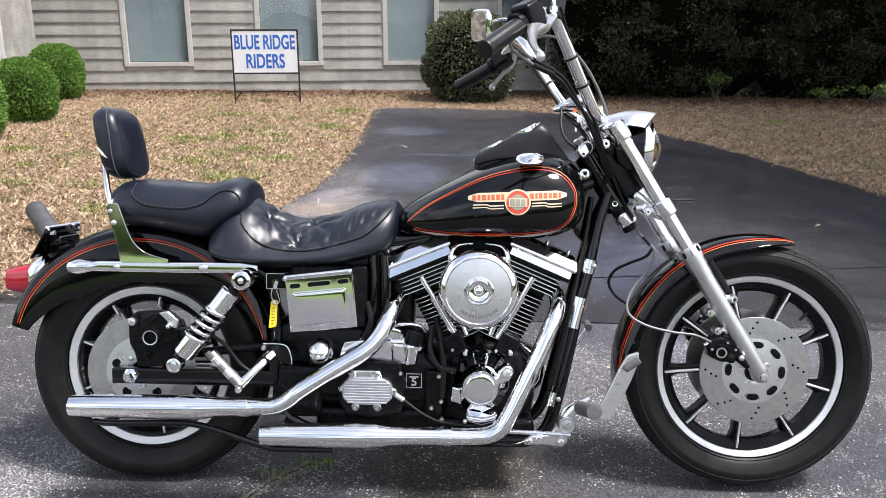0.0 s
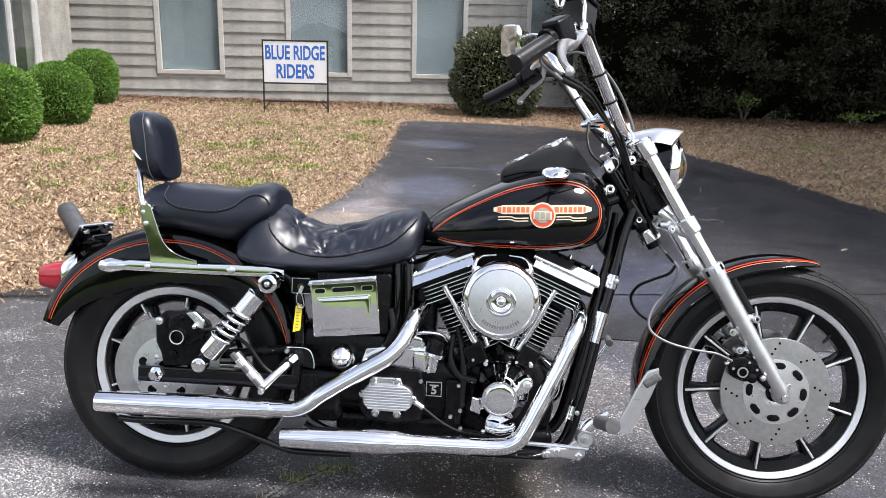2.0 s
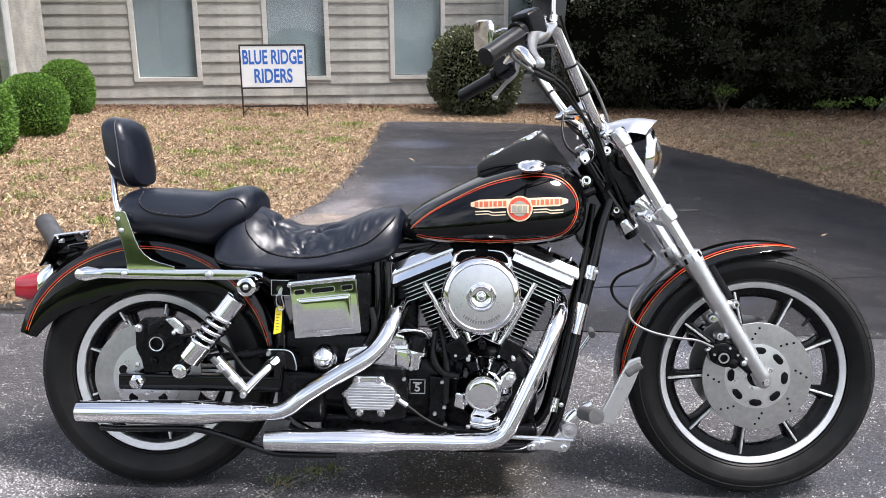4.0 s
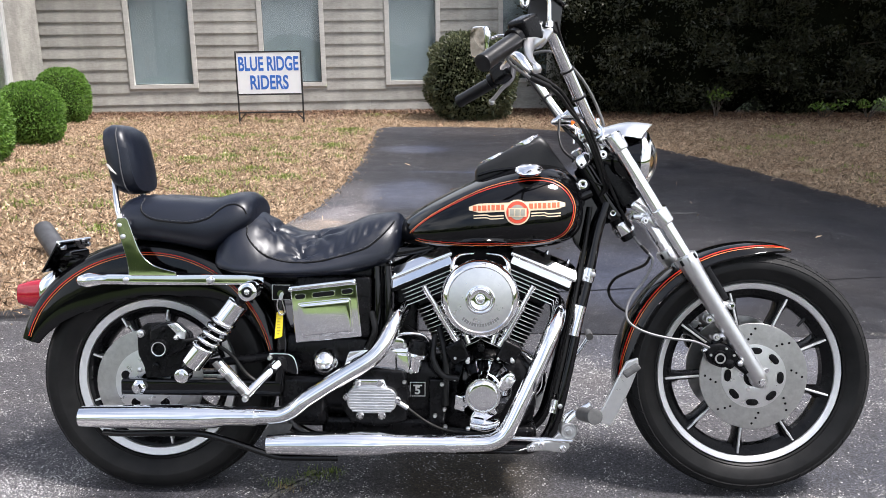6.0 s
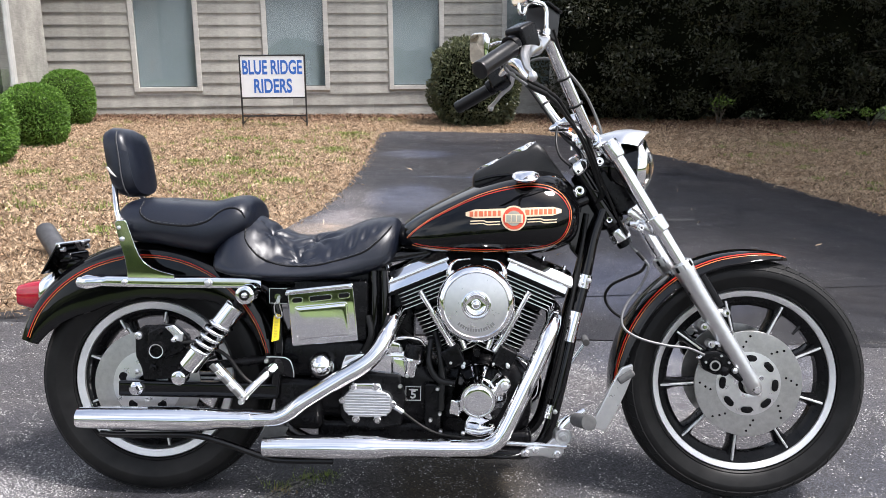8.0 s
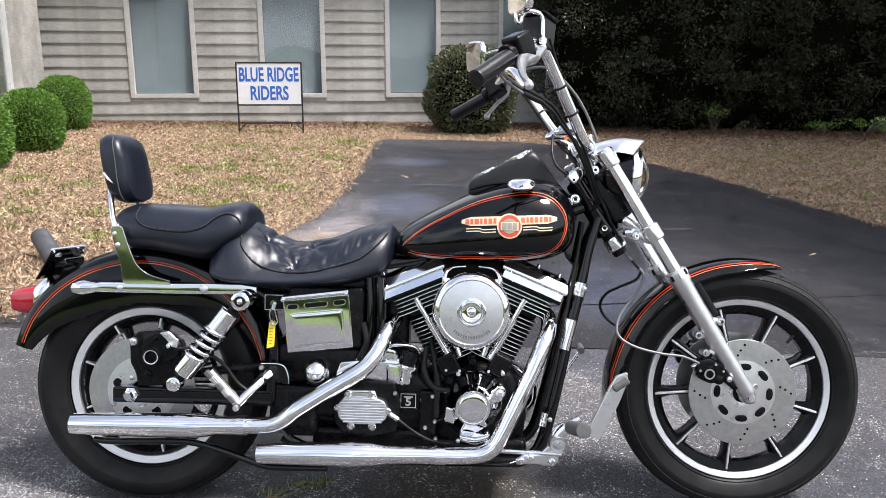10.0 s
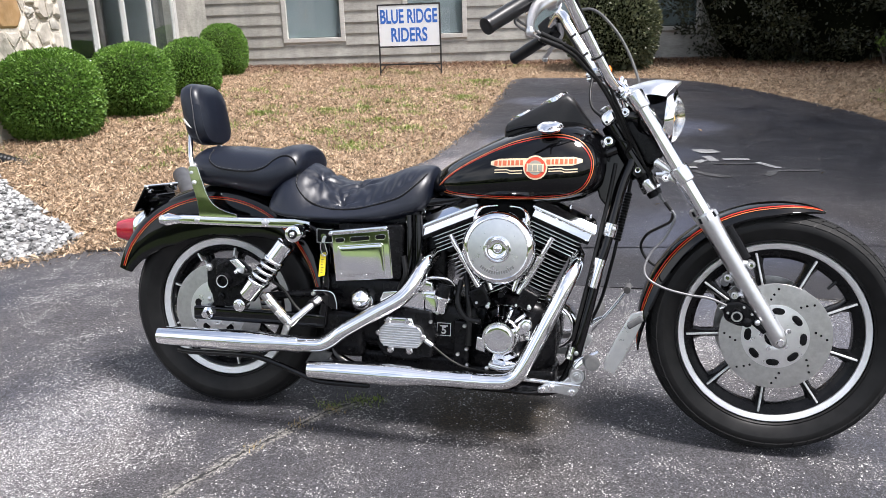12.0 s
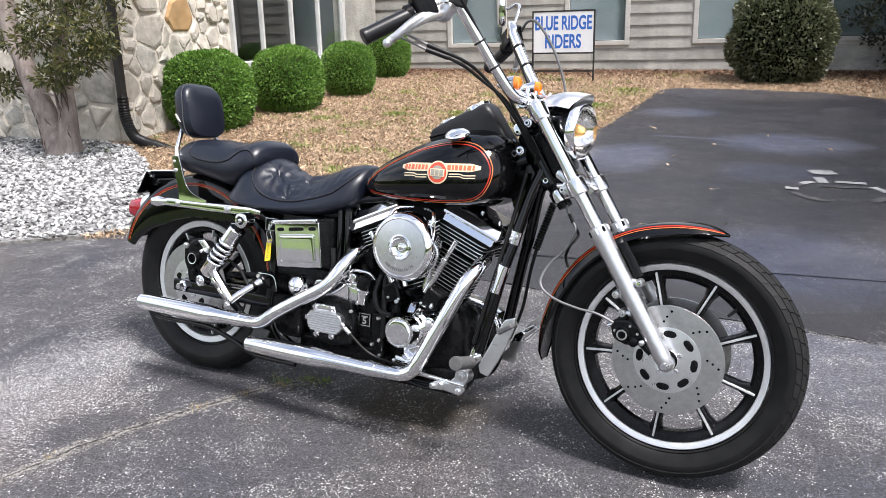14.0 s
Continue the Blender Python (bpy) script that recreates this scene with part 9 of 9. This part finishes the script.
for pts, r, mt, nm in (([(1.058, -0.262, 1.250), (1.080, -0.230, 1.200), (1.122, -0.186, 1.108), (1.158, -0.150, 1.022), (1.192, -0.112, 0.950), (1.222, -0.075, 0.885), (1.262, -0.045, 0.81), (1.306, -0.020, 0.735)], 0.0042, HOSE, "brake_hose"),
                       ([(1.0, 0.24, 1.235), (1.025, 0.185, 1.190), (1.090, 0.145, 1.095), (1.135, 0.115, 1.025), (1.18, 0.08, 0.97), (1.195, 0.06, 0.88)], 0.0055, HOSE, "switch_loom"),
                       ([(1.010, 0.285, 1.235), (1.058, 0.22, 1.258), (1.112, 0.165, 1.246), (1.180, 0.125, 1.172), (1.228, 0.105, 1.080), (1.246, 0.09, 1.0), (1.225, 0.08, 0.86), (1.17, 0.09, 0.55)], 0.0042, GREY_RUBBER, "clutch_cable"),
                       ([(1.112, 0.06, 1.045), (1.108, 0.03, 0.995), (1.118, 0.0, 0.955), (1.150, -0.02, 0.925)], 0.0038, HOSE, "gauge_cable"),
                       ([(1.175, -0.030, 0.900), (1.200, -0.038, 0.868), (1.224, -0.044, 0.861), (1.236, -0.04, 0.872)], 0.0025, HOSE, "gauge_cable")):
    part(nm, tube(pts, r, 8), mt, bike)
lock = part("fork_lock", slab([(1.142, 0.927), (1.150, 0.938), (1.170, 0.952), (1.184, 0.948), (1.188, 0.926), (1.172, 0.908), (1.158, 0.901), (1.146, 0.912)], -0.050, 0.030, 0.007), CHROME, bike, "chrome key switch housing behind the fork")
part("lock_bore", turned([(0, -0.0515), (0.0035, -0.0515), (0.0040, -0.049)], (1.160, 0, 0.915), "y", 12), FIN_BLACK, lock)

# ---- forward controls, stand and left side ----
for s in (-1, 1):
    br = part("control_bracket", slab([(1.012, 0.172), (1.010, 0.186), (1.030, 0.198), (1.072, 0.202), (1.092, 0.224), (1.118, 0.216), (1.122, 0.186), (1.108, 0.170), (1.060, 0.176)], s * 0.200 - 0.007, s * 0.200 + 0.007, 0.004), SLIDER, bike, "polished forward control bracket")
    for bx, bz in ((1.024, 0.184), (1.104, 0.183), (1.048, 0.192)):
        part("bracket_bolt", turned([(0, s * 0.216), (0.005, s * 0.216), (0.0065, s * 0.212), (0.009, s * 0.211), (0.009, s * 0.20)], (bx, 0, bz), "y", 12), CHROME, br)
    piv = part("control_pivot", turned([(0, s * 0.226), (0.006, s * 0.226), (0.008, s * 0.222), (0.0125, s * 0.2215), (0.0135, s * 0.219), (0.019, s * 0.2195), (0.0215, s * 0.216), (0.0235, s * 0.208), (0.0235, s * 0.188), (0.0, s * 0.185)], (1.117, 0, 0.232), "y", 32), SLIDER, bike, "round polished pivot")
    part("pivot_arm", sweep(bmesh.new(), smooth_path([(1.112, s * 0.205, 0.236, 0.015), (1.128, s * 0.208, 0.262, 0.014), (1.150, s * 0.210, 0.284, 0.012), (1.172, s * 0.210, 0.300, 0.009)], 5), 0.013, 16, True, 0.7), CHROME, piv)
    part("pivot_clevis", slab([(1.098, 0.238), (1.106, 0.268), (1.130, 0.284), (1.144, 0.276), (1.134, 0.250), (1.112, 0.232)], s * 0.192 - 0.005, s * 0.192 + 0.005, 0.003), CHROME, piv)
    part("footpeg", sweep(bmesh.new(), [(1.146, s * 0.225, 0.281, 0.012), (1.147, s * 0.232, 0.282, 0.0175), (1.157, s * 0.335, 0.306, 0.0175), (1.158, s * 0.342, 0.308, 0.0195), (1.159, s * 0.350, 0.310, 0.0185), (1.1592, s * 0.3515, 0.3102, 0.010)], 0.017, 20), GREY_RUBBER, bike, "worn rubber rider footpeg")
    part("control_rod", tube([(0.93, s * 0.170, 0.198), (1.128, s * 0.212, 0.205)], 0.0065, 10, 1), CHROME, bike)
part("brake_pedal", slab([(1.190, 0.268), (1.214, 0.262), (1.240, 0.310), (1.262, 0.360), (1.280, 0.410), (1.278, 0.434), (1.250, 0.424), (1.226, 0.378), (1.199, 0.318), (1.184, 0.288)], -0.262, -0.250, 0.003), BRUSHED, bike, "polished brake pedal")
part("pedal_pad", boxed((1.238, -0.285, 0.398), (1.282, -0.235, 0.412), 0.004, None), GREY_RUBBER, bike).matrix_basis = Matrix.Translation((1.26, 0, 0.405)) @ Matrix.Rotation(radians(-35), 4, "Y") @ Matrix.Translation((-1.26, 0, -0.405))
part("shift_lever", tube([(1.12, 0.215, 0.235), (1.19, 0.25, 0.31), (1.245, 0.265, 0.385)], 0.007, 10), CHROME, bike, "chrome shift lever")
part("shift_peg", tube([(1.245, 0.25, 0.388), (1.25, 0.32, 0.390)], 0.011, 12, 1), GREY_RUBBER, bike)
part("primary_cover", slab(oval(0.80, 0.285, 0.30, 0.105, 2.6), 0.10, 0.20, 0.02), CHROME, bike, "chrome primary drive cover")
part("side_stand", tube([(0.90, 0.12, 0.165, 0.013), (0.86, 0.20, 0.115, 0.012), (0.80, 0.285, 0.055, 0.011)], 0.012, 12), BLACK, bike, "black side stand on the ground")
part("stand_foot", boxed((0.765, 0.27, 0.043), (0.835, 0.30, 0.055), 0.005), BLACK, bike)
part("lower_guard", tube([(0.88, -0.14, 0.160), (0.98, -0.15, 0.152), (1.05, -0.12, 0.165)], 0.006, 8), BLACK, bike)
part("seat_base", boxed((0.20, -0.09, 0.585), (0.66, 0.09, 0.64), 0.01), SATIN, bike)
part("belly_pan", boxed((0.50, -0.085, 0.145), (1.05, 0.085, 0.20), 0.015), SATIN, bike)


# ---- the stones of the wing, last ----
stone_face(1.88, 3.0, Matrix.Translation((WING_U - 0.004, V0 + 0.01, 0.2)) @ Matrix.Rotation(radians(90), 4, "Z"), 150, 5, (0.89, 1.28, 0.13))
stone_face(3.1, 3.0, Matrix.Translation((WING_U - 3.15, V0, 0.2)), 150, 6)
